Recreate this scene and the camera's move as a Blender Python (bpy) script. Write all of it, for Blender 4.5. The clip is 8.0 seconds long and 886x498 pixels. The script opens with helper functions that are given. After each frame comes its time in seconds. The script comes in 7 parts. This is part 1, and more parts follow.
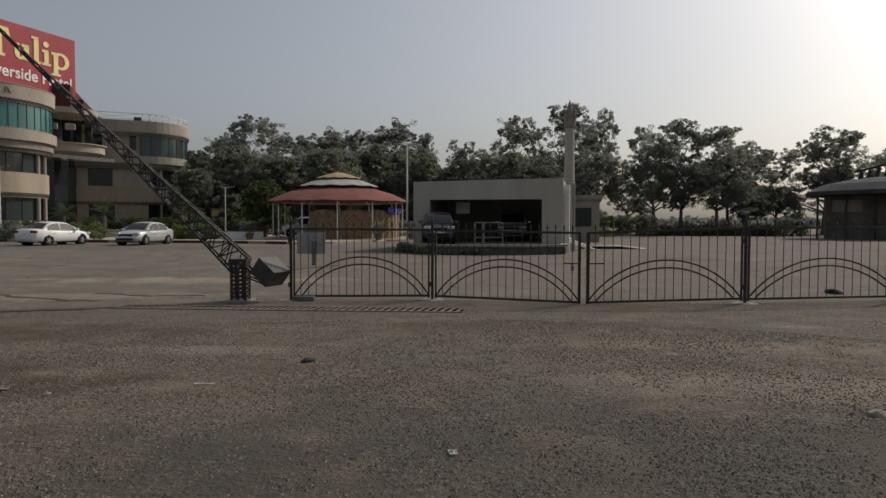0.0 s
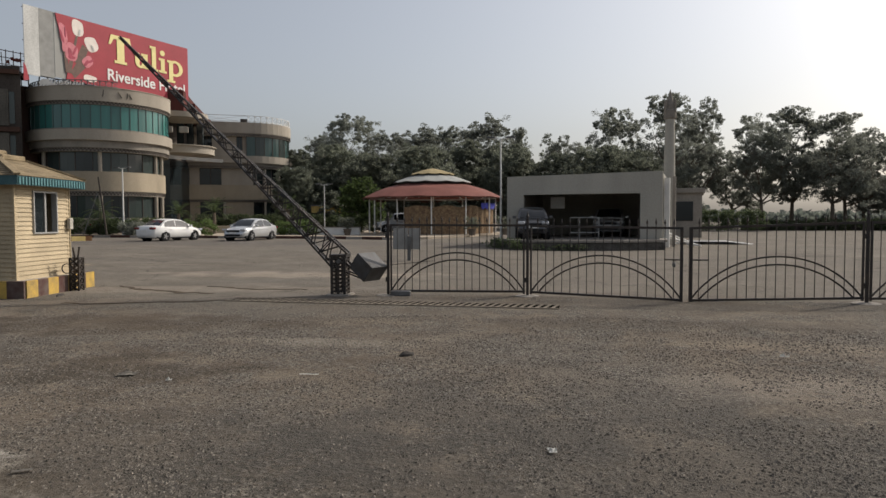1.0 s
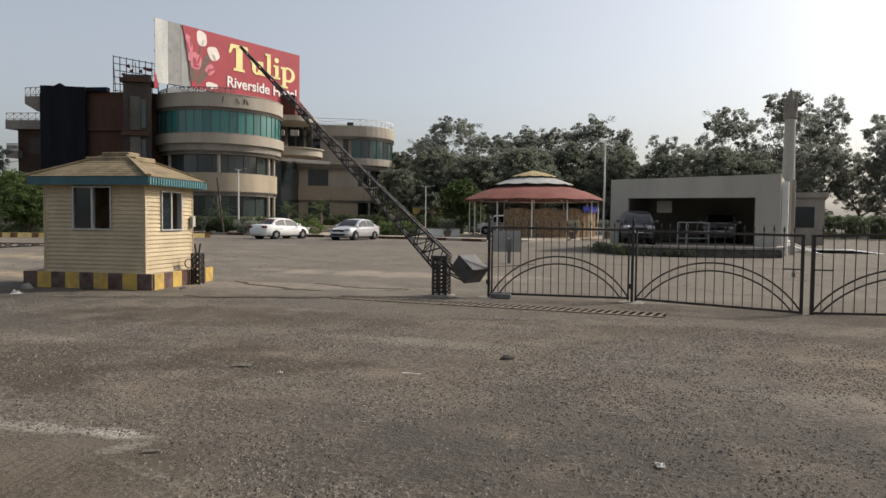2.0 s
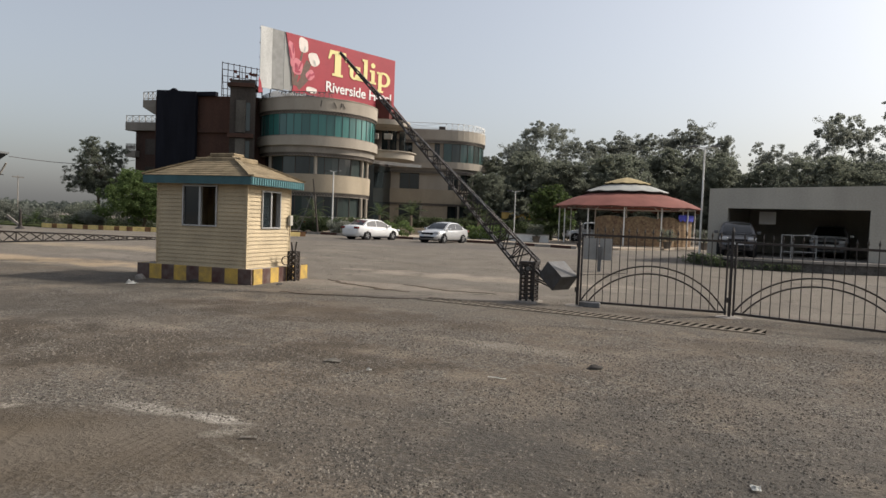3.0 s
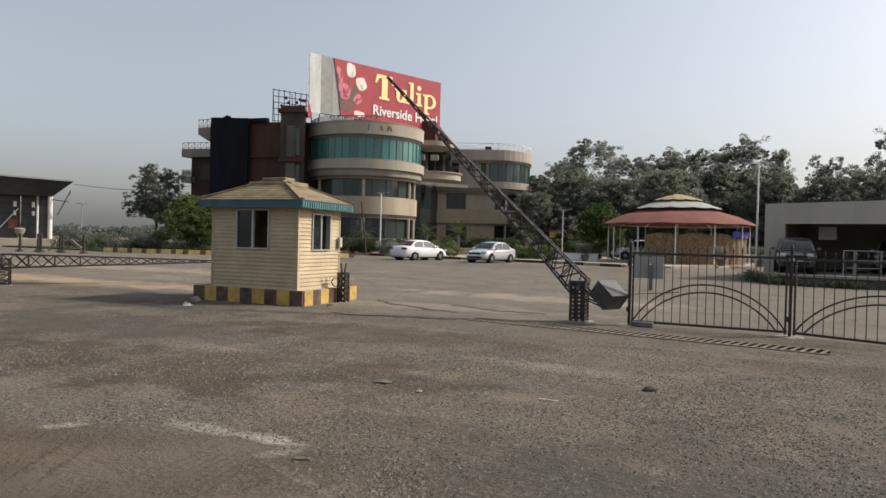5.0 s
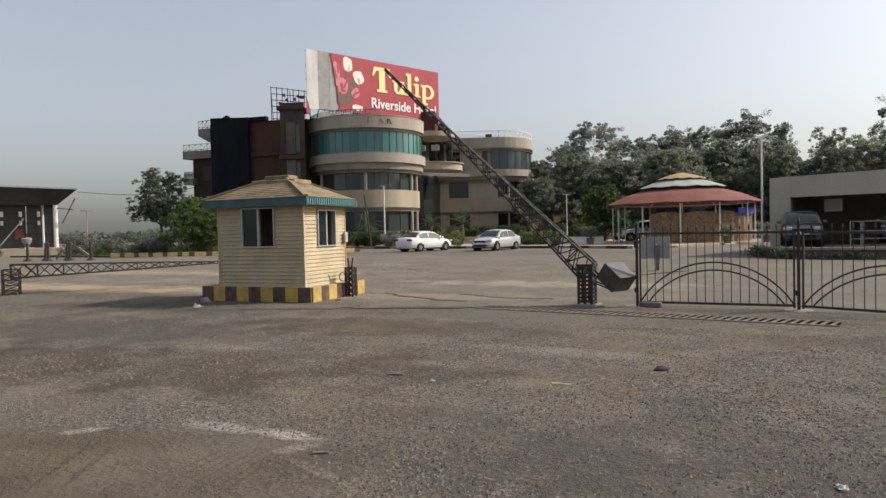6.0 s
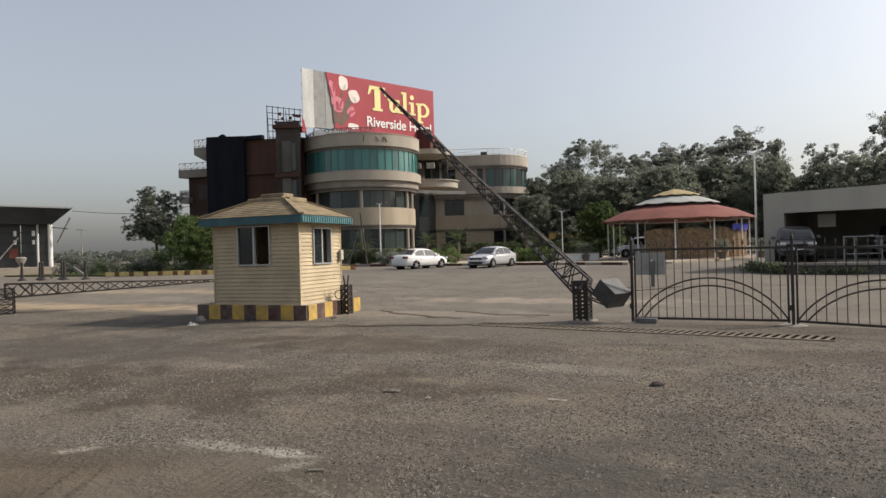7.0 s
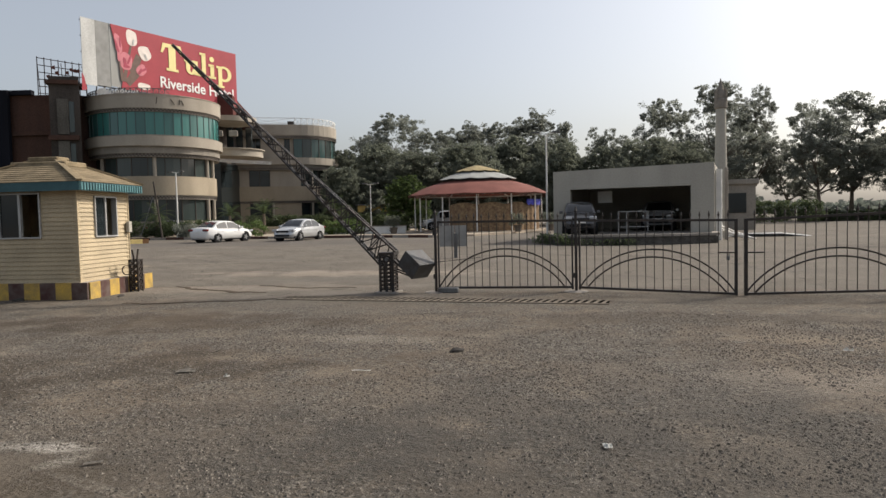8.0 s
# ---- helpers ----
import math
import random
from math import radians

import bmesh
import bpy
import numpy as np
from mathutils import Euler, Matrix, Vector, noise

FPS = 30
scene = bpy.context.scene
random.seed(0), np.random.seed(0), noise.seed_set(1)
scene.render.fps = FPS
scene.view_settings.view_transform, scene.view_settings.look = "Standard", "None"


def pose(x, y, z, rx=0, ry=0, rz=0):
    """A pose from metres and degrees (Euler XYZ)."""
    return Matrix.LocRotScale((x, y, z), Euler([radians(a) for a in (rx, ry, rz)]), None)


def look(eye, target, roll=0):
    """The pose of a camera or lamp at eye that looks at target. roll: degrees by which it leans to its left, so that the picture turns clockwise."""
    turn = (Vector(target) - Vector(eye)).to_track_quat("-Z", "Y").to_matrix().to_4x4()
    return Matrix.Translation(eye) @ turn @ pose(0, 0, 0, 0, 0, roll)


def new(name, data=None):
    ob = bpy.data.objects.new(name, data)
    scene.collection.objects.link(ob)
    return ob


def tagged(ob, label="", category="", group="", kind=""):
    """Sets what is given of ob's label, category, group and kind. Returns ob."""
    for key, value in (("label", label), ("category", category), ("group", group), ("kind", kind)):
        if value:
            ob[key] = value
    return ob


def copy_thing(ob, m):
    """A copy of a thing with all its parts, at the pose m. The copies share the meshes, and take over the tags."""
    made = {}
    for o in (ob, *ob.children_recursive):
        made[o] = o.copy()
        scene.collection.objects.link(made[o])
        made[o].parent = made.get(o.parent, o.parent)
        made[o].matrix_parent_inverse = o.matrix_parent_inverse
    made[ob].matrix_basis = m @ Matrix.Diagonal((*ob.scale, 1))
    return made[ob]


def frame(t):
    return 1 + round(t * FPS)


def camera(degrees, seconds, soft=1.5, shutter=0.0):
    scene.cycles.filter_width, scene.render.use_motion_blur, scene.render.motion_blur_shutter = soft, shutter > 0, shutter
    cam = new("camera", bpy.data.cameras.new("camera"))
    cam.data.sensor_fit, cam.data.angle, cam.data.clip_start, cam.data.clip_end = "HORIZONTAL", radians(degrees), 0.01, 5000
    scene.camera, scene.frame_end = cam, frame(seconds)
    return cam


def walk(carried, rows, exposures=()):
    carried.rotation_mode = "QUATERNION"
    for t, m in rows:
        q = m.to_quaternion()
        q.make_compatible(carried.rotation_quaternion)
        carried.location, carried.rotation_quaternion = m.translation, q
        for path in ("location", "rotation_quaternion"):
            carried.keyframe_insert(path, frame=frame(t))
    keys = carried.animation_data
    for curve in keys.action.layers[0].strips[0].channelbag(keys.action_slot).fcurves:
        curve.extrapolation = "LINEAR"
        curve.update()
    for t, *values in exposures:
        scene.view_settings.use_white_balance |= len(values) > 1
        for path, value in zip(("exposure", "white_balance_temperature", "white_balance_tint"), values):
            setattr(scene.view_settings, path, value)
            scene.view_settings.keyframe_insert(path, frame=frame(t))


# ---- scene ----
cam = camera(67.1, 8.0, soft=1.5)
PATH = [
    (0, (-0.107, 0.252, 1.588), (-0.145, 2.251, 1.511), 0.1),
    (0.5, (-0.115, 0.259, 1.594), (-0.291, 2.249, 1.516), 0.1),
    (1, (-0.149, 0.24, 1.599), (-0.463, 2.213, 1.508), -0.2),
    (1.5, (-0.17, 0.244, 1.599), (-0.57, 2.2, 1.476), 0.1),
    (2, (-0.198, 0.23, 1.609), (-0.799, 2.136, 1.523), 0.6),
    (2.2, (-0.191, 0.219, 1.612), (-0.847, 2.107, 1.54), 0.6),
    (3.3, (-0.209, 0.186, 1.606), (-1.078, 1.985, 1.515), 2.4),
    (3.5, (-0.208, 0.194, 1.593), (-1.072, 1.995, 1.493), 2.2),
    (4, (-0.211, 0.196, 1.617), (-1.071, 2, 1.536), 1.2),
    (4.5, (-0.218, 0.179, 1.607), (-1.12, 1.964, 1.571), 1.5),
    (5, (-0.225, 0.18, 1.617), (-1.197, 1.927, 1.593), 1.4),
    (5.2, (-0.226, 0.174, 1.615), (-1.217, 1.91, 1.576), 1.2),
    (6.3, (-0.227, 0.146, 1.617), (-1.199, 1.893, 1.567), -2.0),
    (6.5, (-0.228, 0.146, 1.607), (-1.191, 1.899, 1.563), -2.0),
    (7, (-0.204, 0.129, 1.609), (-1.178, 1.876, 1.607), -1.6),
    (7.2, (-0.191, 0.142, 1.615), (-1.04, 1.953, 1.632), -1.0),
    (7.5, (-0.178, 0.16, 1.606), (-0.895, 2.027, 1.612), -1.0),
    (7.7, (-0.179, 0.185, 1.599), (-0.804, 2.085, 1.576), -0.7),
    (8, (-0.182, 0.223, 1.586), (-0.63, 2.17, 1.489), -1.3),
]
walk(cam, [(t, look(eye, target, roll)) for t, eye, target, roll in PATH],
     [(0.0, -0.28), (0.5, 0.0), (1.0, 0.2), (1.5, 0.4), (2.0, 0.52), (3.5, 0.6), (4.0, 0.64), (5.0, 0.58), (6.5, 0.64), (7.5, 0.5), (8.0, 0.52)])

LIFT = 0.172  # the far ground lies this much above the ground at the gate
SUN_AZ, SUN_EL = 50.0, 38.0
world = bpy.data.worlds.new("sky")
scene.world = world
world.use_nodes = True
wn, wl = world.node_tree.nodes, world.node_tree.links
sky = wn.new("ShaderNodeTexSky")
sky.sky_type, sky.sun_disc = "NISHITA", False
sky.sun_elevation, sky.sun_rotation = radians(SUN_EL), radians(SUN_AZ)
sky.air_density, sky.dust_density, sky.ozone_density = 1.0, 4.3, 1.5
haze = wn.new("ShaderNodeMix")  # thin white haze over the whole sky
haze.data_type = "RGBA"
haze.inputs["Factor"].default_value = 0.24
haze.inputs["B"].default_value = (2.9, 2.9, 2.9, 1)
wn["Background"].inputs["Strength"].default_value = 0.122
dull = wn.new("ShaderNodeHueSaturation")
dull.inputs["Saturation"].default_value = 0.6
wl.new(sky.outputs["Color"], dull.inputs["Color"])
wl.new(dull.outputs["Color"], haze.inputs["A"])
wl.new(haze.outputs["Result"], wn["Background"].inputs["Color"])
sun = new("sun", bpy.data.lights.new("sun", "SUN"))
sun.data.energy, sun.data.angle, sun.data.color = 3.05, radians(2.5), (1.0, 0.91, 0.79)
sa, se = radians(SUN_AZ), radians(SUN_EL)
SUN_DIR = Vector((math.sin(sa) * math.cos(se), math.cos(sa) * math.cos(se), math.sin(se)))
sun.matrix_world = look(SUN_DIR * 60, (0, 0, 0))


# ---- materials ----
def material(name, colour, rough=0.8, metal=0.0, vary=0.25, scale=3.0, fine=40.0, bump=0.15, spec=None, tint=None, streak=False, per=0.0):
    """Colour varied at two scales, with relief; tint: the colour of large stains; per: variation from object to object."""
    m = bpy.data.materials.new(name)
    m.use_nodes = True
    n, l = m.node_tree.nodes, m.node_tree.links
    b = n["Principled BSDF"]
    b.inputs["Roughness"].default_value, b.inputs["Metallic"].default_value = rough, metal
    b.inputs["Specular IOR Level"].default_value = spec if spec is not None else (0.15 if rough > 0.8 else 0.35)
    co = n.new("ShaderNodeTexCoord")
    mp = n.new("ShaderNodeMapping")
    mp.inputs["Scale"].default_value = (1, 1, 0.25) if streak else (1, 1, 1)
    l.new(co.outputs["Object"], mp.inputs["Vector"])
    big, small = n.new("ShaderNodeTexNoise"), n.new("ShaderNodeTexNoise")
    big.inputs["Scale"].default_value, big.inputs["Detail"].default_value = scale, 5
    small.inputs["Scale"].default_value, small.inputs["Detail"].default_value = fine, 4
    l.new(mp.outputs["Vector"], big.inputs["Vector"])
    l.new(co.outputs["Object"], small.inputs["Vector"])
    c = colour
    d = tint or tuple(v * (1 - 1.6 * vary) for v in c)
    ramp = n.new("ShaderNodeValToRGB")
    ramp.color_ramp.elements[0].position, ramp.color_ramp.elements[1].position = 0.3, 0.68
    ramp.color_ramp.elements[0].color, ramp.color_ramp.elements[1].color = (*d, 1), (*c, 1)
    l.new(big.outputs["Fac"], ramp.inputs["Fac"])
    mix = n.new("ShaderNodeMix")
    mix.data_type, mix.blend_type = "RGBA", "MULTIPLY"
    mix.inputs["Factor"].default_value = min(1.0, vary * 2)
    grey = n.new("ShaderNodeMapRange")
    grey.inputs["From Min"].default_value, grey.inputs["From Max"].default_value = 0.25, 0.75
    grey.inputs["To Min"].default_value, grey.inputs["To Max"].default_value = 0.55, 1.3
    l.new(small.outputs["Fac"], grey.inputs["Value"])
    l.new(ramp.outputs["Color"], mix.inputs["A"])
    l.new(grey.outputs["Result"], mix.inputs["B"])
    out = mix.outputs["Result"]
    if per:
        oi, hs = n.new("ShaderNodeObjectInfo"), n.new("ShaderNodeHueSaturation")
        mr = n.new("ShaderNodeMapRange")
        mr.inputs["To Min"].default_value, mr.inputs["To Max"].default_value = 1 - per, 1 + per
        l.new(oi.outputs["Random"], mr.inputs["Value"])
        l.new(mr.outputs["Result"], hs.inputs["Value"])
        l.new(out, hs.inputs["Color"])
        out = hs.outputs["Color"]
    l.new(out, b.inputs["Base Color"])
    if bump:
        bp = n.new("ShaderNodeBump")
        bp.inputs["Strength"].default_value, bp.inputs["Distance"].default_value = bump, 0.02
        l.new(small.outputs["Fac"], bp.inputs["Height"])
        l.new(bp.outputs["Normal"], b.inputs["Normal"])
    return m


def glass_dark(name, colour, rough=0.06):
    """Tinted window glass over a dark room."""
    m = bpy.data.materials.new(name)
    m.use_nodes = True
    n, l = m.node_tree.nodes, m.node_tree.links
    b = n["Principled BSDF"]
    b.inputs["Base Color"].default_value = (*colour, 1)
    b.inputs["Roughness"].default_value, b.inputs["Specular IOR Level"].default_value = rough, 0.6
    noi = n.new("ShaderNodeTexNoise")
    noi.inputs["Scale"].default_value = 0.7
    bp = n.new("ShaderNodeBump")
    bp.inputs["Strength"].default_value = 0.03
    l.new(noi.outputs["Fac"], bp.inputs["Height"])
    l.new(bp.outputs["Normal"], b.inputs["Normal"])
    return m


def leaf_material(name, colour):
    m = bpy.data.materials.new(name)
    m.use_nodes = True
    n, l = m.node_tree.nodes, m.node_tree.links
    b = n["Principled BSDF"]
    b.inputs["Roughness"].default_value, b.inputs["Specular IOR Level"].default_value = 0.6, 0.25
    geo, hs, oi = n.new("ShaderNodeNewGeometry"), n.new("ShaderNodeHueSaturation"), n.new("ShaderNodeObjectInfo")
    hs.inputs["Color"].default_value = (*colour, 1)
    mr, mo, ml = n.new("ShaderNodeMapRange"), n.new("ShaderNodeMapRange"), n.new("ShaderNodeMath")
    mr.inputs["To Min"].default_value, mr.inputs["To Max"].default_value = 0.75, 1.25
    mo.inputs["To Min"].default_value, mo.inputs["To Max"].default_value = 0.8, 1.2
    ml.operation = "MULTIPLY"
    l.new(geo.outputs["Random Per Island"], mr.inputs["Value"])
    l.new(oi.outputs["Random"], mo.inputs["Value"])
    l.new(mr.outputs["Result"], ml.inputs[0])
    l.new(mo.outputs["Result"], ml.inputs[1])
    l.new(ml.outputs["Value"], hs.inputs["Value"])
    l.new(hs.outputs["Color"], b.inputs["Base Color"])
    tr, ad = n.new("ShaderNodeBsdfTranslucent"), n.new("ShaderNodeMixShader")
    l.new(hs.outputs["Color"], tr.inputs["Color"])
    ad.inputs["Fac"].default_value = 0.55
    l.new(b.outputs["BSDF"], ad.inputs[1])
    l.new(tr.outputs["BSDF"], ad.inputs[2])
    l.new(ad.outputs["Shader"], n["Material Output"].inputs["Surface"])
    return m


def ground_material():
    """Gravelly dirt before the gate, worn asphalt and concrete behind it."""
    m = bpy.data.materials.new("gravel_and_asphalt")
    m.use_nodes = True
    n, l = m.node_tree.nodes, m.node_tree.links
    b = n["Principled BSDF"]
    b.inputs["Roughness"].default_value, b.inputs["Specular IOR Level"].default_value = 0.95, 0.1
    co = n.new("ShaderNodeTexCoord")

    def tex(scale, detail=5, rough=0.6, stretch=(1, 1, 1)):
        mp = n.new("ShaderNodeMapping")
        mp.inputs["Scale"].default_value = stretch
        l.new(co.outputs["Object"], mp.inputs["Vector"])
        t = n.new("ShaderNodeTexNoise")
        t.inputs["Scale"].default_value, t.inputs["Detail"].default_value, t.inputs["Roughness"].default_value = scale, detail, rough
        l.new(mp.outputs["Vector"], t.inputs["Vector"])
        return t.outputs["Fac"]

    def rng(v, a, c, lo=0.0, hi=1.0):
        r = n.new("ShaderNodeMapRange")
        r.interpolation_type = "SMOOTHSTEP"
        for k, x in zip(("From Min", "From Max", "To Min", "To Max"), (a, c, lo, hi)):
            r.inputs[k].default_value = x
        l.new(v, r.inputs["Value"])
        return r.outputs["Result"]

    def mix(f, a, c, kind="MIX"):
        x = n.new("ShaderNodeMix")
        x.data_type, x.blend_type = "RGBA", kind
        for key, v in (("Factor", f), ("A", a), ("B", c)):
            if isinstance(v, float):
                x.inputs[key].default_value = v
            elif isinstance(v, tuple):
                x.inputs[key].default_value = (*v, 1)
            else:
                l.new(v, x.inputs[key])
        return x.outputs["Result"]

    def math_(op, a, c):
        x = n.new("ShaderNodeMath")
        x.operation = op
        for i, v in enumerate((a, c)):
            if isinstance(v, (int, float)):
                x.inputs[i].default_value = v
            else:
                l.new(v, x.inputs[i])
        return x.outputs["Value"]

    sep = n.new("ShaderNodeSeparateXYZ")
    l.new(co.outputs["Object"], sep.inputs["Vector"])
    big, mid, fine, grit = tex(0.22), tex(1.1, 6, 0.65), tex(24, 6, 0.75), tex(80, 3, 0.7)
    vor = n.new("ShaderNodeTexVoronoi")
    vor.inputs["Scale"].default_value = 26
    l.new(co.outputs["Object"], vor.inputs["Vector"])
    chips = n.new("ShaderNodeTexVoronoi")
    chips.inputs["Scale"].default_value = 55
    l.new(co.outputs["Object"], chips.inputs["Vector"])
    # dirt with gravel
    cover = rng(tex(0.8, 8, 0.72), 0.43, 0.58)  # where the gravel lies bare
    dirt = mix(rng(mid, 0.35, 0.68), (0.1, 0.08, 0.061), (0.166, 0.136, 0.104))
    dirt = mix(rng(big, 0.42, 0.62), dirt, (0.122, 0.106, 0.088))
    sepc = n.new("ShaderNodeSeparateColor")
    l.new(vor.outputs["Color"], sepc.inputs["Color"])
    sepd = n.new("ShaderNodeSeparateColor")
    l.new(chips.outputs["Color"], sepd.inputs["Color"])
    stones = mix(sepc.outputs["Red"], (0.032, 0.031, 0.029), (0.25, 0.228, 0.2))
    chipc = mix(sepd.outputs["Green"], (0.026, 0.025, 0.023), (0.225, 0.205, 0.178))
    dirt = mix(math_("MULTIPLY", rng(sepc.outputs["Green"], 0.3, 0.5), math_("ADD", math_("MULTIPLY", cover, 0.65), 0.12)), dirt, stones)
    dirt = mix(math_("MULTIPLY", rng(sepd.outputs["Blue"], 0.3, 0.5), math_("ADD", math_("MULTIPLY", cover, 0.6), 0.14)), dirt, chipc)
    dirt = mix(0.8, dirt, rng(fine, 0.32, 0.68, 0.55, 1.4), "MULTIPLY")
    # paved yard
    streaks = tex(0.5, 8, 0.72, (0.8, 1.0, 1))
    yard = mix(math_("MULTIPLY", rng(streaks, 0.34, 0.7), 0.4), (0.148, 0.131, 0.11), (0.226, 0.202, 0.172))
    yard = mix(rng(big, 0.45, 0.7), yard, (0.155, 0.14, 0.122))
    crack = n.new("ShaderNodeTexVoronoi")
    crack.feature = "DISTANCE_TO_EDGE"
    crack.inputs["Scale"].default_value = 0.16
    warp = n.new("ShaderNodeVectorMath")
    warp.operation = "ADD"
    wob = n.new("ShaderNodeTexNoise")
    wob.inputs["Scale"].default_value, wob.inputs["Detail"].default_value = 0.5, 6
    l.new(co.outputs["Object"], wob.inputs["Vector"])
    l.new(co.outputs["Object"], warp.inputs[0])
    far = n.new("ShaderNodeVectorMath")
    far.operation = "SCALE"
    far.inputs["Scale"].default_value = 2.5
    l.new(wob.outputs["Color"], far.inputs[0])
    l.new(far.outputs["Vector"], warp.inputs[1])
    l.new(warp.outputs["Vector"], crack.inputs["Vector"])
    yard = mix(math_("MULTIPLY", rng(crack.outputs["Distance"], 0.0, 0.012, 1.0, 0.0), rng(mid, 0.4, 0.55, 0.0, 0.6)), yard, (0.06, 0.053, 0.045))
    yard = mix(rng(sepd.outputs["Red"], 0.86, 0.9), yard, (0.13, 0.115, 0.1))
    yard = mix(0.5, yard, rng(fine, 0.3, 0.7, 0.75, 1.25), "MULTIPLY")
    # wavy border between the two, a little before the gate; further left it bends away
    edge = math_("ADD", sep.outputs["Y"], math_("MULTIPLY", math_("SUBTRACT", mid, 0.5), 1.8))
    edge = math_("ADD", edge, math_("MULTIPLY", math_("SUBTRACT", big, 0.5), 2.0))
    edge = math_("SUBTRACT", edge, rng(sep.outputs["X"], -6.0, -1.0, 0.0, 1.9))
    col = mix(rng(edge, 11.7, 13.3), dirt, yard)
    # a paler scraped stretch and darker oily stretches
    pale = tex(0.35, 5, 0.6, (0.6, 1.5, 1))
    col = mix(math_("MULTIPLY", rng(pale, 0.56, 0.7), 0.32), col, (0.3, 0.26, 0.215))
    dark = tex(0.31, 4, 0.55, (0.8, 1.7, 1.3))
    col = mix(math_("MULTIPLY", rng(dark, 0.56, 0.7), 0.38), col, (0.075, 0.066, 0.056))
    # named stains: damp soil, pale cement dust, swept dirt, lens fall-off (centre, half axes, turn, colour, strength)
    def stain(x0, y0, a, c, turn, colour, strength, ragged=1.0, speck=False):
        nonlocal col
        ct, sn = math.cos(radians(turn)), math.sin(radians(turn))
        dx, dy = math_("SUBTRACT", sep.outputs["X"], x0), math_("SUBTRACT", sep.outputs["Y"], y0)
        u = math_("MULTIPLY", math_("ADD", math_("MULTIPLY", dx, ct), math_("MULTIPLY", dy, sn)), 1 / a)
        w = math_("MULTIPLY", math_("SUBTRACT", math_("MULTIPLY", dy, ct), math_("MULTIPLY", dx, sn)), 1 / c)
        q = math_("ADD", math_("MULTIPLY", u, u), math_("MULTIPLY", w, w))
        q = math_("ADD", q, math_("MULTIPLY", math_("SUBTRACT", mid, 0.5), 5.0 * ragged))
        q = math_("ADD", q, math_("MULTIPLY", math_("SUBTRACT", fine, 0.5), 2.6 * ragged))
        mask = math_("MULTIPLY", rng(q, 0.1, 1.3, 1.0, 0.0), strength)
        if speck:
            mask = math_("MULTIPLY", mask, rng(fine, 0.4, 0.56))
        col = mix(mask, col, colour)

    stain(-7.6, 5.7, 4.4, 1.35, 14, (0.055, 0.044, 0.033), 0.68)
    stain(-11.5, 7.4, 4.2, 1.6, 12, (0.066, 0.058, 0.049), 0.62)
    stain(-6.9, 9.6, 3.6, 1.0, 8, (0.07, 0.055, 0.041), 0.6)
    stain(-13.5, 10.2, 4.5, 1.0, 6, (0.075, 0.068, 0.058), 0.6)
    # lens fall-off put into the ground colour
    stain(-2.4, 4.6, 2.0, 1.1, 15, (0.078, 0.068, 0.057), 0.4)
    stain(-18, 12.0, 6.0, 0.6, 10, (0.09, 0.08, 0.068), 0.5)
    stain(-3.1, 8.5, 1.5, 0.3, -3, (0.3, 0.26, 0.215), 0.32)
    stain(2.4, 12.9, 3.4, 0.6, 0, (0.1, 0.085, 0.068), 0.5)
    stain(3.4, 6.7, 2.6, 0.7, -6, (0.27, 0.23, 0.19), 0.45)
    stain(-9.4, 14.2, 4.2, 0.7, 10, (0.3, 0.255, 0.205), 0.4)
    stain(-7.2, 18.5, 4.5, 1.0, 3, (0.34, 0.29, 0.235), 0.55)
    stain(-21, 38.5, 19, 4.6, -4, (0.115, 0.105, 0.098), 0.6, 0.35)  # newer asphalt along the kerb
    stain(-21, 13.2, 8.0, 1.0, 12, (0.38, 0.29, 0.19), 0.65)
    stain(-24, 18.5, 9.0, 1.3, 12, (0.36, 0.29, 0.2), 0.5)
    # dark gravel, with the lens's edge fall-off put into its colour too
    stain(1.2, 4.3, 4.2, 1.9, 4, (0.068, 0.063, 0.056), 0.55, 0.8)
    stain(-0.6, 5.6, 2.2, 1.1, 20, (0.08, 0.075, 0.068), 0.45)
    stain(3.9, 8.9, 2.6, 0.5, -4, (0.25, 0.2, 0.15), 0.4)
    stain(1.2, 10.6, 3.2, 0.6, 3, (0.075, 0.064, 0.052), 0.5)
    stain(3.6, 5.2, 1.6, 0.6, 10, (0.085, 0.075, 0.062), 0.4)
    stain(-4.9, 2.9, 2.1, 1.05, 20, (0.096, 0.078, 0.058), 0.92, 0.25)
    stain(-6.6, 2.2, 2.6, 1.1, 10, (0.09, 0.074, 0.056), 0.88, 0.3)
    stain(-4.3, 3.3, 0.9, 0.5, 60, (0.145, 0.125, 0.102), 0.5, 0.6)
    stain(-5.6, 2.6, 1.0, 0.35, 40, (0.15, 0.122, 0.09), 0.5, 0.6)
    for k in range(7):  # scraper lines in the fill
        stain(-4.16 + 0.095 * k, 3.52 - 0.03 * k, 0.5, 0.012, 97 + k, (0.055, 0.045, 0.034), 0.45, 0.12)
    for k in range(2):  # tyre marks
        stain(-5.0 + 0.22 * k, 2.94 + 0.05 * k, 0.5, 0.03, 125, (0.04, 0.033, 0.025), 0.6, 0.3, True)
    stain(-4.62, 4.1, 0.5, 0.13, 6, (0.42, 0.39, 0.34), 0.6, 1.0, True)
    stain(-3.98, 4.18, 0.36, 0.13, 2, (0.48, 0.45, 0.4), 0.75, 0.8, True)
    stain(-5.66, 3.52, 0.22, 0.09, 50, (0.44, 0.4, 0.34), 0.6, 0.8, True)
    stain(-3.7, 3.95, 0.2, 0.1, 60, (0.36, 0.33, 0.28), 0.5, 1.0, True)
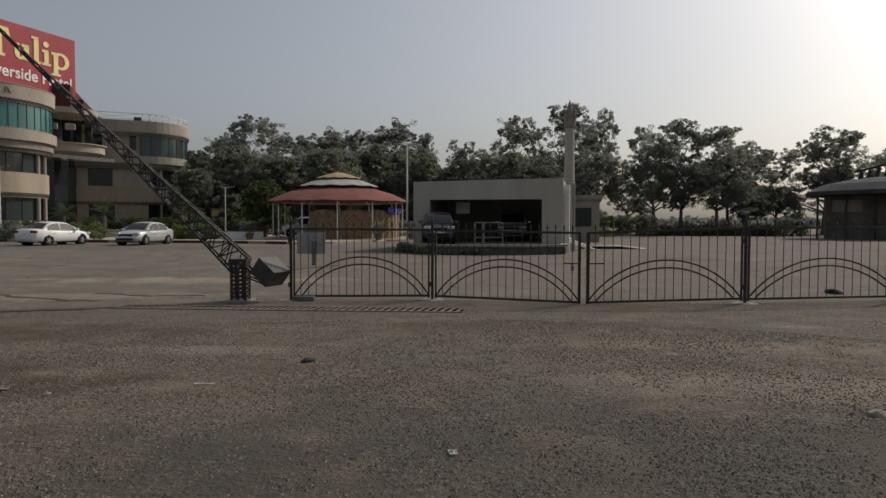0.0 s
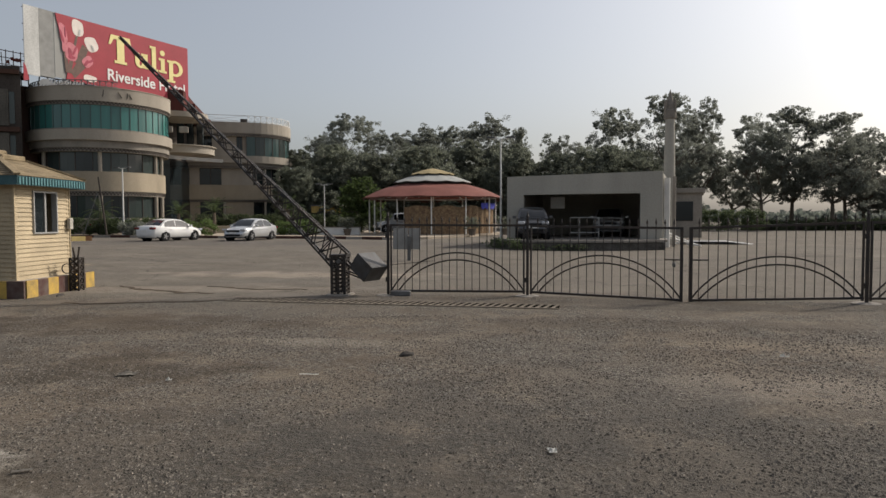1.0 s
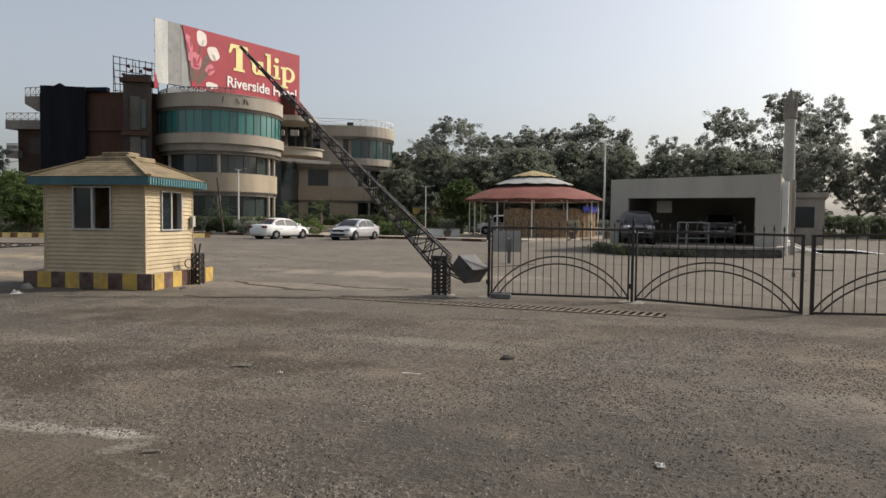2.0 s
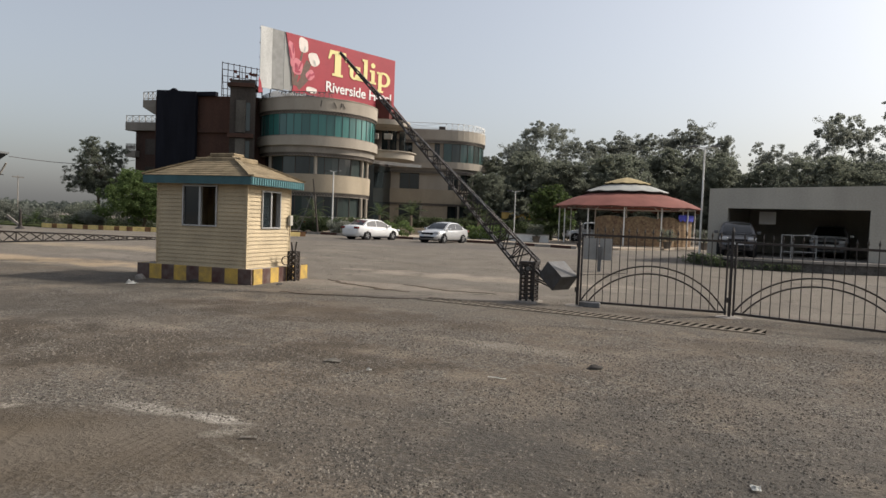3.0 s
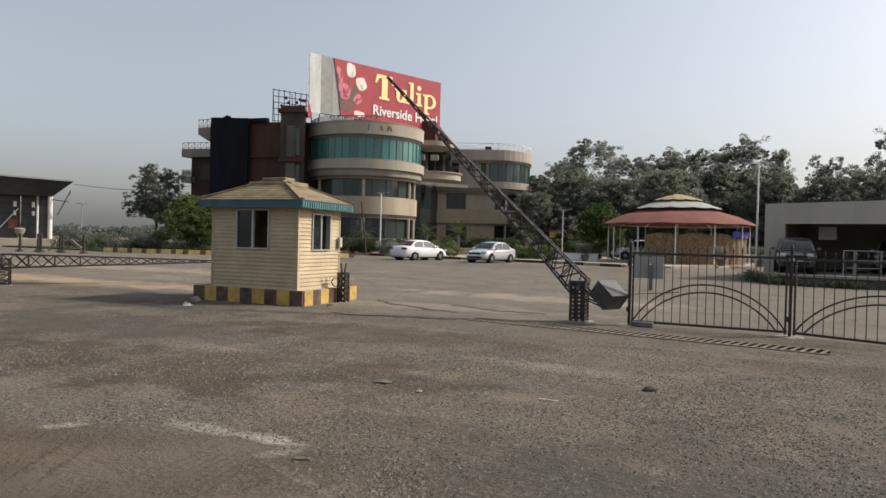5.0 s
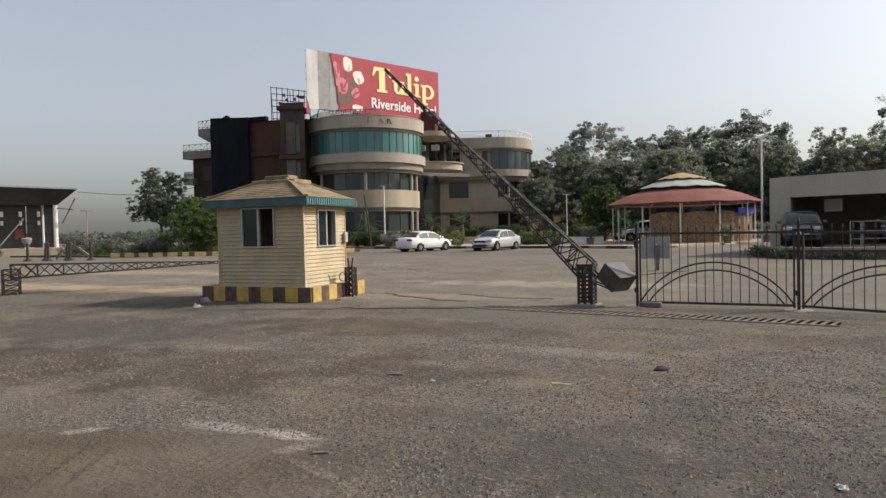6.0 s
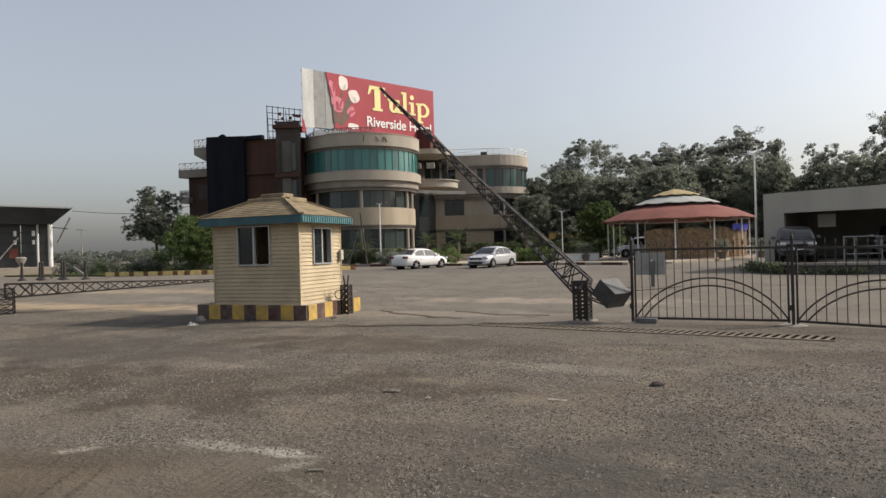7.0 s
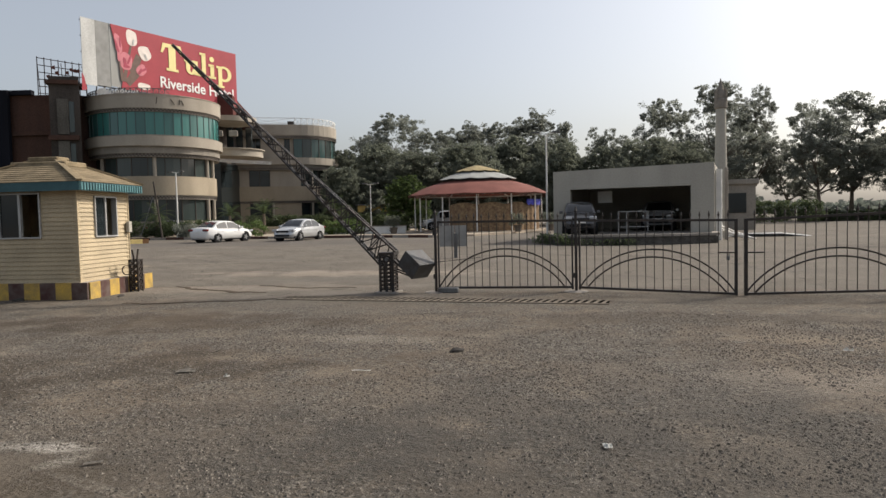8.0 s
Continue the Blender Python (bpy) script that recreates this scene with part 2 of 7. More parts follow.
    stain(-3.2, 3.63, 0.45, 0.05, -17, (0.36, 0.33, 0.285), 0.2, 1.0, True)
    l.new(col, b.inputs["Base Color"])
    h = math_("ADD", math_("MULTIPLY", vor.outputs["Distance"], 0.6), math_("ADD", fine, grit))
    bp = n.new("ShaderNodeBump")
    bp.inputs["Strength"].default_value, bp.inputs["Distance"].default_value = 0.75, 0.03
    l.new(math_("MULTIPLY", h, math_("ADD", math_("MULTIPLY", cover, 0.6), 0.45)), bp.inputs["Height"])
    l.new(bp.outputs["Normal"], b.inputs["Normal"])
    return m


M_GROUND = ground_material()


def gravel_material():
    m = bpy.data.materials.new("loose_gravel")
    m.use_nodes = True
    n, l = m.node_tree.nodes, m.node_tree.links
    b = n["Principled BSDF"]
    b.inputs["Roughness"].default_value, b.inputs["Specular IOR Level"].default_value = 0.9, 0.25
    geo, ramp = n.new("ShaderNodeNewGeometry"), n.new("ShaderNodeValToRGB")
    e = ramp.color_ramp.elements
    e[0].color, e[1].color = (0.05, 0.045, 0.039, 1), (0.205, 0.182, 0.154, 1)
    mid = e.new(0.55)
    mid.color = (0.112, 0.098, 0.082, 1)
    l.new(geo.outputs["Random Per Island"], ramp.inputs["Fac"])
    l.new(ramp.outputs["Color"], b.inputs["Base Color"])
    return m


M_GRAVEL = gravel_material()
M_IRON = material("black_painted_iron", (0.03, 0.03, 0.032), 0.5, 0.3, vary=0.3, fine=30, tint=(0.06, 0.045, 0.035))
M_BOARD = material("grey_painted_board", (0.3, 0.3, 0.29), 0.7, vary=0.15, scale=2)
M_DARKSTEEL = material("dark_dented_steel", (0.075, 0.078, 0.082), 0.45, 0.4, vary=0.3, scale=5, tint=(0.05, 0.045, 0.042))
M_STEEL = material("weathered_steel_sheet", (0.17, 0.175, 0.18), 0.5, 0.5, vary=0.25, tint=(0.09, 0.085, 0.08))
M_CREAM = material("cream_vinyl_siding", (0.47, 0.38, 0.245), 0.6, vary=0.16, scale=1.5, fine=25, bump=0.04, per=0.04)
M_TEAL = material("teal_corrugated_metal", (0.05, 0.118, 0.132), 0.5, 0.2, vary=0.2)
M_TEAL_PALE = material("faded_teal_metal", (0.12, 0.27, 0.29), 0.55, 0.1, vary=0.2)
M_SHINGLE = material("tan_shingle_roof", (0.255, 0.203, 0.13), 0.85, vary=0.24, scale=4, fine=30, per=0.14)
M_YELLOW = material("chipped_yellow_paint", (0.55, 0.36, 0.07), 0.7, vary=0.25, scale=5, tint=(0.3, 0.21, 0.08))
M_BLACKP = material("worn_maroon_paint", (0.07, 0.03, 0.026), 0.75, vary=0.3, scale=5, tint=(0.13, 0.1, 0.085))
M_ALU = material("aluminium_frame", (0.42, 0.42, 0.41), 0.4, 0.4, vary=0.08)
M_GLASS = glass_dark("dark_window_glass", (0.015, 0.02, 0.022))
M_GLASS_CAR = glass_dark("car_glass", (0.012, 0.014, 0.016), 0.04)
M_TEALGLASS = glass_dark("teal_tinted_glass", (0.045, 0.165, 0.15), 0.12)
M_TEALDIM = glass_dark("dim_teal_glass", (0.038, 0.12, 0.112), 0.12)
M_RAG = material("faded_red_rag", (0.2, 0.075, 0.06), 0.9, vary=0.2)
M_HALLGLASS = glass_dark("smoked_hall_glass", (0.02, 0.022, 0.024), 0.35)
M_GREYGLASS = glass_dark("grey_green_glass", (0.04, 0.074, 0.072), 0.12)
M_DULLGLASS = glass_dark("dull_grey_glass", (0.04, 0.052, 0.05), 0.15)
M_RENDER = material("beige_wall_render", (0.4, 0.357, 0.298), 0.9, vary=0.16, scale=0.5, fine=12, streak=True, bump=0.06)
M_STALL = material("yellow_stall_fascia", (0.6, 0.4, 0.12), 0.6, vary=0.2)
M_RENDER_TAN = material("tan_wall_render", (0.4, 0.34, 0.255), 0.9, vary=0.18, scale=0.5, fine=12, streak=True, bump=0.06)
M_RENDER_GREY = material("greyish_wall_render", (0.29, 0.262, 0.225), 0.9, vary=0.22, scale=0.6, fine=12, streak=True, bump=0.06)
# dark tone for sooted walls, and for shade put into recesses by colour
M_SOOT_SHADE = material("soot_and_shade_dark_wall", (0.105, 0.09, 0.08), 0.95, vary=0.4, scale=0.4, fine=10, streak=True)
M_SMOKED = material("smoked_grey_render", (0.16, 0.148, 0.13), 0.95, vary=0.35, scale=0.7, fine=10, streak=True)
M_BURNT = material("smoke_stained_brown_wall", (0.105, 0.056, 0.042), 0.95, vary=0.35, scale=0.35, fine=10, streak=True, tint=(0.05, 0.035, 0.03))
M_NET = material("black_netting", (0.016, 0.017, 0.024), 0.95, vary=0.3, scale=0.6, fine=20, streak=True)
M_MAROON = material("maroon_wall", (0.1, 0.035, 0.03), 0.9, vary=0.2, scale=0.6, fine=12)
M_WHITE = material("white_paint", (0.75, 0.74, 0.71), 0.6, vary=0.1, scale=2)
M_PORTAL = material("off_white_wall", (0.42, 0.40, 0.35), 0.9, vary=0.12, scale=0.7, fine=14, streak=True, bump=0.05)
M_DARKIN = material("dark_interior_wall", (0.16, 0.145, 0.125), 0.9, vary=0.25, scale=0.7)
M_CONC = material("weathered_concrete", (0.33, 0.3, 0.265), 0.9, vary=0.2, scale=1.0, fine=20, streak=True)
M_CANVAS_RED = material("faded_red_canvas", (0.21, 0.085, 0.07), 0.85, vary=0.16, scale=0.9, fine=14)
M_CANVAS_WHITE = material("grey_white_canvas", (0.34, 0.345, 0.33), 0.85, vary=0.14, scale=0.9)
M_CANVAS_TAN = material("ochre_canvas", (0.36, 0.29, 0.16), 0.85, vary=0.16, scale=0.9)
M_FRINGE = material("stained_canvas_fringe", (0.16, 0.09, 0.07), 0.9, vary=0.35, scale=2.0, fine=14)
M_TENT = material("patterned_tan_cloth", (0.3, 0.22, 0.13), 0.9, vary=0.5, scale=5.5, fine=16, tint=(0.14, 0.085, 0.06))
M_BLUE = material("blue_tarpaulin", (0.06, 0.07, 0.42), 0.6, vary=0.2)
M_SIGN_RED = material("red_vinyl_banner", (0.37, 0.038, 0.055), 0.55, vary=0.12, scale=0.6, fine=6, bump=0.02)
M_SHEET_PALE = material("pale_tin_sheet", (0.6, 0.6, 0.58), 0.6, vary=0.22, scale=0.7, fine=9, streak=True)
M_SIGN_GREY = material("grey_sheet_backing", (0.40, 0.40, 0.38), 0.7, vary=0.2, scale=0.5, streak=True)
M_LETTER = material("pale_yellow_lettering", (0.82, 0.72, 0.33), 0.6, vary=0.05)
M_LETTERW = material("white_lettering", (0.82, 0.8, 0.78), 0.6, vary=0.05)
M_PINK = material("pink_print", (0.68, 0.22, 0.26), 0.6, vary=0.2, scale=1.5)
M_DEEPPINK = material("deep_pink_print", (0.42, 0.06, 0.1), 0.6, vary=0.2, scale=1.5)
M_PALEPINK = material("pale_petal_print", (0.8, 0.72, 0.66), 0.6, vary=0.1, scale=1.5)
M_GREYGREEN = material("dull_green_print", (0.16, 0.1, 0.08), 0.6, vary=0.2)
M_CARWHITE = material("white_car_paint", (0.72, 0.72, 0.71), 0.25, 0.0, vary=0.03, fine=200, bump=0.0, spec=0.6)
M_CARSILVER = material("silver_car_paint", (0.55, 0.56, 0.57), 0.25, 0.35, vary=0.03, fine=200, bump=0.0, spec=0.6)
M_CARGREY = material("grey_car_paint", (0.085, 0.085, 0.09), 0.3, 0.2, vary=0.05, fine=200, bump=0.0, spec=0.6)
M_TYRE = material("tyre_rubber", (0.022, 0.022, 0.023), 0.85, vary=0.15)
M_RIM = material("alloy_rim", (0.5, 0.5, 0.51), 0.35, 0.7, vary=0.05)
M_LAMPLENS = material("headlight_lens", (0.55, 0.57, 0.6), 0.12, 0.3, vary=0.05)
M_TAIL = material("red_tail_lens", (0.16, 0.02, 0.02), 0.2, vary=0.05)
M_BARK = material("grey_brown_bark", (0.2, 0.165, 0.13), 0.95, vary=0.3, scale=2, fine=14)
# both greens are lightened and greyed to carry the haze over distant trees
M_LEAF = leaf_material("eucalyptus_leaves", (0.2, 0.212, 0.18))
M_LEAF_DARK = leaf_material("dark_leaves", (0.165, 0.18, 0.138))
M_LEAF_BRIGHT = leaf_material("bright_green_leaves", (0.1, 0.142, 0.05))
# greyed green of the added horizon belt, haze put into the colour
M_LEAF_FAR = leaf_material("haze_belt_leaves", (0.13, 0.145, 0.125))
M_HEDGE = leaf_material("dark_hedge_leaves", (0.078, 0.1, 0.05))
M_PALM = leaf_material("palm_fronds", (0.07, 0.095, 0.042))
M_PAVER = material("concrete_pavers", (0.4, 0.34, 0.27), 0.9, vary=0.2, scale=0.8, fine=12)
M_KERBTAN = material("flaking_brown_kerb_paint", (0.26, 0.14, 0.07), 0.85, vary=0.3, scale=3)
M_KERBDARK = material("dark_red_kerb_paint", (0.1, 0.055, 0.045), 0.85, vary=0.25, scale=3)
M_GRASS = material("dry_lawn", (0.09, 0.11, 0.04), 0.95, vary=0.3, scale=0.8, fine=20)
M_PLASTER_DUST = material("pale_cement_dust", (0.36, 0.335, 0.295), 0.95, vary=0.3, scale=3, fine=20)
M_SOIL = material("smooth_brown_fill", (0.1, 0.078, 0.056), 0.95, vary=0.22, scale=1.1, fine=22, bump=0.5, spec=0.08, tint=(0.055, 0.043, 0.032))
M_TRENCH_SHADE = material("black_drain_shade", (0.012, 0.011, 0.01), 1.0, vary=0.2, spec=0.0)
M_SLAT = material("dusty_drain_slats", (0.22, 0.19, 0.155), 0.95, vary=0.25, scale=3, spec=0.05)
M_SLATE = material("dark_slate_sheet", (0.07, 0.074, 0.083), 0.95, vary=0.25, scale=0.6)
# kerb yellow with the sun's brightness put into the colour
M_KERBYELLOW = material("sunlit_yellow_kerb", (0.78, 0.6, 0.24), 0.8, vary=0.2, scale=3)
M_RUBBLE = material("dark_broken_masonry", (0.13, 0.12, 0.108), 0.95, vary=0.4, scale=3, fine=15, bump=0.5)
M_PAPER = material("white_scrap", (0.75, 0.75, 0.72), 0.8, vary=0.1)
M_DARKSTONE = material("dark_stone", (0.06, 0.055, 0.05), 0.9, vary=0.2)


# ---- helpers for shapes ----
def ground_z(x, y):
    r = math.hypot(x + 0.2, y - 0.2)
    s = min(1.0, max(0.0, (r - 20.0) / 12.0))
    return LIFT * s * s * (3 - 2 * s)


def finish(bm, name, mat, smooth=False):
    bmesh.ops.recalc_face_normals(bm, faces=bm.faces[:])
    me = bpy.data.meshes.new(name)
    bm.to_mesh(me)
    bm.free()
    for x in mat if isinstance(mat, (list, tuple)) else [mat]:
        me.materials.append(x)
    if smooth:
        me.shade_smooth()
        me.set_sharp_from_angle(angle=radians(40))
    return me


def part(name, bm, mat, parent, label="", smooth=False, m=None):
    me = bm if isinstance(bm, bpy.types.Mesh) else finish(bm, name, mat, smooth)
    ob = new(name, me)
    ob.parent = parent
    if m is not None:
        ob.matrix_basis = m
    return tagged(ob, label)


def thing(name, m, label, category, group="", kind=""):
    ob = new(name)
    ob.empty_display_size = 0.3
    ob.matrix_basis = m
    return tagged(ob, label, category, group, kind)


def solid(name, bm, mat, m, label, category, group="", kind="", smooth=False):
    ob = new(name, finish(bm, name, mat, smooth))
    ob.matrix_basis = m
    return tagged(ob, label, category, group, kind)


I4 = Matrix.Identity(4)


def box(bm, x0, x1, y0, y1, z0, z1, m=I4, idx=0, bevel=0.0):
    v = [bm.verts.new(m @ Vector((x, y, z))) for z in (z0, z1) for x, y in ((x0, y0), (x1, y0), (x1, y1), (x0, y1))]
    fs = [bm.faces.new([v[i] for i in q]) for q in ((3, 2, 1, 0), (4, 5, 6, 7), (0, 1, 5, 4), (1, 2, 6, 5), (2, 3, 7, 6), (3, 0, 4, 7))]
    for f in fs:
        f.material_index = idx
    if bevel:
        bmesh.ops.bevel(bm, geom=list({e for f in fs for e in f.edges}), offset=bevel, segments=1, affect="EDGES")
    return bm


def bar(bm, p, q, w, h=None, up=(0, 0, 1), idx=0):
    """A straight bar of w x h from p to q."""
    p, q = Vector(p), Vector(q)
    h = h or w
    d = (q - p).normalized()
    u = Vector(up)
    if abs(d.dot(u)) > 0.98:
        u = Vector((0, 1, 0))
    s = d.cross(u).normalized()
    t = s.cross(d)
    vs = [bm.verts.new(c + s * a * w / 2 + t * b * h / 2) for c in (p, q) for a, b in ((-1, -1), (1, -1), (1, 1), (-1, 1))]
    for f in ((3, 2, 1, 0), (4, 5, 6, 7), (0, 1, 5, 4), (1, 2, 6, 5), (2, 3, 7, 6), (3, 0, 4, 7)):
        bm.faces.new([vs[i] for i in f]).material_index = idx
    return bm


def tube(bm, p, q, r0, r1=None, n=8):
    p, q = Vector(p), Vector(q)
    r1 = r0 if r1 is None else r1
    d = (q - p).normalized()
    s = d.orthogonal().normalized()
    t = d.cross(s)
    rings = [[bm.verts.new(c + (s * math.cos(6.28318 * i / n) + t * math.sin(6.28318 * i / n)) * r) for i in range(n)] for c, r in ((p, r0), (q, r1))]
    for i in range(n):
        bm.faces.new((rings[0][i], rings[0][(i + 1) % n], rings[1][(i + 1) % n], rings[1][i]))
    bm.faces.new(rings[0][::-1])
    bm.faces.new(rings[1])
    return bm


def ring_wall(bm, r0, r1, z0, z1, n=48, a0=0.0, a1=6.28318, c=(0, 0)):
    """A round wall between the radii r0 < r1; angles from +x."""
    full = a1 - a0 > 6.2
    cols = []
    for i in range(n if full else n + 1):
        a = a0 + (a1 - a0) * i / n
        cols.append([bm.verts.new((c[0] + r * math.cos(a), c[1] + r * math.sin(a), z)) for r, z in ((r0, z0), (r1, z0), (r1, z1), (r0, z1))])
    k = len(cols)
    for i in range(k if full else k - 1):
        a, b = cols[i], cols[(i + 1) % k]
        for j in range(4):
            bm.faces.new((a[j], b[j], b[(j + 1) % 4], a[(j + 1) % 4]))
    if not full:
        bm.faces.new(cols[0])
        bm.faces.new(cols[-1][::-1])
    return bm


def lathe(bm, profile, n=24, c=(0, 0)):
    rings = [[bm.verts.new((c[0] + r * math.cos(6.28318 * i / n), c[1] + r * math.sin(6.28318 * i / n), z)) for i in range(n)] for r, z in profile]
    for a, b in zip(rings, rings[1:]):
        for i in range(n):
            bm.faces.new((a[i], a[(i + 1) % n], b[(i + 1) % n], b[i]))
    bm.faces.new(rings[0][::-1])
    bm.faces.new(rings[-1])
    return bm


def prism(bm, pts, z0, z1, idx=0):
    lo = [bm.verts.new((x, y, z0)) for x, y in pts]
    hi = [bm.verts.new((x, y, z1)) for x, y in pts]
    k = len(pts)
    fs = [bm.faces.new(lo[::-1]), bm.faces.new(hi)] + [bm.faces.new((lo[i], lo[(i + 1) % k], hi[(i + 1) % k], hi[i])) for i in range(k)]
    for f in fs:
        f.material_index = idx
    return bm


def B():
    return bmesh.new()


def along(p, q, z=0.0):
    """A pose at p with x towards q."""
    return pose(p[0], p[1], z, 0, 0, math.degrees(math.atan2(q[1] - p[1], q[0] - p[0])))


# ---- ground ----
def build_ground():
    bm = B()
    radii = [0.01, 1, 2, 4, 7, 11, 15, 18, 20, 21.5, 23, 24.5, 26, 27.5, 29, 30.5, 32, 36, 45, 60, 90, 140, 250, 500, 1000, 2500]
    n = 72
    rings = []
    for r in radii:
        ring = []
        for i in range(n):
            a = 6.28318 * i / n
            x, y = -0.2 + r * math.cos(a), 0.2 + r * math.sin(a)
            ring.append(bm.verts.new((x, y, ground_z(x, y))))
        rings.append(ring)
    bm.faces.new(rings[0])
    for a, b in zip(rings, rings[1:]):
        for i in range(n):
            bm.faces.new((a[i], b[i], b[(i + 1) % n], a[(i + 1) % n]))
    return solid("ground", bm, M_GROUND, I4, "gravelly dirt ground turning into worn asphalt yard", "ground", kind="structure", smooth=True)


build_ground()


def flat_sheet(name, pts, z, mat, label, category, thick=0.03):
    return solid(name, prism(B(), pts, z - thick, z), mat, I4, label, category, kind="structure")


# kerb line of the hotel forecourt, with the paved strip behind it
KERB = [(-62, 46.0), (-50, 47.6), (-34.2, 48.7), (-24.8, 47.4), (-20, 47.0), (-15.5, 46.2), (-12.6, 45.0), (-10.9, 44.3)]
pave = thing("pavement", I4, "pale paved forecourt strip before the hotel", "pavement", kind="structure")
part("paving", prism(B(), KERB + [(-8.5, 46.0), (-6.5, 50), (-4, 62), (-20, 75), (-62, 70)], 0.0, LIFT + 0.14), M_PAVER, pave)


def painted_kerb(line, z, tall, mats, label, step=1.0, wide=0.25):
    """A kerb of painted lengths along a line."""
    k = thing("kerb", I4, label, "kerb", kind="structure")
    i = 0
    carry = 0.0
    for p, q in zip(line, line[1:]):
        p, q = Vector((*p, 0)), Vector((*q, 0))
        length = (q - p).length
        s = 0.0
        while s < length - 0.05:
            e = min(length, s + step)
            a, b = p.lerp(q, s / length), p.lerp(q, e / length)
            bm = B()
            bar(bm, (a.x, a.y, z + tall / 2), (b.x, b.y, z + tall / 2), wide, tall)
            part("kerb_stone", bm, mats[i % len(mats)], k)
            i += 1
            s = e
    return k


painted_kerb(KERB, LIFT - 0.03, 0.22, (M_KERBDARK, M_CONC, M_KERBDARK), "dark red and grey kerb of the hotel forecourt", 1.4)
LAWN_EDGE = [(-47.6, 32.2), (-41, 34.0), (-34, 38.0), (-31, 41.5)]
painted_kerb(LAWN_EDGE, LIFT - 0.03, 0.34, (M_KERBYELLOW, M_KERBYELLOW, M_KERBTAN), "pale yellow and brown kerb along a lawn", 0.42)
flat_sheet("lawn", LAWN_EDGE + [(-36, 45.5), (-62, 45.5), (-110, 60), (-110, 33), (-58, 32.5)], LIFT + 0.12, M_GRASS, "dull green lawn strip behind a kerb", "lawn", 0.2)


# ---- gate ----
def gate_leaf(p, q, top0, top1, label, bars=18, low=0.09, low1=0.09, stile0=0.034, stile1=0.034):
    p, q = Vector(p), Vector(q)
    w = (q - p).length
    g = thing("gate_leaf", along(p, q), label, "gate", "gate leaves")
    t = lambda x: top0 + (top1 - top0) * x / w
    b = lambda x: low + (low1 - low) * x / w
    part("top_rail", bar(B(), (0, 0, top0), (w, 0, top1), 0.035, 0.045), M_IRON, g)
    part("bottom_rail", bar(B(), (0, 0, low), (w, 0, low1), 0.035, 0.045), M_IRON, g)
    part("stile", bar(B(), (0.025, 0, max(0.005, low - 0.05)), (0.025, 0, top0 + 0.02), stile0), M_IRON, g)
    part("stile", bar(B(), (w - 0.025, 0, max(0.005, low1 - 0.05)), (w - 0.025, 0, top1 + 0.02), stile1), M_IRON, g)
    for i in range(1, bars):
        x = w * i / bars
        bm = B()
        hi = t(x)
        tube(bm, (x, 0, b(x)), (x, 0, hi + 0.08), 0.0085, n=6)
        tube(bm, (x, 0, hi + 0.065), (x, 0, hi + 0.1), 0.011, 0.021, 6)
        tube(bm, (x, 0, hi + 0.1), (x, 0, hi + 0.17 + 0.02 * (i % 2)), 0.021, 0.002, 6)
        part("bar", bm, M_IRON, g)
    for rise, inset in ((0.78, 0.03), (0.63, 0.19)):
        # a flat circular arc that springs from the bottom rail
        half = w / 2 - inset
        rad = (half * half + rise * rise) / (2 * rise)
        bm = B()
        prev = None
        for i in range(25):
            x = half * (2 * i / 24 - 1)
            pt = Vector((w / 2 + x, 0.014, b(w / 2 + x) + 0.02 + math.sqrt(rad * rad - x * x) - rad + rise))
            if prev:
                bar(bm, prev, pt, 0.014, 0.03)
            prev = pt
        part("arch", bm, M_IRON, g)
    return g


GA, GB, GC1, GC2, GD, GE = (-3.48, 13.86), (-0.59, 14.06), (2.36, 13.46), (2.475, 13.45), (5.66, 13.64), (9.25, 14.32)


def unit(p, q, d):
    v = (Vector(q) - Vector(p)).normalized() * d
    return (p[0] + v.x, p[1] + v.y)


gate_leaf(unit(GA, GB, 0.04), unit(GB, GA, 0.05), 1.47, 1.45, "black iron gate leaf with arched bands and spear tips")
leaf_b = gate_leaf(unit(GB, GC1, 0.05), GC1, 1.44, 1.40, "black iron gate leaf, sagging, with latch", low=0.085, low1=0.03, stile1=0.058)
leaf_c = gate_leaf(GC2, unit(GD, GC2, 0.05), 1.40, 1.50, "black iron gate leaf with arched bands, latched shut", low=0.03, low1=0.1, stile0=0.058)
gate_leaf(unit(GD, GE, 0.05), unit(GE, GD, 0.05), 1.50, 1.52, "black iron gate leaf with arched bands and spear tips")
gate_leaf(unit(GE, (12.4, 15.0), 0.05), (12.4, 15.0), 1.52, 1.54, "black iron gate leaf with arched bands and spear tips")
for leaf, x0, x1 in ((leaf_b, 2.62, 2.97), (leaf_c, -0.0, 0.33)):
    part("latch", bar(B(), (x0, -0.03, 0.80), (x1, -0.03, 0.80), 0.025), M_IRON, leaf)
lock = B()
box(lock, -0.03, 0.03, -0.05, -0.02, 0.66, 0.74, bevel=0.01)
tube(lock, (-0.02, -0.035, 0.74), (-0.02, -0.035, 0.80), 0.006, n=6)
tube(lock, (0.02, -0.035, 0.74), (0.02, -0.035, 0.80), 0.006, n=6)
part("padlock", lock, M_STEEL, leaf_b, "hanging steel padlock", m=pose(2.8, 0, 0))

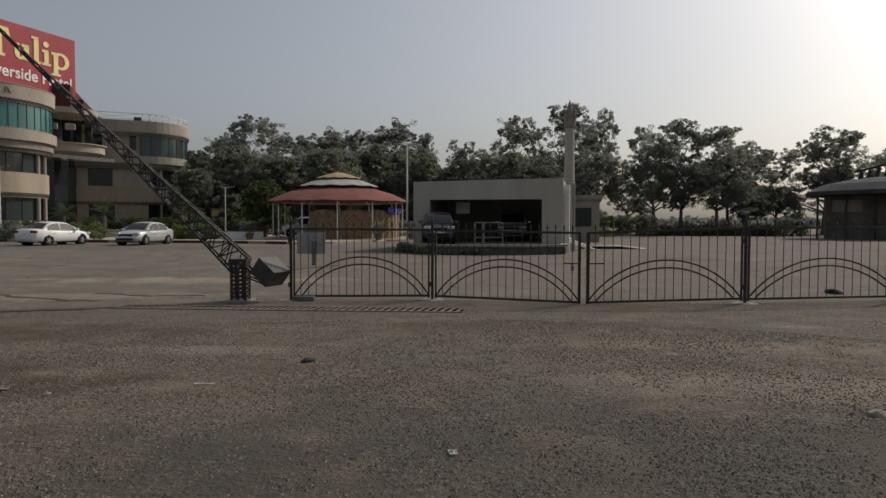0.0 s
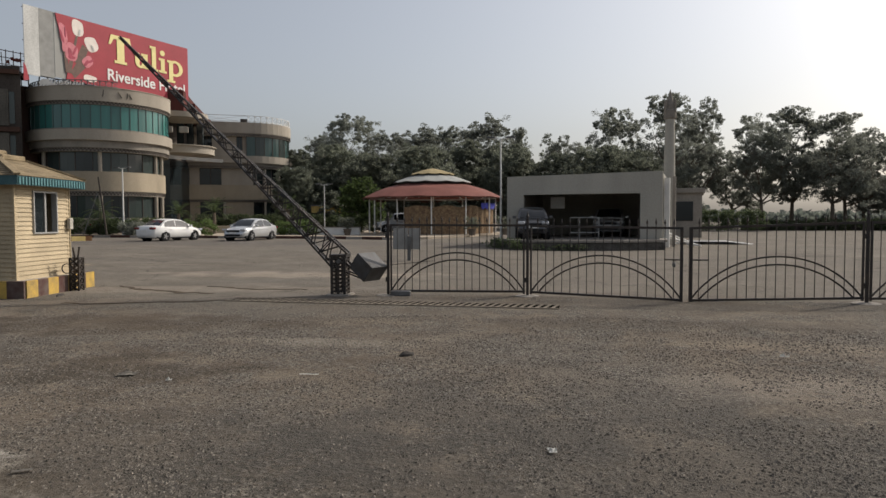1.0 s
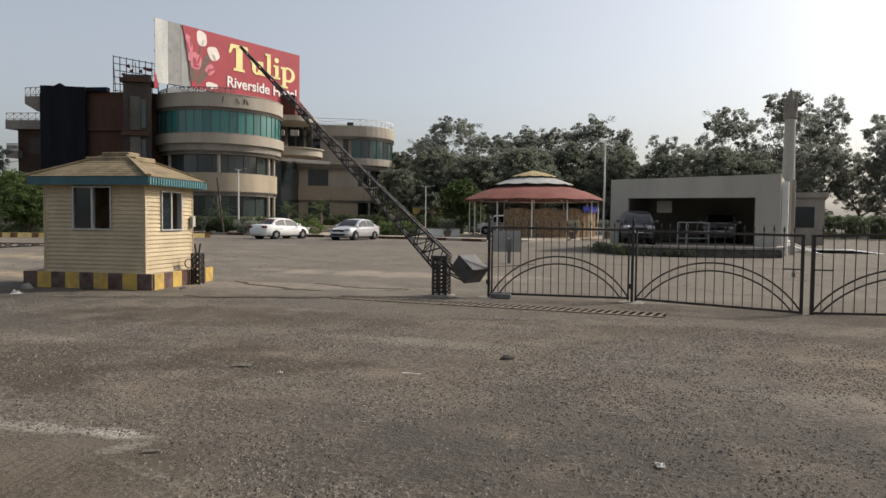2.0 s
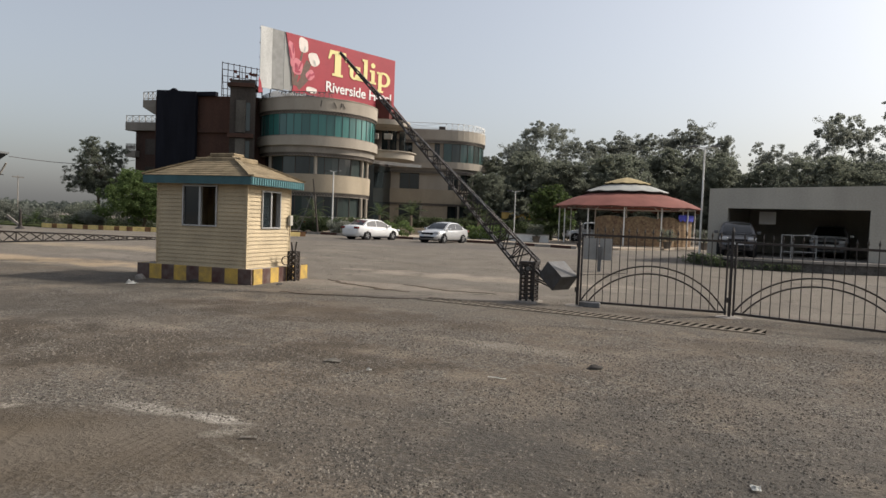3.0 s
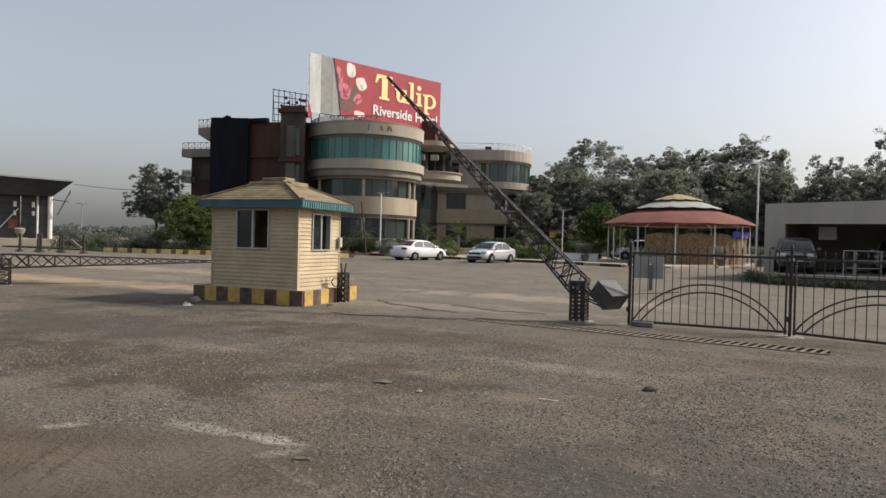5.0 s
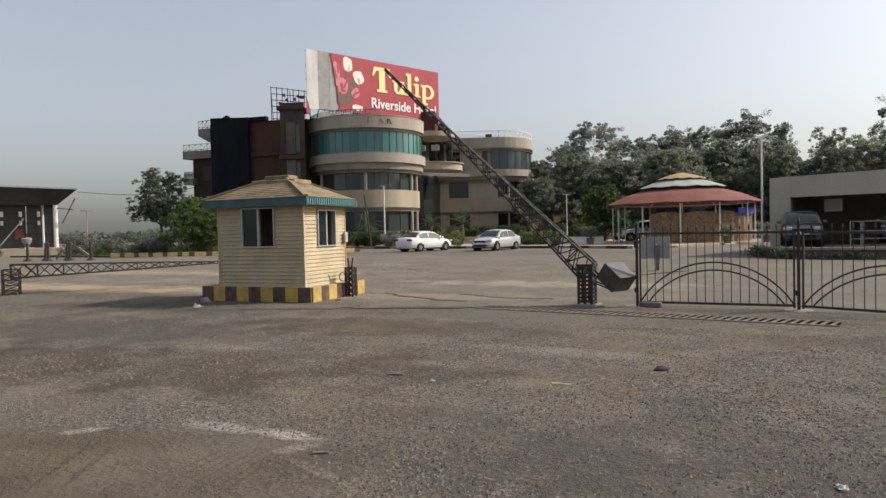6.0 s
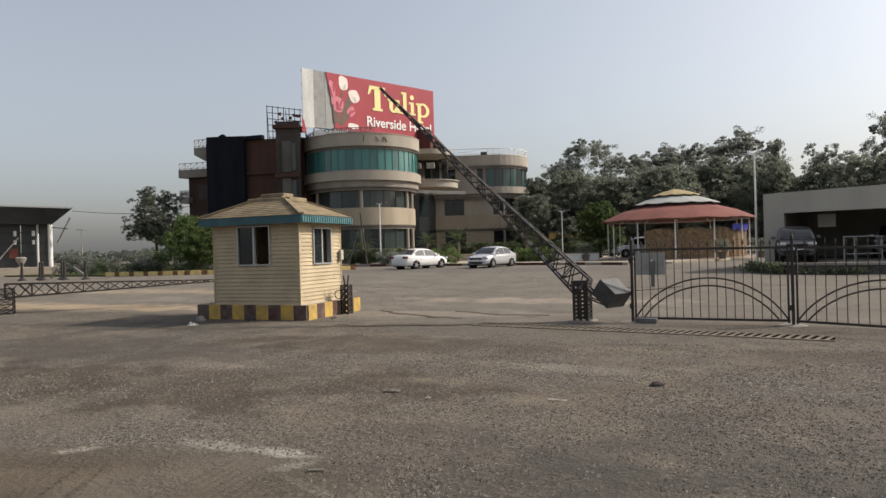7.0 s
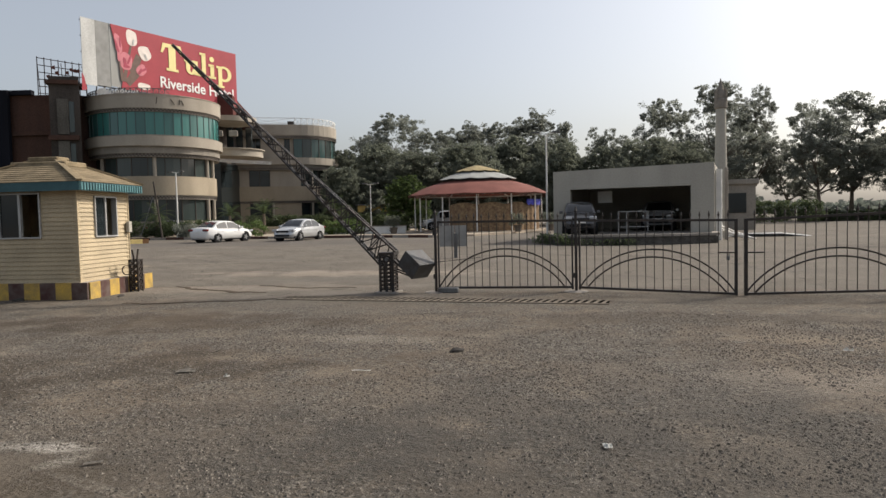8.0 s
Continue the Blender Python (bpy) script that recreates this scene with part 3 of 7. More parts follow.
for (x, y), h in ((GA, 1.62), (GB, 1.60), (GD, 1.62), (GE, 1.66)):
    post = thing("gate_post", pose(x, y, 0, 0, 0, random.uniform(-5, 5)), "square black iron gate post set in the ground", "gate post", "gate posts")
    part("shaft", box(B(), -0.027, 0.027, -0.027, 0.027, -0.05, h, bevel=0.004), M_IRON, post)
    fin = B()
    tube(fin, (0, 0, h), (0, 0, h + 0.04), 0.016, 0.03, 8)
    tube(fin, (0, 0, h + 0.04), (0, 0, h + 0.14), 0.03, 0.002, 8)
    part("finial", fin, M_IRON, post)
    for z in (0.28, 1.2):
        part("hinge", tube(B(), (-0.04, -0.02, z), (-0.04, -0.02, z + 0.1), 0.016, n=8), M_IRON, post)
    foot = B()
    lathe(foot, [(0.28, -0.02), (0.24, 0.008), (0.09, 0.02)], 12)
    part("concrete_footing", foot, M_CONC, post, m=pose(0, 0, 0, 0, 0, random.uniform(0, 90)))
block = solid("gate_stop", box(B(), -0.21, 0.21, -0.09, 0.09, 0, 0.1, bevel=0.012), M_STEEL, pose(-3.2, 13.78, 0, 0, 0, 4), "low metal block at the foot of the gate", "gate stop")


# ---- drain grating before the gate ----
def drain(p, q, wide, slots):
    p3, q3 = Vector(p), Vector(q)
    length = (q3 - p3).length
    g = thing("drain_grating", along(p, q), "dusty steel drain grating let into the ground", "drain")
    # no hole is cut: the trench's shade is a flat black strip
    part("trench", box(B(), 0, length, -wide / 2 + 0.02, wide / 2 - 0.02, -0.01, 0.014), M_TRENCH_SHADE, g, "black strip standing in for the drain's shaded depth")
    for s in (-1, 1):
        part("edge_bar", box(B(), 0, length, s * wide / 2 - 0.03, s * wide / 2 + 0.03, -0.01, 0.018), M_SLAT, g)
    bm = B()
    box(bm, -0.03, 0.03, -wide * 0.48, wide * 0.48, -0.005, 0.0175, pose(0, 0, 0, 0, 0, -10))
    me = finish(bm, "slat", M_SLAT)
    for i in range(slots):
        part("slat", me, None, g, m=pose(length * (i + 0.5) / slots, 0, 0))
    return g


drain((-6.4, 12.69), (0.03, 12.34), 0.52, 46)


# ---- lifted barrier ----
def truss(bm, length, h0, h1, w0, w1, bays, r=0.017, bend=1.0):
    """An open box boom along x, its size running from h0, w0 to h1, w1."""
    def ring(i):
        f = i / bays
        g = 1 - (1 - f) ** bend
        h, w, x = h0 + (h1 - h0) * g, w0 + (w1 - w0) * g, length * f
        return [Vector((x, s * w / 2, t * h / 2)) for s, t in ((-1, -1), (1, -1), (1, 1), (-1, 1))]
    for i in range(bays):
        p, q = ring(i), ring(i + 1)
        for k in range(4):
            bar(bm, p[k], q[k], r * (2 - i / bays))
        for s in range(4):
            t = (s + 1) % 4
            bar(bm, p[s], q[t] if i % 2 else p[t], r * 1.1)
            bar(bm, p[t] if i % 2 == 0 else q[s], q[s] if i % 2 == 0 else p[t], r * 1.1)
    return bm


def lattice_post(bm, w, h, rows, m=I4, flat=0.02):
    """A square post of four angles with crossed flat bars on each side."""
    for sx in (-1, 1):
        for sy in (-1, 1):
            bar(bm, m @ Vector((sx * w / 2, sy * w / 2, 0)), m @ Vector((sx * w / 2, sy * w / 2, h)), 0.03)
    for i in range(rows):
        z0, z1 = h * i / rows, h * (i + 1) / rows
        for k in range(4):
            c = pose(0, 0, 0, 0, 0, 90 * k)
            a, b = -w / 2, w / 2
            bar(bm, m @ c @ Vector((a, -w / 2, z0)), m @ c @ Vector((b, -w / 2, z1)), flat)
            bar(bm, m @ c @ Vector((b, -w / 2, z0)), m @ c @ Vector((a, -w / 2, z1)), flat)
            bar(bm, m @ c @ Vector((a, -w / 2, z1)), m @ c @ Vector((b, -w / 2, z1)), flat)
    return bm


BX, BY = -4.49, 13.75
barrier = thing("boom_barrier", pose(BX, BY, 0), "black lattice boom barrier raised open beside the gate", "boom barrier", "boom barriers")
def punched_post(bm, w, h, rows):
    """A square post of flat bars with two columns of square holes a side."""
    for k in range(4):
        c = pose(0, 0, 0, 0, 0, 90 * k)
        for x, ww in ((-w / 2 + 0.025, 0.05), (0, 0.06), (w / 2 - 0.025, 0.05)):
            box(bm, x - ww / 2, x + ww / 2, -w / 2 - 0.004, -w / 2 + 0.004, 0, h, c)
        for i in range(rows + 1):
            z = h * i / rows
            box(bm, -w / 2, w / 2, -w / 2 - 0.003, -w / 2 + 0.003, max(0, z - 0.016), min(h, z + 0.016), c)
    return bm


part("punched_post", punched_post(B(), 0.32, 0.84, 10), M_IRON, barrier)
part("base_plate", box(B(), -0.24, 0.24, -0.24, 0.24, 0.0, 0.03), M_CONC, barrier)
part("top_plate", box(B(), -0.18, 0.18, -0.18, 0.18, 0.8, 0.86), M_IRON, barrier)
TIP = Vector((-9.44 - BX, 0, 5.59))
PIV = Vector((0.03, 0, 0.72))
BOOM_ANGLE = math.degrees(math.atan2(TIP.z - PIV.z, TIP.x - PIV.x))
BOOM_LEN = (TIP - PIV).length
boom_pose = Matrix.Translation(PIV) @ pose(0, 0, 0, 0, -BOOM_ANGLE, 0)
boom = part("boom", truss(B(), BOOM_LEN, 0.44, 0.04, 0.22, 0.035, 30, 0.019, 1.5), M_IRON, barrier, m=boom_pose)
part("axle", tube(B(), (PIV.x, -0.24, PIV.z), (PIV.x, 0.24, PIV.z), 0.04, n=12), M_STEEL, barrier)
arms = B()
for s in (-1, 1):
    bar(arms, (PIV.x + 0.02, s * 0.12, PIV.z + 0.06), (0.42, s * 0.12, 0.46), 0.05)
    bar(arms, (PIV.x + 0.1, s * 0.12, PIV.z - 0.22), (0.5, s * 0.12, 0.36), 0.03)
part("lever_arm", arms, M_IRON, barrier)
cw = box(B(), -0.19, 0.19, -0.27, 0.27, -0.24, 0.24, bevel=0.006)
part("counterweight_box", cw, M_DARKSTEEL, barrier, "dented sheet-steel counterweight box", m=pose(0.62, 0.0, 0.6, 0, -52, -24))
part("cable", tube(B(), (0.9, 0.1, 0.62), (1.95, 0.2, 0.72), 0.006, n=5), M_IRON, barrier)

# the lowered boom on the far side of the booth
P2, E2 = Vector((-20.95, 10.95, 0)), Vector((-17.5, 15.95, 0))
bar2 = thing("boom_barrier", along(P2, E2), "black lattice boom barrier lowered across the entry lane", "boom barrier", "boom barriers")
L2 = (E2 - P2).length
part("lattice_post", lattice_post(B(), 0.42, 0.78, 5), M_IRON, bar2)
part("base_plate", box(B(), -0.3, 0.3, -0.3, 0.3, 0.0, 0.03), M_CONC, bar2)
rise = math.degrees(math.atan2(0.04, L2))
part("boom", truss(B(), L2, 0.4, 0.05, 0.26, 0.05, 18, 0.024), M_IRON, bar2, m=pose(0, 0, 0.72, 0, -rise, 0))
rest = thing("boom_rest", pose(-10.72, 13.85, 0, 0, 0, 8), "black lattice boom rest post beside the booth plinth", "boom rest")
part("lattice_post", lattice_post(B(), 0.2, 0.74, 5), M_IRON, rest)
fork = B()
for s in (-1, 1):
    bar(fork, (0, s * 0.05, 0.7), (0, s * 0.13, 0.98), 0.03)
for i in range(10):
    a, b = 0.63 * i, 0.63 * (i + 1)
    bar(fork, (-0.2 + 0.11 * math.cos(a), -0.05, 0.5 + 0.11 * math.sin(a)), (-0.2 + 0.11 * math.cos(b), -0.05, 0.5 + 0.11 * math.sin(b)), 0.02)
part("fork", fork, M_IRON, rest)


# ---- guard booth ----
booth = thing("guard_booth", pose(-12.33, 13.15, 0, 0, 0, 7), "cream clapboard guard booth with hipped tan roof", "guard booth")
BW, BD, BF, BE = 1.275, 0.945, 0.35, 2.33  # half width, half depth, floor, eaves
plinth = thing("booth_plinth", pose(-12.44, 13.31, 0, 0, 0, 7), "low concrete plinth striped yellow and maroon", "plinth")
PW, PD = 1.62, 1.245
part("slab", box(B(), -PW + 0.03, PW - 0.03, -PD + 0.03, PD - 0.03, 0, BF), M_CONC, plinth)


def stripes(p, q, count, start):
    p, q = Vector(p), Vector(q)
    for i in range(count):
        a, b = p.lerp(q, i / count), p.lerp(q, (i + 1) / count)
        bm = bar(B(), (a.x, a.y, BF / 2 + 0.003), (b.x, b.y, BF / 2 + 0.003), 0.06, BF + 0.008)
        part("kerb_stone", bm, (M_YELLOW, M_BLACKP)[(i + start) % 2], plinth)


stripes((-PW, -PD, 0), (PW, -PD, 0), 9, 1)
stripes((PW, -PD + 0.03, 0), (PW, PD, 0), 7, 0)
stripes((PW, PD, 0), (-PW, PD, 0), 9, 1)
stripes((-PW, PD - 0.03, 0), (-PW, -PD + 0.03, 0), 7, 0)


def booth_wall(m, w, holes, label):
    """A wall along x from -w to w, facing -y; holes: x0, x1, z0, z1."""
    wall = new("wall")
    wall.parent, wall.matrix_basis = booth, m
    bm = B()
    xs = sorted({-w, w, *(h[0] for h in holes), *(h[1] for h in holes)})
    zs = sorted({BF, BE, *(h[2] for h in holes), *(h[3] for h in holes)})
    for a, b in zip(xs, xs[1:]):
        for c, d in zip(zs, zs[1:]):
            if not any(h[0] <= (a + b) / 2 <= h[1] and h[2] <= (c + d) / 2 <= h[3] for h in holes):
                box(bm, a, b, 0.02, 0.1, c, d)
    bmesh.ops.remove_doubles(bm, verts=bm.verts[:], dist=0.0005)
    core = finish(bm, "wall", M_CREAM)
    wall2 = new("wall", core)
    bpy.data.objects.remove(wall)
    wall2.parent, wall2.matrix_basis = booth, m
    n = 21
    for i in range(n):
        z0, z1 = BF + (BE - BF) * i / n, BF + (BE - BF) * (i + 1) / n
        spans = [(-w, w)]
        for h in holes:
            if h[2] < (z0 + z1) / 2 < h[3]:
                spans = [s for a, b in spans for s in ((a, h[0]), (h[1], b)) if s[1] - s[0] > 0.01]
        for a, b in spans:
            bm = B()
            v = [bm.verts.new(p) for p in ((a, -0.008, z0), (b, -0.008, z0), (b, 0.014, z1), (a, 0.014, z1), (a, 0.02, z0), (b, 0.02, z0), (b, 0.02, z1), (a, 0.02, z1))]
            for f in ((0, 1, 2, 3), (4, 7, 6, 5), (0, 4, 5, 1), (3, 2, 6, 7), (0, 3, 7, 4), (1, 5, 6, 2)):
                bm.faces.new([v[k] for k in f])
            part("board", bm, M_CREAM, wall2)
    return wall2


def slider(wall, x0, x1, z0, z1, open_right):
    """A sliding window: the fixed pane, and the sash slid behind it."""
    win = part("window", B(), M_ALU, wall)
    fr = B()
    t = 0.032
    for a, b, c, d in ((x0, x1, z0, z0 + t), (x0, x1, z1 - t, z1), (x0, x0 + t, z0 + t, z1 - t), (x1 - t, x1, z0 + t, z1 - t)):
        box(fr, a, b, -0.035, 0.09, c, d)
    mid = (x0 + x1) / 2
    box(fr, mid - 0.025, mid + 0.025, -0.02, 0.05, z0 + t, z1 - t)
    old = win.data
    win.data = finish(fr, "window", M_ALU)
    bpy.data.meshes.remove(old)
    pane = (x0 + t, mid - 0.025) if open_right else (mid + 0.025, x1 - t)
    p = part("pane", box(B(), pane[0], pane[1], 0.012, 0.018, z0 + t, z1 - t), M_GLASS, wall)
    return p


FW = (-0.53, 0.45, 1.31, 2.29)
SW = (-0.37, 0.46, 1.3, 2.22)
wf = booth_wall(pose(0, -BD, 0), BW - 0.001, [FW], "")
slider(wf, *FW, True)
wr = booth_wall(pose(BW, 0, 0, 0, 0, 90), BD, [SW], "")
slider(wr, *SW, True)
booth_wall(pose(0, BD, 0, 0, 0, 180), BW - 0.001, [], "")
booth_wall(pose(-BW, 0, 0, 0, 0, -90), BD, [], "")
for sx in (-1, 1):
    for sy in (-1, 1):
        part("corner_trim", box(B(), sx * BW - 0.016, sx * BW + 0.016, sy * BD - 0.016, sy * BD + 0.016, BF, BE), M_CREAM, booth)
part("floor", box(B(), -BW + 0.1, BW - 0.1, -BD + 0.1, BD - 0.1, BF, BF + 0.02), M_DARKIN, booth)
part("ceiling_board", box(B(), -BW + 0.1, BW - 0.1, -BD + 0.1, BD - 0.1, BE - 0.03, BE), M_DARKIN, booth)
OV, FH = 0.235, 0.2
EX, EY = BW + OV, BD + OV
part("soffit", box(B(), -EX, EX, -EY, EY, BE, BE + 0.03), M_CREAM, booth)
fas = B()
for p, q in (((-EX, -EY), (EX, -EY)), ((EX, -EY), (EX, EY)), ((EX, EY), (-EX, EY)), ((-EX, EY), (-EX, -EY))):
    bar(fas, (*p, BE + FH / 2 - 0.02), (*q, BE + FH / 2 - 0.02), 0.03, FH)
part("fascia", fas, M_TEAL, booth, "dark teal metal fascia")


def ribs(p, q, count):
    p, q = Vector((*p, 0)), Vector((*q, 0))
    for i in range(count):
        a = p.lerp(q, (i + 0.3) / count)
        b = p.lerp(q, (i + 0.7) / count)
        bm = bar(B(), (a.x, a.y, BE + FH / 2 - 0.03), (b.x, b.y, BE + FH / 2 - 0.03), 0.03, FH - 0.05)
        part("fascia_rib", bm, M_TEAL_PALE, booth)


ribs((EX + 0.02, -EY), (EX + 0.02, EY), 24)
part("meter_box", box(B(), BW + 0.02, BW + 0.1, BD - 0.14, BD - 0.01, 1.38, 1.64, bevel=0.01), M_PORTAL, booth, "small white meter box")
# hipped roof, shingled in courses, with a small raised cap
RZ, HX, HY, TZ = BE + FH - 0.03, 0.24, 0.1, 3.06
COURSES = 11
for i in range(COURSES):
    f0, f1 = i / COURSES, (i + 1) / COURSES
    bm = B()
    def rect(f, dz):
        a, b, z = EX + 0.03 + (HX - EX) * f, EY + 0.03 + (HY - EY) * f, RZ + (TZ - RZ) * f + dz
        return [bm.verts.new(v) for v in ((-a, -b, z), (a, -b, z), (a, b, z), (-a, b, z))]
    lo, hi, up = rect(f0, 0), rect(f1, 0), rect(f0, 0.012)
    for k in range(4):
        bm.faces.new((lo[k], lo[(k + 1) % 4], up[(k + 1) % 4], up[k]))
        bm.faces.new((up[k], up[(k + 1) % 4], hi[(k + 1) % 4], hi[k]))
    bm.faces.new(lo[::-1])
    bm.faces.new(hi)
    part("shingle_course", bm, M_SHINGLE, booth)
for sx in (-1, 1):
    for sy in (-1, 1):
        hip = bar(B(), (sx * (EX + 0.03), sy * (EY + 0.03), RZ + 0.03), (sx * HX, sy * HY, TZ + 0.03), 0.12, 0.035)
        part("hip_trim", hip, M_SHINGLE, booth)
part("roof_cap", box(B(), -HX - 0.42, HX + 0.42, -HY - 0.28, HY + 0.28, TZ - 0.17, TZ - 0.05, bevel=0.02), M_SHINGLE, booth)
part("roof_cap", box(B(), -HX - 0.12, HX + 0.12, -HY - 0.12, HY + 0.12, TZ - 0.04, TZ + 0.07, bevel=0.02), M_SHINGLE, booth)

# broken edges and cracks of the paving beside the barrier
def crack(line, wide, extra, label, seed):
    lo_, hi_ = [], []
    for p, q in zip(line, line[1:]):
        for i in range(8):
            x, y = p[0] + (q[0] - p[0]) * i / 8, p[1] + (q[1] - p[1]) * i / 8
            w_ = wide * (0.35 + 1.6 * abs(noise.noise(Vector((x * 3, y * 3, seed))))) + (extra if x > -6.3 else 0)
            o_ = 0.16 * noise.noise(Vector((x * 2.3, y * 2.3, seed + 4)))
            lo_.append((x, y - w_ / 2 + o_))
            hi_.append((x, y + w_ / 2 + o_))
    solid("paving_crack", prism(B(), lo_ + hi_[::-1], -0.02, 0.006), M_SOIL, I4, label, "ground", kind="structure")


crack([(-9.4, 11.75), (-8.6, 11.7), (-7.6, 12.1), (-6.9, 12.25), (-6.2, 12.75), (-5.6, 12.95), (-4.9, 13.1)], 0.14, 0.12, "dark crumbled edge of the broken paving", 5)
crack([(-14.0, 17.6), (-11.3, 18.7), (-9.9, 19.85), (-7.8, 22.4), (-4.9, 23.6)], 0.12, 0, "dark joint across the concrete apron", 6)
crack([(-10.4, 14.9), (-9.4, 14.2), (-8.0, 13.75), (-7.2, 13.7)], 0.2, 0, "ragged dark edge of a worn apron patch", 7)
crack([(-8.2, 15.1), (-7.4, 14.8), (-6.7, 14.55), (-5.4, 14.7)], 0.16, 0, "ragged dark edge of a worn apron patch", 8)


# ---- hotel ----
G = LIFT
hotel = thing("hotel_building", I4, "beige hotel with round glazed towers, one wing blackened by soot", "hotel")
V1 = Vector((-42.2, 58.3)).normalized()  # the way from the gate to the near tower


def arc_panes(parent, c, r, z0, z1, a0, a1, count, mat, mullion=M_RENDER_GREY, thick=0.12):
    """A curved band of window panes with mullions."""
    for i in range(count):
        s, e = a0 + (a1 - a0) * i / count, a0 + (a1 - a0) * (i + 1) / count
        bm = B()
        ring_wall(bm, r - 0.08, r, z0, z1, 2, s + 0.004, e - 0.004, c)
        part("pane", bm, mat[i % len(mat)], parent)
        m = B()
        x, y = c[0] + (r + 0.02) * math.cos(s), c[1] + (r + 0.02) * math.sin(s)
        bar(m, (x, y, z0), (x, y, z1), thick, up=(math.cos(s), math.sin(s), 0))
        part("mullion", m, mullion, parent)


def tile_band(parent, c, r, z, h, a0, a1, count):
    """A narrow chequered frieze of small raised tiles."""
    bm = B()
    for i in range(count):
        s = a0 + (a1 - a0) * (i + 0.5) / count
        d = (a1 - a0) / count * 0.28
        for k, off in ((0, -d), (1, d)):
            ring_wall(bm, r, r + 0.035, z + k * h / 2, z + (k + 1) * h / 2, 1, s + off - d * 0.9, s + off + d * 0.9, c)
    part("frieze", bm, M_SOOT_SHADE, parent, "dark chequered frieze")


C1, R1 = (-42.72, 58.95), 6.22
back = math.atan2(C1[1], C1[0])
tower = part("tower", lathe(B(), [(5.0, 0.0), (5.0, 12.9)], 48, C1), M_DARKIN, hotel, "round glazed tower")
A0, A1 = back + math.pi - 1.75, back + math.pi + 1.75  # the side that faces the gate
for r, z0, z1, mat in ((R1, 12.0, 13.2, M_RENDER), (R1 - 0.1, 11.7, 12.0, M_RENDER_GREY), (R1 + 0.1, 8.6, 9.5, M_RENDER), (R1 - 0.12, 9.5, 9.62, M_RENDER_GREY),
                       (R1 - 0.18, 7.95, 8.6, M_RENDER_GREY), (R1 - 0.3, 7.62, 7.95, M_RENDER_GREY), (R1 - 0.6, 4.15, 5.9, M_RENDER_TAN), (R1 - 0.68, 3.75, 4.15, M_RENDER_GREY), (R1 - 0.72, 0.1, 1.75, M_RENDER_GREY)):
    part("wall_band", ring_wall(B(), 4.9, r, z0, z1, 64, 0, 6.28318, C1), mat, tower, smooth=True)
part("parapet_cap", ring_wall(B(), R1 - 0.35, R1 + 0.04, 13.2, 13.27, 64, 0, 6.28318, C1), M_RENDER, tower, smooth=True)
arc_panes(tower, C1, R1 - 0.25, 9.62, 11.7, A0, A1, 26, (M_TEALGLASS, M_TEALGLASS, M_TEALDIM), M_GREYGLASS, 0.06)
arc_panes(tower, C1, R1 - 0.85, 5.9, 7.62, A0, A1, 13, (M_DULLGLASS, M_DULLGLASS, M_GLASS), M_SOOT_SHADE, 0.06)
arc_panes(tower, C1, R1 - 0.95, 1.75, 3.75, A0, A1, 13, (M_DULLGLASS, M_GLASS, M_DULLGLASS), M_SOOT_SHADE, 0.06)
for a in (A0 + 0.75, A0 + 1.72, A0 + 2.72, A0 + 2.95):
    for z0, z1 in ((1.75, 3.75), (5.9, 7.62)):
        x, y = C1[0] + (R1 - 0.72) * math.cos(a), C1[1] + (R1 - 0.72) * math.sin(a)
        part("column", tube(B(), (x, y, z0), (x, y, z1), 0.17, n=12), M_RENDER, tower)
for z, r in ((11.74, R1 - 0.1), (7.66, R1 - 0.3), (3.82, R1 - 0.68)):
    tile_band(tower, C1, r + 0.002, z, 0.26, A0, A1, 66)
# scars of letters taken off the parapet
for a, h, turn in ((A0 + 1.78, 0.6, 0.15), (A0 + 2.03, 0.5, -0.5), (A0 + 2.1, 0.5, 0.1), (A0 + 2.17, 0.45, -0.4)):
    x, y = C1[0] + (R1 + 0.01) * math.cos(a), C1[1] + (R1 + 0.01) * math.sin(a)
    part("letter_scar", bar(B(), (x, y, 12.4), (x - math.sin(a) * turn * 0.6, y + math.cos(a) * turn * 0.6, 12.4 + h), 0.08, 0.03), M_SOOT_SHADE, tower)


def railing(parent, pts, h=0.8, mat=M_WHITE):
    """A railing of crossed bars along a line of points."""
    bm = B()
    for p, q in zip(pts, pts[1:]):
        p, q = Vector(p), Vector(q)
        z = Vector((0, 0, h))
        bar(bm, p + z, q + z, 0.06)
        bar(bm, p + z * 0.15, q + z * 0.15, 0.05)
        bar(bm, p, p + z, 0.06)
        bar(bm, p, q + z, 0.03)
        bar(bm, p + z, q, 0.03)
    part("roof_railing", bm, mat, parent)


def arc_pts(c, r, z, a0, a1, n):
    return [(c[0] + r * math.cos(a0 + (a1 - a0) * i / n), c[1] + r * math.sin(a0 + (a1 - a0) * i / n), z) for i in range(n + 1)]


railing(tower, arc_pts(C1, R1 - 0.4, 13.27, A0, A0 + 2.0, 24), 0.55, M_STEEL)

# the far wing: a flat front that ends in a second round tower
C2, R2 = (-38.4, 81.7), 5.15
v2 = Vector((-0.424, 0.905))
u2 = Vector((0.905, 0.424))


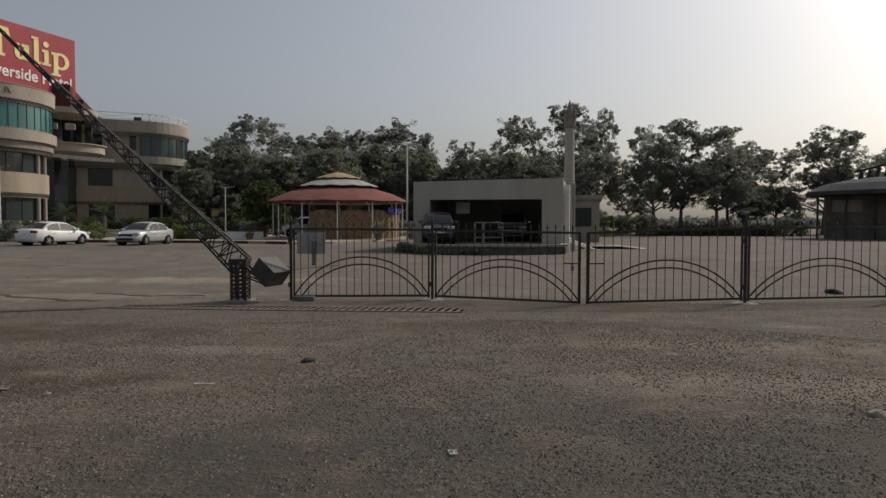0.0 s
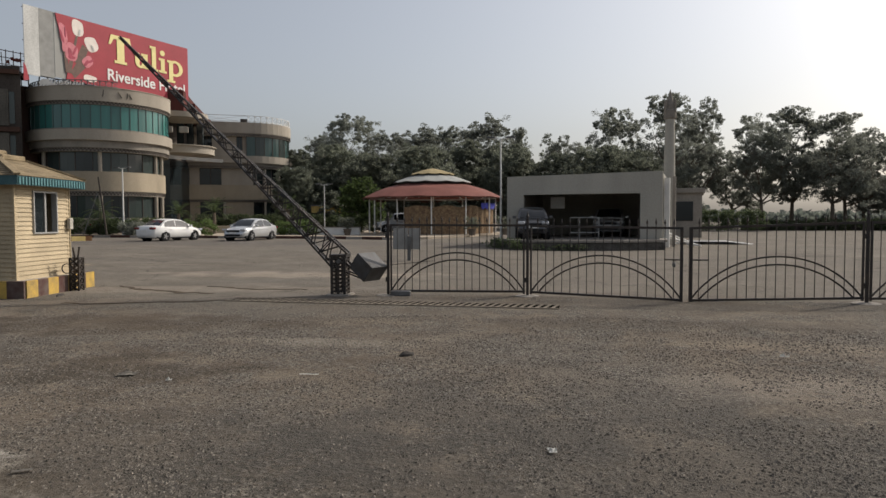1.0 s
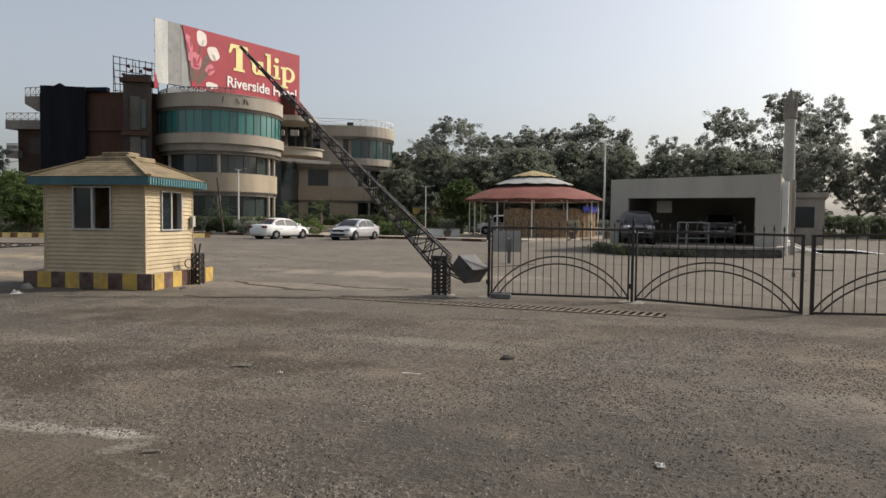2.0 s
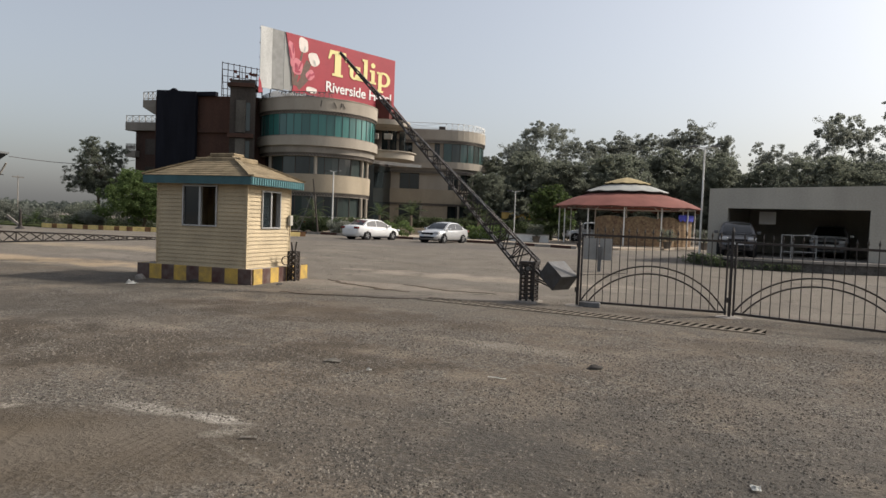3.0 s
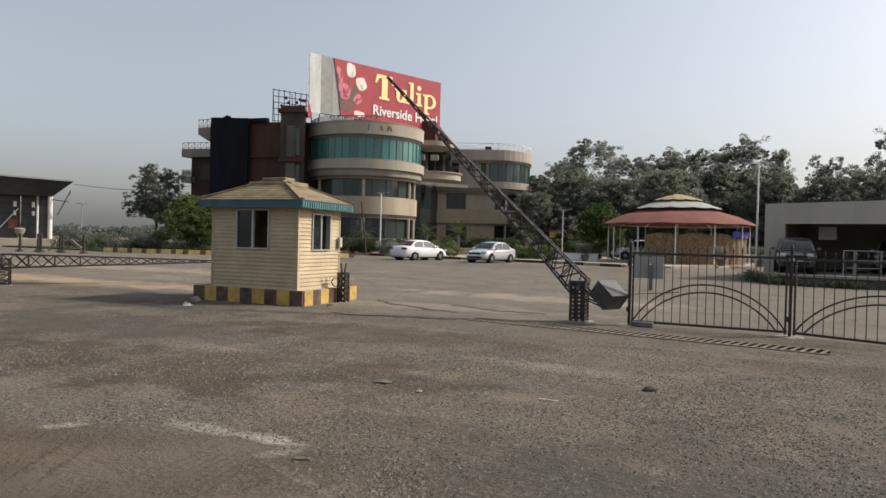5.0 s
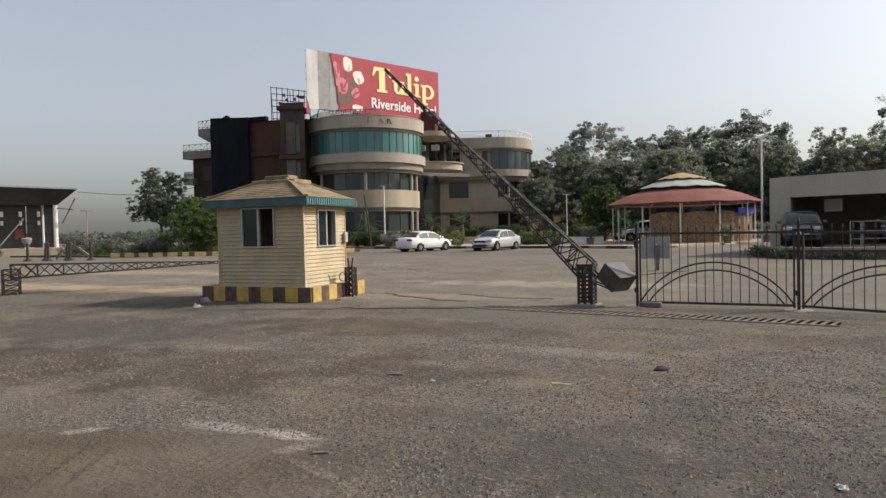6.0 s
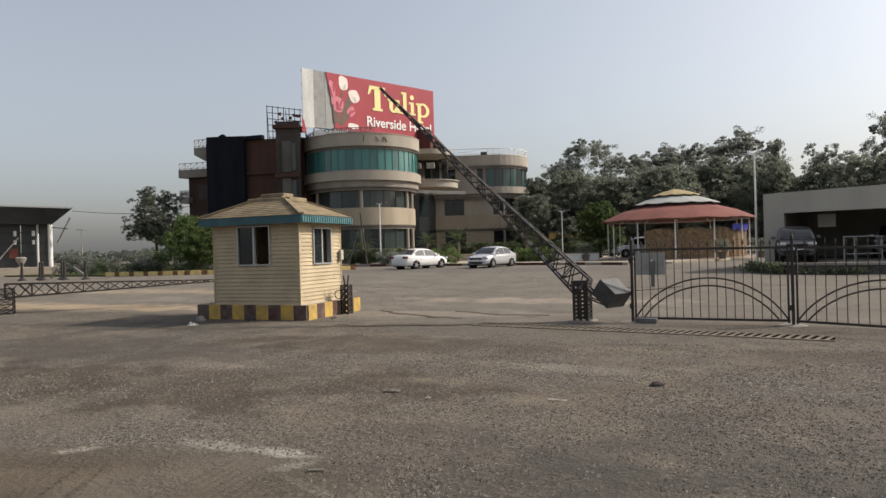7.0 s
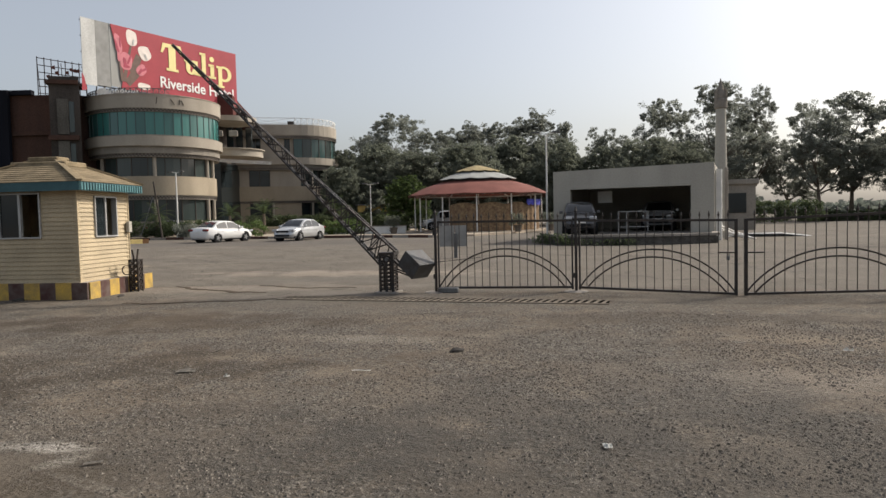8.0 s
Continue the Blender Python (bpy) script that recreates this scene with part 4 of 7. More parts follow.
def wing_outline(r, left):
    """Flat front with a round end, behind which it is closed square."""
    a = math.atan2(-v2.y, -v2.x)
    pts = [Vector(C2) - v2 * r - u2 * left]
    for i in range(17):
        t = a + math.pi * i / 16 * 0.75
        pts.append(Vector(C2) + Vector((math.cos(t), math.sin(t))) * r)
    pts.append(Vector(C2) + v2 * 6 + u2 * r)
    pts.append(Vector(C2) + v2 * 6 - u2 * left)
    return [(p.x, p.y) for p in pts]


wing = part("wing", prism(B(), wing_outline(4.2, 7.5), 0, 13.0), M_DARKIN, hotel, "far wing with a round end")
for r, z0, z1, mat in ((5.3, 12.0, 13.3, M_RENDER), (5.22, 11.6, 12.0, M_RENDER_GREY), (5.55, 8.4, 9.25, M_RENDER), (5.2, 7.75, 8.4, M_RENDER_GREY), (4.95, 3.98, 5.75, M_RENDER_TAN), (4.88, 3.68, 3.98, M_RENDER_GREY), (4.8, 0, 1.45, M_RENDER_GREY)):
    part("wall_band", prism(B(), wing_outline(r, 7.7), z0, z1), mat, wing)
a2 = math.atan2(-v2.y, -v2.x)
arc_panes(wing, C2, 5.05, 9.25, 11.6, a2 - 0.05, a2 + 1.9, 9, (M_GREYGLASS, M_DULLGLASS, M_GREYGLASS), M_SOOT_SHADE, 0.06)
arc_panes(wing, C2, 4.6, 5.75, 7.75, a2 + 0.1, a2 + 1.9, 7, (M_GLASS, M_DULLGLASS), M_SOOT_SHADE, 0.06)
arc_panes(wing, C2, 4.55, 1.45, 3.68, a2 + 0.1, a2 + 1.9, 7, (M_GLASS, M_DULLGLASS), M_SOOT_SHADE, 0.06)
wm = Matrix(((u2.x, v2.x, 0, C2[0]), (u2.y, v2.y, 0, C2[1]), (0, 0, 1, 0), (0, 0, 0, 1)))
# the flat front: wall fields between dark windows (x along the front, y into the building)
for x0, x1, z0, z1, mat in ((-7.6, -5.4, 9.25, 11.6, M_RENDER), (-4.2, -1.4, 9.25, 11.6, M_RENDER), (-0.7, 0.0, 9.25, 11.6, M_RENDER), (-1.4, -0.7, 9.25, 9.95, M_RENDER), (-7.6, -5.7, 5.75, 7.75, M_RENDER), (-3.2, 0.5, 5.75, 7.75, M_RENDER),
                            (-7.6, -5.7, 1.45, 3.68, M_RENDER_TAN), (-2.9, 0.5, 1.45, 3.68, M_RENDER_TAN)):
    part("wall_field", box(B(), x0, x1, -4.78, -4.3, z0, z1, wm), mat, wing)
for x0, x1, z0, z1 in ((-5.7, -3.2, 5.75, 7.75), (-5.7, -2.9, 1.45, 3.68), (-1.4, -0.7, 9.95, 11.6), (-5.4, -4.2, 9.25, 11.6)):
    win = part("window", box(B(), x0, x1, -4.5, -4.25, z0, z1, wm), M_GLASS, wing)
    for i in range(3):
        x = x0 + (x1 - x0) * (i + 0.02) / 2.04
        part("mullion", box(B(), x - 0.03, x + 0.03, -4.6, -4.5, z0, z1, wm), M_SOOT_SHADE, win)
for x in (-2.9, 1.9, 3.6):
    part("column", tube(B(), wm @ Vector((x, -5.0 + 0.16 * max(0, x) ** 1.6, 1.4)), wm @ Vector((x, -5.0 + 0.16 * max(0, x) ** 1.6, 3.7)), 0.14, n=10), M_RENDER, wing)
    if x > 0:
        part("column", tube(B(), wm @ Vector((x, -5.0 + 0.16 * max(0, x) ** 1.6, 5.7)), wm @ Vector((x, -5.0 + 0.16 * max(0, x) ** 1.6, 7.8)), 0.14, n=10), M_RENDER, wing)
railing(wing, [(*Vector(p), 13.3) for p in wing_outline(5.15, 6.3)[:16]], 0.8)
part("air_conditioner", box(B(), -0.9, -0.1, -5.2, -4.9, 13.32, 13.7, wm), M_SOOT_SHADE, wing)
for z, r in ((11.66, 5.22), (7.8, 5.2), (3.7, 4.88)):
    tile_band(wing, C2, r + 0.02, z, 0.24, a2, a2 + 1.9, 34)
    fl = B()
    for i in range(26):
        x = -7.5 + i * 0.29
        for k in (0, 1):
            box(fl, x + 0.145 * k, x + 0.145 * k + 0.13, -r - 0.035, -r + 0.01, z + 0.12 * k, z + 0.12 * (k + 1), wm)
    part("frieze", fl, M_SOOT_SHADE, wing)

# recessed middle between tower and wing: coloured dark for the balcony's shade, with round balconies and a maroon upper
# storey
MC = (-42.5, 70.0)
mid = part("middle_block", prism(B(), [(-46, 65), (-41.5, 68.5), (-43.0, 76.5), (-50, 73)], 0, 12.6), M_SOOT_SHADE, hotel, "recessed middle part, coloured dark for the shade under its balcony")
# glazed front; its dark tone also stands in for the shade there
part("entrance_glazing", prism(B(), [(-45.8, 64.7), (-41.35, 68.35), (-42.9, 76.3), (-43.1, 76.3), (-41.6, 68.6), (-45.9, 65.0)], 0.3, 8.3), M_GLASS, mid, "dark glazed entrance front")
part("upper_storey", prism(B(), [(-44, 63.5), (-38.2, 66.0), (-42, 75.5), (-48, 73)], 12.6, 15.2), M_MAROON, mid, "maroon upper storey")
part("roof_slab", prism(B(), [(-43, 66.5), (-38.0, 68.3), (-40.4, 76.2), (-46, 75)], 13.0, 13.4), M_MAROON, mid)
part("upper_storey", prism(B(), [(-44, 66), (-38.4, 68.7), (-41, 75.5), (-46, 75)], 12.6, 14.2), M_MAROON, mid)
BC = (-39.6, 67.6)
for z0, z1, r in ((8.55, 9.35, 3.5), (9.3, 9.4, 3.7), (12.35, 12.9, 2.9)):
    part("balcony", ring_wall(B(), 0.2, r, z0, z1, 30, 0, 6.28318, BC), M_RENDER, mid, "rounded balcony", smooth=True)
for i in range(3):
    x, y = (-39.0 + i * 0.9, 66.6 + i * 0.42)
    part("balcony_door", box(B(), x - 0.35, x + 0.35, y - 0.1, y + 0.1, 9.4, 11.8), M_GLASS, mid)
for i in range(2):
    part("air_conditioner", box(B(), -0.45, 0.45, -0.2, 0.2, 0, 0.6, pose(-39.0 + i * 1.4, 64.3 + i * 0.6, 10.6, 0, 0, 25), bevel=0.04), M_CONC, mid)
canopy_lines = B()
for k in range(3):
    bar(canopy_lines, (-39.5, 63.4, 8.2 - 0.12 * k), (-34.2, 66.6, 7.85 - 0.12 * k), 0.06)
part("cable_bundle", canopy_lines, M_WHITE, mid)

# sooty left part
soot = part("burnt_block", prism(B(), [(-57.5, 50.9), (-47.2, 53.2), (-44.8, 57.5), (-52, 66), (-64, 62)], 0, 13.6), M_BURNT, hotel, "smoke-blackened wing")
col = B()
prism(col, [(-46.9, 50.3), (-44.8, 51.5), (-47.2, 54.3), (-48.5, 53.5)], 0, 14.7)
part("stair_shaft", col, M_SOOT_SHADE, soot, "sooty stair shaft")
part("stair_shaft", prism(B(), [(-48.6, 52.2), (-47.3, 52.6), (-47.8, 56), (-49.5, 56)], 0, 13.2), M_SOOT_SHADE, soot)
sm = along((-46.9, 50.3), (-44.8, 51.5))
for z in (2.2, 5.9, 9.6):
    part("pilaster", box(B(), 0.62, 1.5, -0.22, 0.0, z, z + 3.1, sm), M_SMOKED, soot, "smoke-stained grey pilaster")
    part("window", box(B(), 1.55, 1.95, -0.06, 0.0, z + 0.2, z + 2.9, sm), M_DULLGLASS, soot)
    part("ledge", box(B(), -0.1, 2.3, -0.35, 0.0, z - 0.5, z - 0.1, sm), M_BURNT, soot)
part("shaft_cap", box(B(), -0.25, 2.35, -0.3, 2.6, 14.0, 14.35, sm), M_BURNT, soot)
for z0 in (9.9, 6.2):
    part("ledge", prism(B(), [(-53.9, 51.4), (-47.1, 52.9), (-47.1, 53.4), (-53.9, 52.2)], z0, z0 + 0.35), M_BURNT, soot)
net = B()
prev = None
n = 26
for i in range(n):
    f0, f1 = i / n, (i + 1) / n
    p = Vector((-56.9, 50.4)).lerp(Vector((-52.4, 51.4)), f0)
    q = Vector((-56.9, 50.4)).lerp(Vector((-52.4, 51.4)), f1)
    o0, o1 = (0.018 * math.sin(j * 1.9) + 0.04 * math.sin(j * 0.63 + 1) for j in (i, i + 1))
    top0, top1 = (14.2 + 0.28 * math.exp(-((j - 11) / 1.6) ** 2) - 0.008 * j for j in (i, i + 1))
    vs = [net.verts.new(v) for v in ((p.x, p.y + o0, 0.4), (q.x, q.y + o1, 0.4), (q.x, q.y + o1, top1), (p.x, p.y + o0, top0),
                                     (p.x, p.y + o0 + 0.3, 0.4), (q.x, q.y + o1 + 0.3, 0.4), (q.x, q.y + o1 + 0.3, top1), (p.x, p.y + o0 + 0.3, top0))]
    for f in ((0, 1, 2, 3), (3, 2, 6, 7), (7, 6, 5, 4), (0, 3, 7, 4), (1, 5, 6, 2)):
        net.faces.new([vs[k] for k in f])
part("netting", net, M_NET, soot, "black netting hung over the facade")
part("roof_parapet", prism(B(), [(-53.8, 51.3), (-50.4, 52.0), (-50.6, 52.6), (-53.9, 52)], 13.6, 14.0), M_NET, soot)
for pts_, z1, mat in (([(-59.2, 52.4), (-57.2, 52.6), (-57.2, 61), (-59.2, 61)], 12.4, M_SOOT_SHADE), ([(-65.9, 55.6), (-59, 57), (-59, 65), (-65.9, 64)], 11.2, M_BURNT)):
    part("side_wing", prism(B(), pts_, 0, z1), mat, soot)
bal = B()
lo_, hi_ = [(-58.9, 51.9), (-57.0, 52.2), (-57.0, 53.6), (-58.9, 53.6)], [(-60.2, 51.6), (-57.0, 52.0), (-57.0, 54), (-60.2, 54)]
a, m_, b = [bal.verts.new((x, y, 12.0)) for x, y in lo_], [bal.verts.new((x, y, 12.75)) for x, y in hi_], [bal.verts.new((x, y, 13.5)) for x, y in hi_]
for p, q in ((a, m_), (m_, b)):
    for k in range(4):
        bal.faces.new((p[k], p[(k + 1) % 4], q[(k + 1) % 4], q[k]))
bal.faces.new(a[::-1])
bal.faces.new(b)
part("balcony", bal, M_RENDER_GREY, soot, "corbelled concrete balcony")
railing(soot, [(-60.15 + 0.6 * i, 51.65 + 0.07 * i, 13.5) for i in range(6)], 0.85, M_CONC)
for z0, z1, x1 in ((10.9, 11.85, -61), (7.85, 8.6, -65.4), (4.6, 5.3, -65.4)):
    part("balcony", prism(B(), [(-66.7, 54.8), (x1, 56.2 if x1 > -62 else 55.1), (x1, 58), (-66.7, 57)], z0, z1), M_RENDER_GREY, soot)
    railing(soot, [(-66.65 + (x1 + 66.65) * i / 7, 54.9 + (1.3 if x1 > -62 else 0.3) * i / 7, z1) for i in range(8)], 0.75, M_CONC)
# flat plates; the shade of window recesses is put into their colour
for z in (8.2, 5.0, 1.8):
    part("window", prism(B(), [(-64.6, 55.8), (-62.8, 56.17), (-62.8, 56.6), (-64.6, 56.2)], z, z + 1.8), M_SOOT_SHADE, soot, "dark plate standing in for a shaded window opening")

# ---- roof sign ----
TLs, TRs = (-44.4, 51.6), (-38.75, 67.95)
sign = thing("roof_sign", along(TLs, TRs), "large red roof billboard with tulips, its end torn open", "billboard")
SL = (Vector(TRs) - Vector(TLs)).length
SZ0, SZ1 = 14.2, 20.0


def sheet(bm, pts, y, thick=0.03):
    """A flat cut-out in the sign's plane (x along it, z up), facing -y."""
    a = [bm.verts.new((x, y, z)) for x, z in pts]
    b = [bm.verts.new((x, y + thick, z)) for x, z in pts]
    k = len(pts)
    bm.faces.new(a)
    bm.faces.new(b[::-1])
    for i in range(k):
        bm.faces.new((a[i], b[i], b[(i + 1) % k], a[(i + 1) % k]))
    return bm


EDGE = 0.2 * SL
red_pts = [(EDGE * 0.80, SZ1 - 0.02), (SL, SZ1 - 0.02), (SL, SZ0 + 0.1), (EDGE * 1.05, SZ0), (EDGE * 1.12, SZ0 + 1.2), (EDGE * 1.02, SZ0 + 2.2), (EDGE * 1.0, SZ0 + 3.2), (EDGE * 0.88, SZ0 + 4.6)]
part("banner", sheet(B(), red_pts, 0.0, 0.06), M_SIGN_RED, sign, "red vinyl banner")
for i in range(3):
    part("backing_sheet", box(B(), EDGE * 1.15 * i / 3 + 0.03, EDGE * 1.15 * (i + 1) / 3, 0.08 + 0.02 * (i % 2), 0.14 + 0.02 * (i % 2), SZ0 - 0.1 + 0.1 * i, SZ1), (M_SHEET_PALE, M_BOARD, M_SIGN_GREY)[i], sign)
part("torn_flap", sheet(B(), [(-0.12, SZ0 - 0.7), (0.35, SZ0 - 0.55), (0.12, SZ0 + 0.5), (-0.1, SZ0 + 0.9)], 0.02), M_SIGN_RED, sign)
fr = B()
for i in range(1, 9):
    x = SL * i / 8
    bar(fr, (x, 0.35, SZ0 - 1.0), (x, 0.35, SZ1 - 0.1), 0.1)
    bar(fr, (x, 0.35, SZ1 - 0.4), (x, 1.9, 13.0), 0.08)
for i in range(5):
    z = SZ0 + (SZ1 - SZ0 - 0.2) * i / 4
    bar(fr, (0.05, 0.3, z), (SL - 0.05, 0.3, z), 0.08)
part("steel_frame", fr, M_IRON, sign)


def petal(cx, cz, w, h, lean, y, mat, name):
    pts = []
    for i in range(20):
        a = 6.28318 * i / 20
        r = 1.0 - 0.18 * math.cos(2 * a)
        px, pz = w * math.cos(a) * r, h * math.sin(a) * (1.0 if math.sin(a) < 0 else 0.9 + 0.12 * math.cos(3 * a))
        pts.append((cx + px * math.cos(lean) - pz * math.sin(lean), cz + px * math.sin(lean) + pz * math.cos(lean)))
    part(name, sheet(B(), pts, y, 0.012), mat, sign)


for i, (x, z, w, h, lean, mat) in enumerate(((4.85, 19.15, 0.66, 0.78, 0.1, M_PALEPINK), (6.15, 17.95, 0.74, 0.74, 0.5, M_PALEPINK), (3.45, 18.35, 0.42, 0.95, 0.15, M_PINK), (4.2, 16.85, 0.72, 0.85, -0.1, M_PINK),
                                             (5.75, 16.25, 0.55, 0.6, -0.8, M_PINK), (5.95, 14.75, 0.8, 0.32, 0.0, M_PALEPINK), (3.5, 17.2, 0.22, 0.5, 0.0, M_PINK))):
    petal(x, z, w, h, lean, -0.016 - 0.003 * i, mat, "tulip_print")
for i, (x, z, w, h, lean) in enumerate(((3.3, 18.1, 0.12, 0.65, 0.3), (3.65, 18.5, 0.1, 0.5, 0.0), (4.05, 16.7, 0.2, 0.5, 0.15), (4.5, 17.0, 0.12, 0.5, -0.4), (4.2, 16.35, 0.4, 0.14, 0.0), (5.6, 16.1, 0.16, 0.34, -0.6), (6.05, 16.35, 0.14, 0.34, -1.0),
                                        (5.0, 18.75, 0.1, 0.3, -0.2), (6.25, 17.6, 0.1, 0.3, 0.4))):
    petal(x, z, w, h, lean, -0.04 - 0.002 * i, M_DEEPPINK if i < 7 else M_SHEET_PALE, "petal_shading")
for i, (a, b, wd) in enumerate((((4.75, 18.4), (3.9, 14.9), 0.1), ((5.7, 17.4), (4.4, 14.9), 0.16), ((3.5, 17.4), (3.8, 14.9), 0.1), ((5.4, 15.8), (4.2, 14.8), 0.2), ((4.6, 15.9), (5.5, 17.6), 0.14))):
    d = Vector((b[0] - a[0], b[1] - a[1])).normalized() * wd
    part("stem_print", sheet(B(), [(a[0] - d.y, a[1] + d.x), (b[0] - 2 * d.y, b[1] + 2 * d.x), (b[0] + 2 * d.y, b[1] - 2 * d.x), (a[0] + d.y, a[1] - d.x)], -0.01 - 0.001 * i, 0.005), M_GREYGREEN, sign)


def words(text, x, z, size, width, mat, bold, y):
    cu = bpy.data.curves.new("lettering", "FONT")
    cu.body, cu.size, cu.extrude, cu.offset = text, size, 0.02, bold
    ob = new("lettering", cu)
    bpy.context.view_layer.update()
    me = bpy.data.meshes.new_from_object(ob.evaluated_get(bpy.context.evaluated_depsgraph_get()))
    bpy.data.objects.remove(ob)
    xs = [v.co.x for v in me.vertices]
    k = width / (max(xs) - min(xs))
    me.transform(Matrix.Translation((x, y, z)) @ pose(0, 0, 0, 90) @ Matrix.Diagonal((k, 1, 1, 1)) @ Matrix.Translation((-min(xs), 0, 0)))
    me.materials.clear()
    me.materials.append(mat)
    return part("lettering", me, None, sign)


# each letter: its strokes, with slab serifs (x0, x1, z0, z1), and its round parts (cx, cz, outer, inner, from, to)
def strokes(name, rects, arcs=(), polys=()):
    bm = B()
    for x0, x1, z0, z1 in rects:
        box(bm, x0, x1, -0.05, -0.02, z0, z1)
    for cx, cz, rx, rz, tx, tz, a0, a1 in arcs:
        pts = [(cx + rx * math.cos(a0 + (a1 - a0) * k / 18), cz + rz * math.sin(a0 + (a1 - a0) * k / 18)) for k in range(19)]
        pin = [(cx + (rx - tx) * math.cos(a0 + (a1 - a0) * k / 18), cz + (rz - tz) * math.sin(a0 + (a1 - a0) * k / 18)) for k in range(19)]
        for k in range(18):
            sheet(bm, [pts[k], pts[k + 1], pin[k + 1], pin[k]], -0.048, 0.03)
    for pts in polys:
        sheet(bm, pts, -0.046, 0.03)
    return part("lettering", bm, M_LETTER, sign, "pale yellow serif letter " + name)


PI = math.pi
strokes("T", [(8.78, 9.58, 16.95, 19.1), (8.5, 9.85, 16.72, 16.98), (8.15, 10.2, 18.98, 19.36)], polys=([(7.9, 18.4), (8.12, 18.4), (8.45, 19.0), (8.15, 19.36)], [(10.2, 19.36), (9.95, 18.98), (10.2, 18.42), (10.42, 18.42)]))
strokes("u", [(10.78, 11.28, 17.3, 18.1), (11.72, 12.22, 16.9, 18.1), (10.58, 11.28, 18.0, 18.24), (11.5, 12.22, 18.0, 18.24), (11.72, 12.45, 16.8, 17.0)], arcs=((11.4, 17.35, 0.62, 0.58, 0.46, 0.24, PI, 2 * PI),))
strokes("l", [(12.72, 13.22, 16.9, 19.1), (12.5, 13.22, 19.0, 19.24), (12.5, 13.45, 16.78, 17.0)])
strokes("i", [(13.8, 14.28, 16.9, 18.1), (13.58, 14.28, 18.0, 18.24), (13.58, 14.5, 16.78, 17.0)], arcs=((14.02, 18.78, 0.3, 0.28, 0.29, 0.27, 0, 2 * PI),))
strokes("p", [(14.82, 15.32, 16.15, 18.1), (14.6, 15.32, 18.0, 18.24), (14.58, 15.58, 16.0, 16.22)], arcs=((15.6, 17.5, 0.98, 0.82, 0.48, 0.24, -0.75 * PI, 0.75 * PI),))
words("Riverside Hotel", 7.75, 14.98, 1.5, 9.05, M_LETTERW, 0.022, -0.03)

# second, bare billboard frame behind
fr2 = thing("billboard_frame", along((-49.4, 51.8), (-45.4, 54.8)), "rusty open billboard frame with torn red rags", "billboard frame")
f2 = B()
for i in range(8):
    bar(f2, (i * 0.56, 0, 13.0), (i * 0.56, 0, 16.9 - 0.06 * i), 0.07)
for i in range(6):
    bar(f2, (0, 0, 13.6 + 0.64 * i), (3.92, 0, 13.5 + 0.57 * i), 0.06)
for i in range(3):
    bar(f2, (i * 1.9, 0, 16.4), (i * 1.9, 1.8, 13.1), 0.06)
part("steel_lattice", f2, M_BURNT, fr2)
rng_ = random.Random(4)
for i in range(16):
    x, z = rng_.uniform(0.5, 3.3), rng_.uniform(14.6, 16.2)
    part("rag", sheet(B(), [(x, z), (x + 0.3, z + 0.1), (x + 0.34, z - 0.3), (x + 0.06, z - 0.22)], -0.05, 0.01), M_RAG, fr2)
rags = B()
for i in range(14):
    x = 0.3 + i * 0.24
    sheet(rags, [(x, 13.5 + 0.25 * math.sin(i)), (x + 0.3, 13.9), (x + 0.34, 13.35), (x + 0.1, 13.2)], -0.3 - 0.1 * (i % 3), 0.02)
solid("torn_sheeting", rags, M_WHITE, along((-44.2, 52.4), (-41.8, 54.6)), "torn white plastic sheeting on the parapet", "sheeting")


# ---- vehicles ----
def wheel(parent, x, y, r, side):
    w = part("wheel", B(), M_TYRE, parent)
    bm = B()
    n = 20
    prof = ((r * 0.62, -0.1), (r * 0.93, -0.105), (r, -0.07), (r, 0.07), (r * 0.93, 0.105), (r * 0.62, 0.1))
    rings = [[bm.verts.new((a * math.cos(6.28318 * i / n), b, a * math.sin(6.28318 * i / n))) for i in range(n)] for a, b in prof]
    for k in range(len(rings)):
        p, q = rings[k], rings[(k + 1) % len(rings)]
        for i in range(n):
            bm.faces.new((p[i], p[(i + 1) % n], q[(i + 1) % n], q[i]))
    old = w.data
    w.data = finish(bm, "wheel", M_TYRE, True)
    bpy.data.meshes.remove(old)
    w.matrix_basis = pose(x, y, r)
    rim = B()
    tube(rim, (0, side * 0.02, 0), (0, side * 0.06, 0), r * 0.62, r * 0.62, 20)
    for i in range(5):
        a = 6.28318 * i / 5
        bar(rim, (0, side * 0.085, 0), (r * 0.6 * math.cos(a), side * 0.085, r * 0.6 * math.sin(a)), 0.06, 0.03, up=(0, 1, 0))
    part("rim", rim, M_RIM, w)


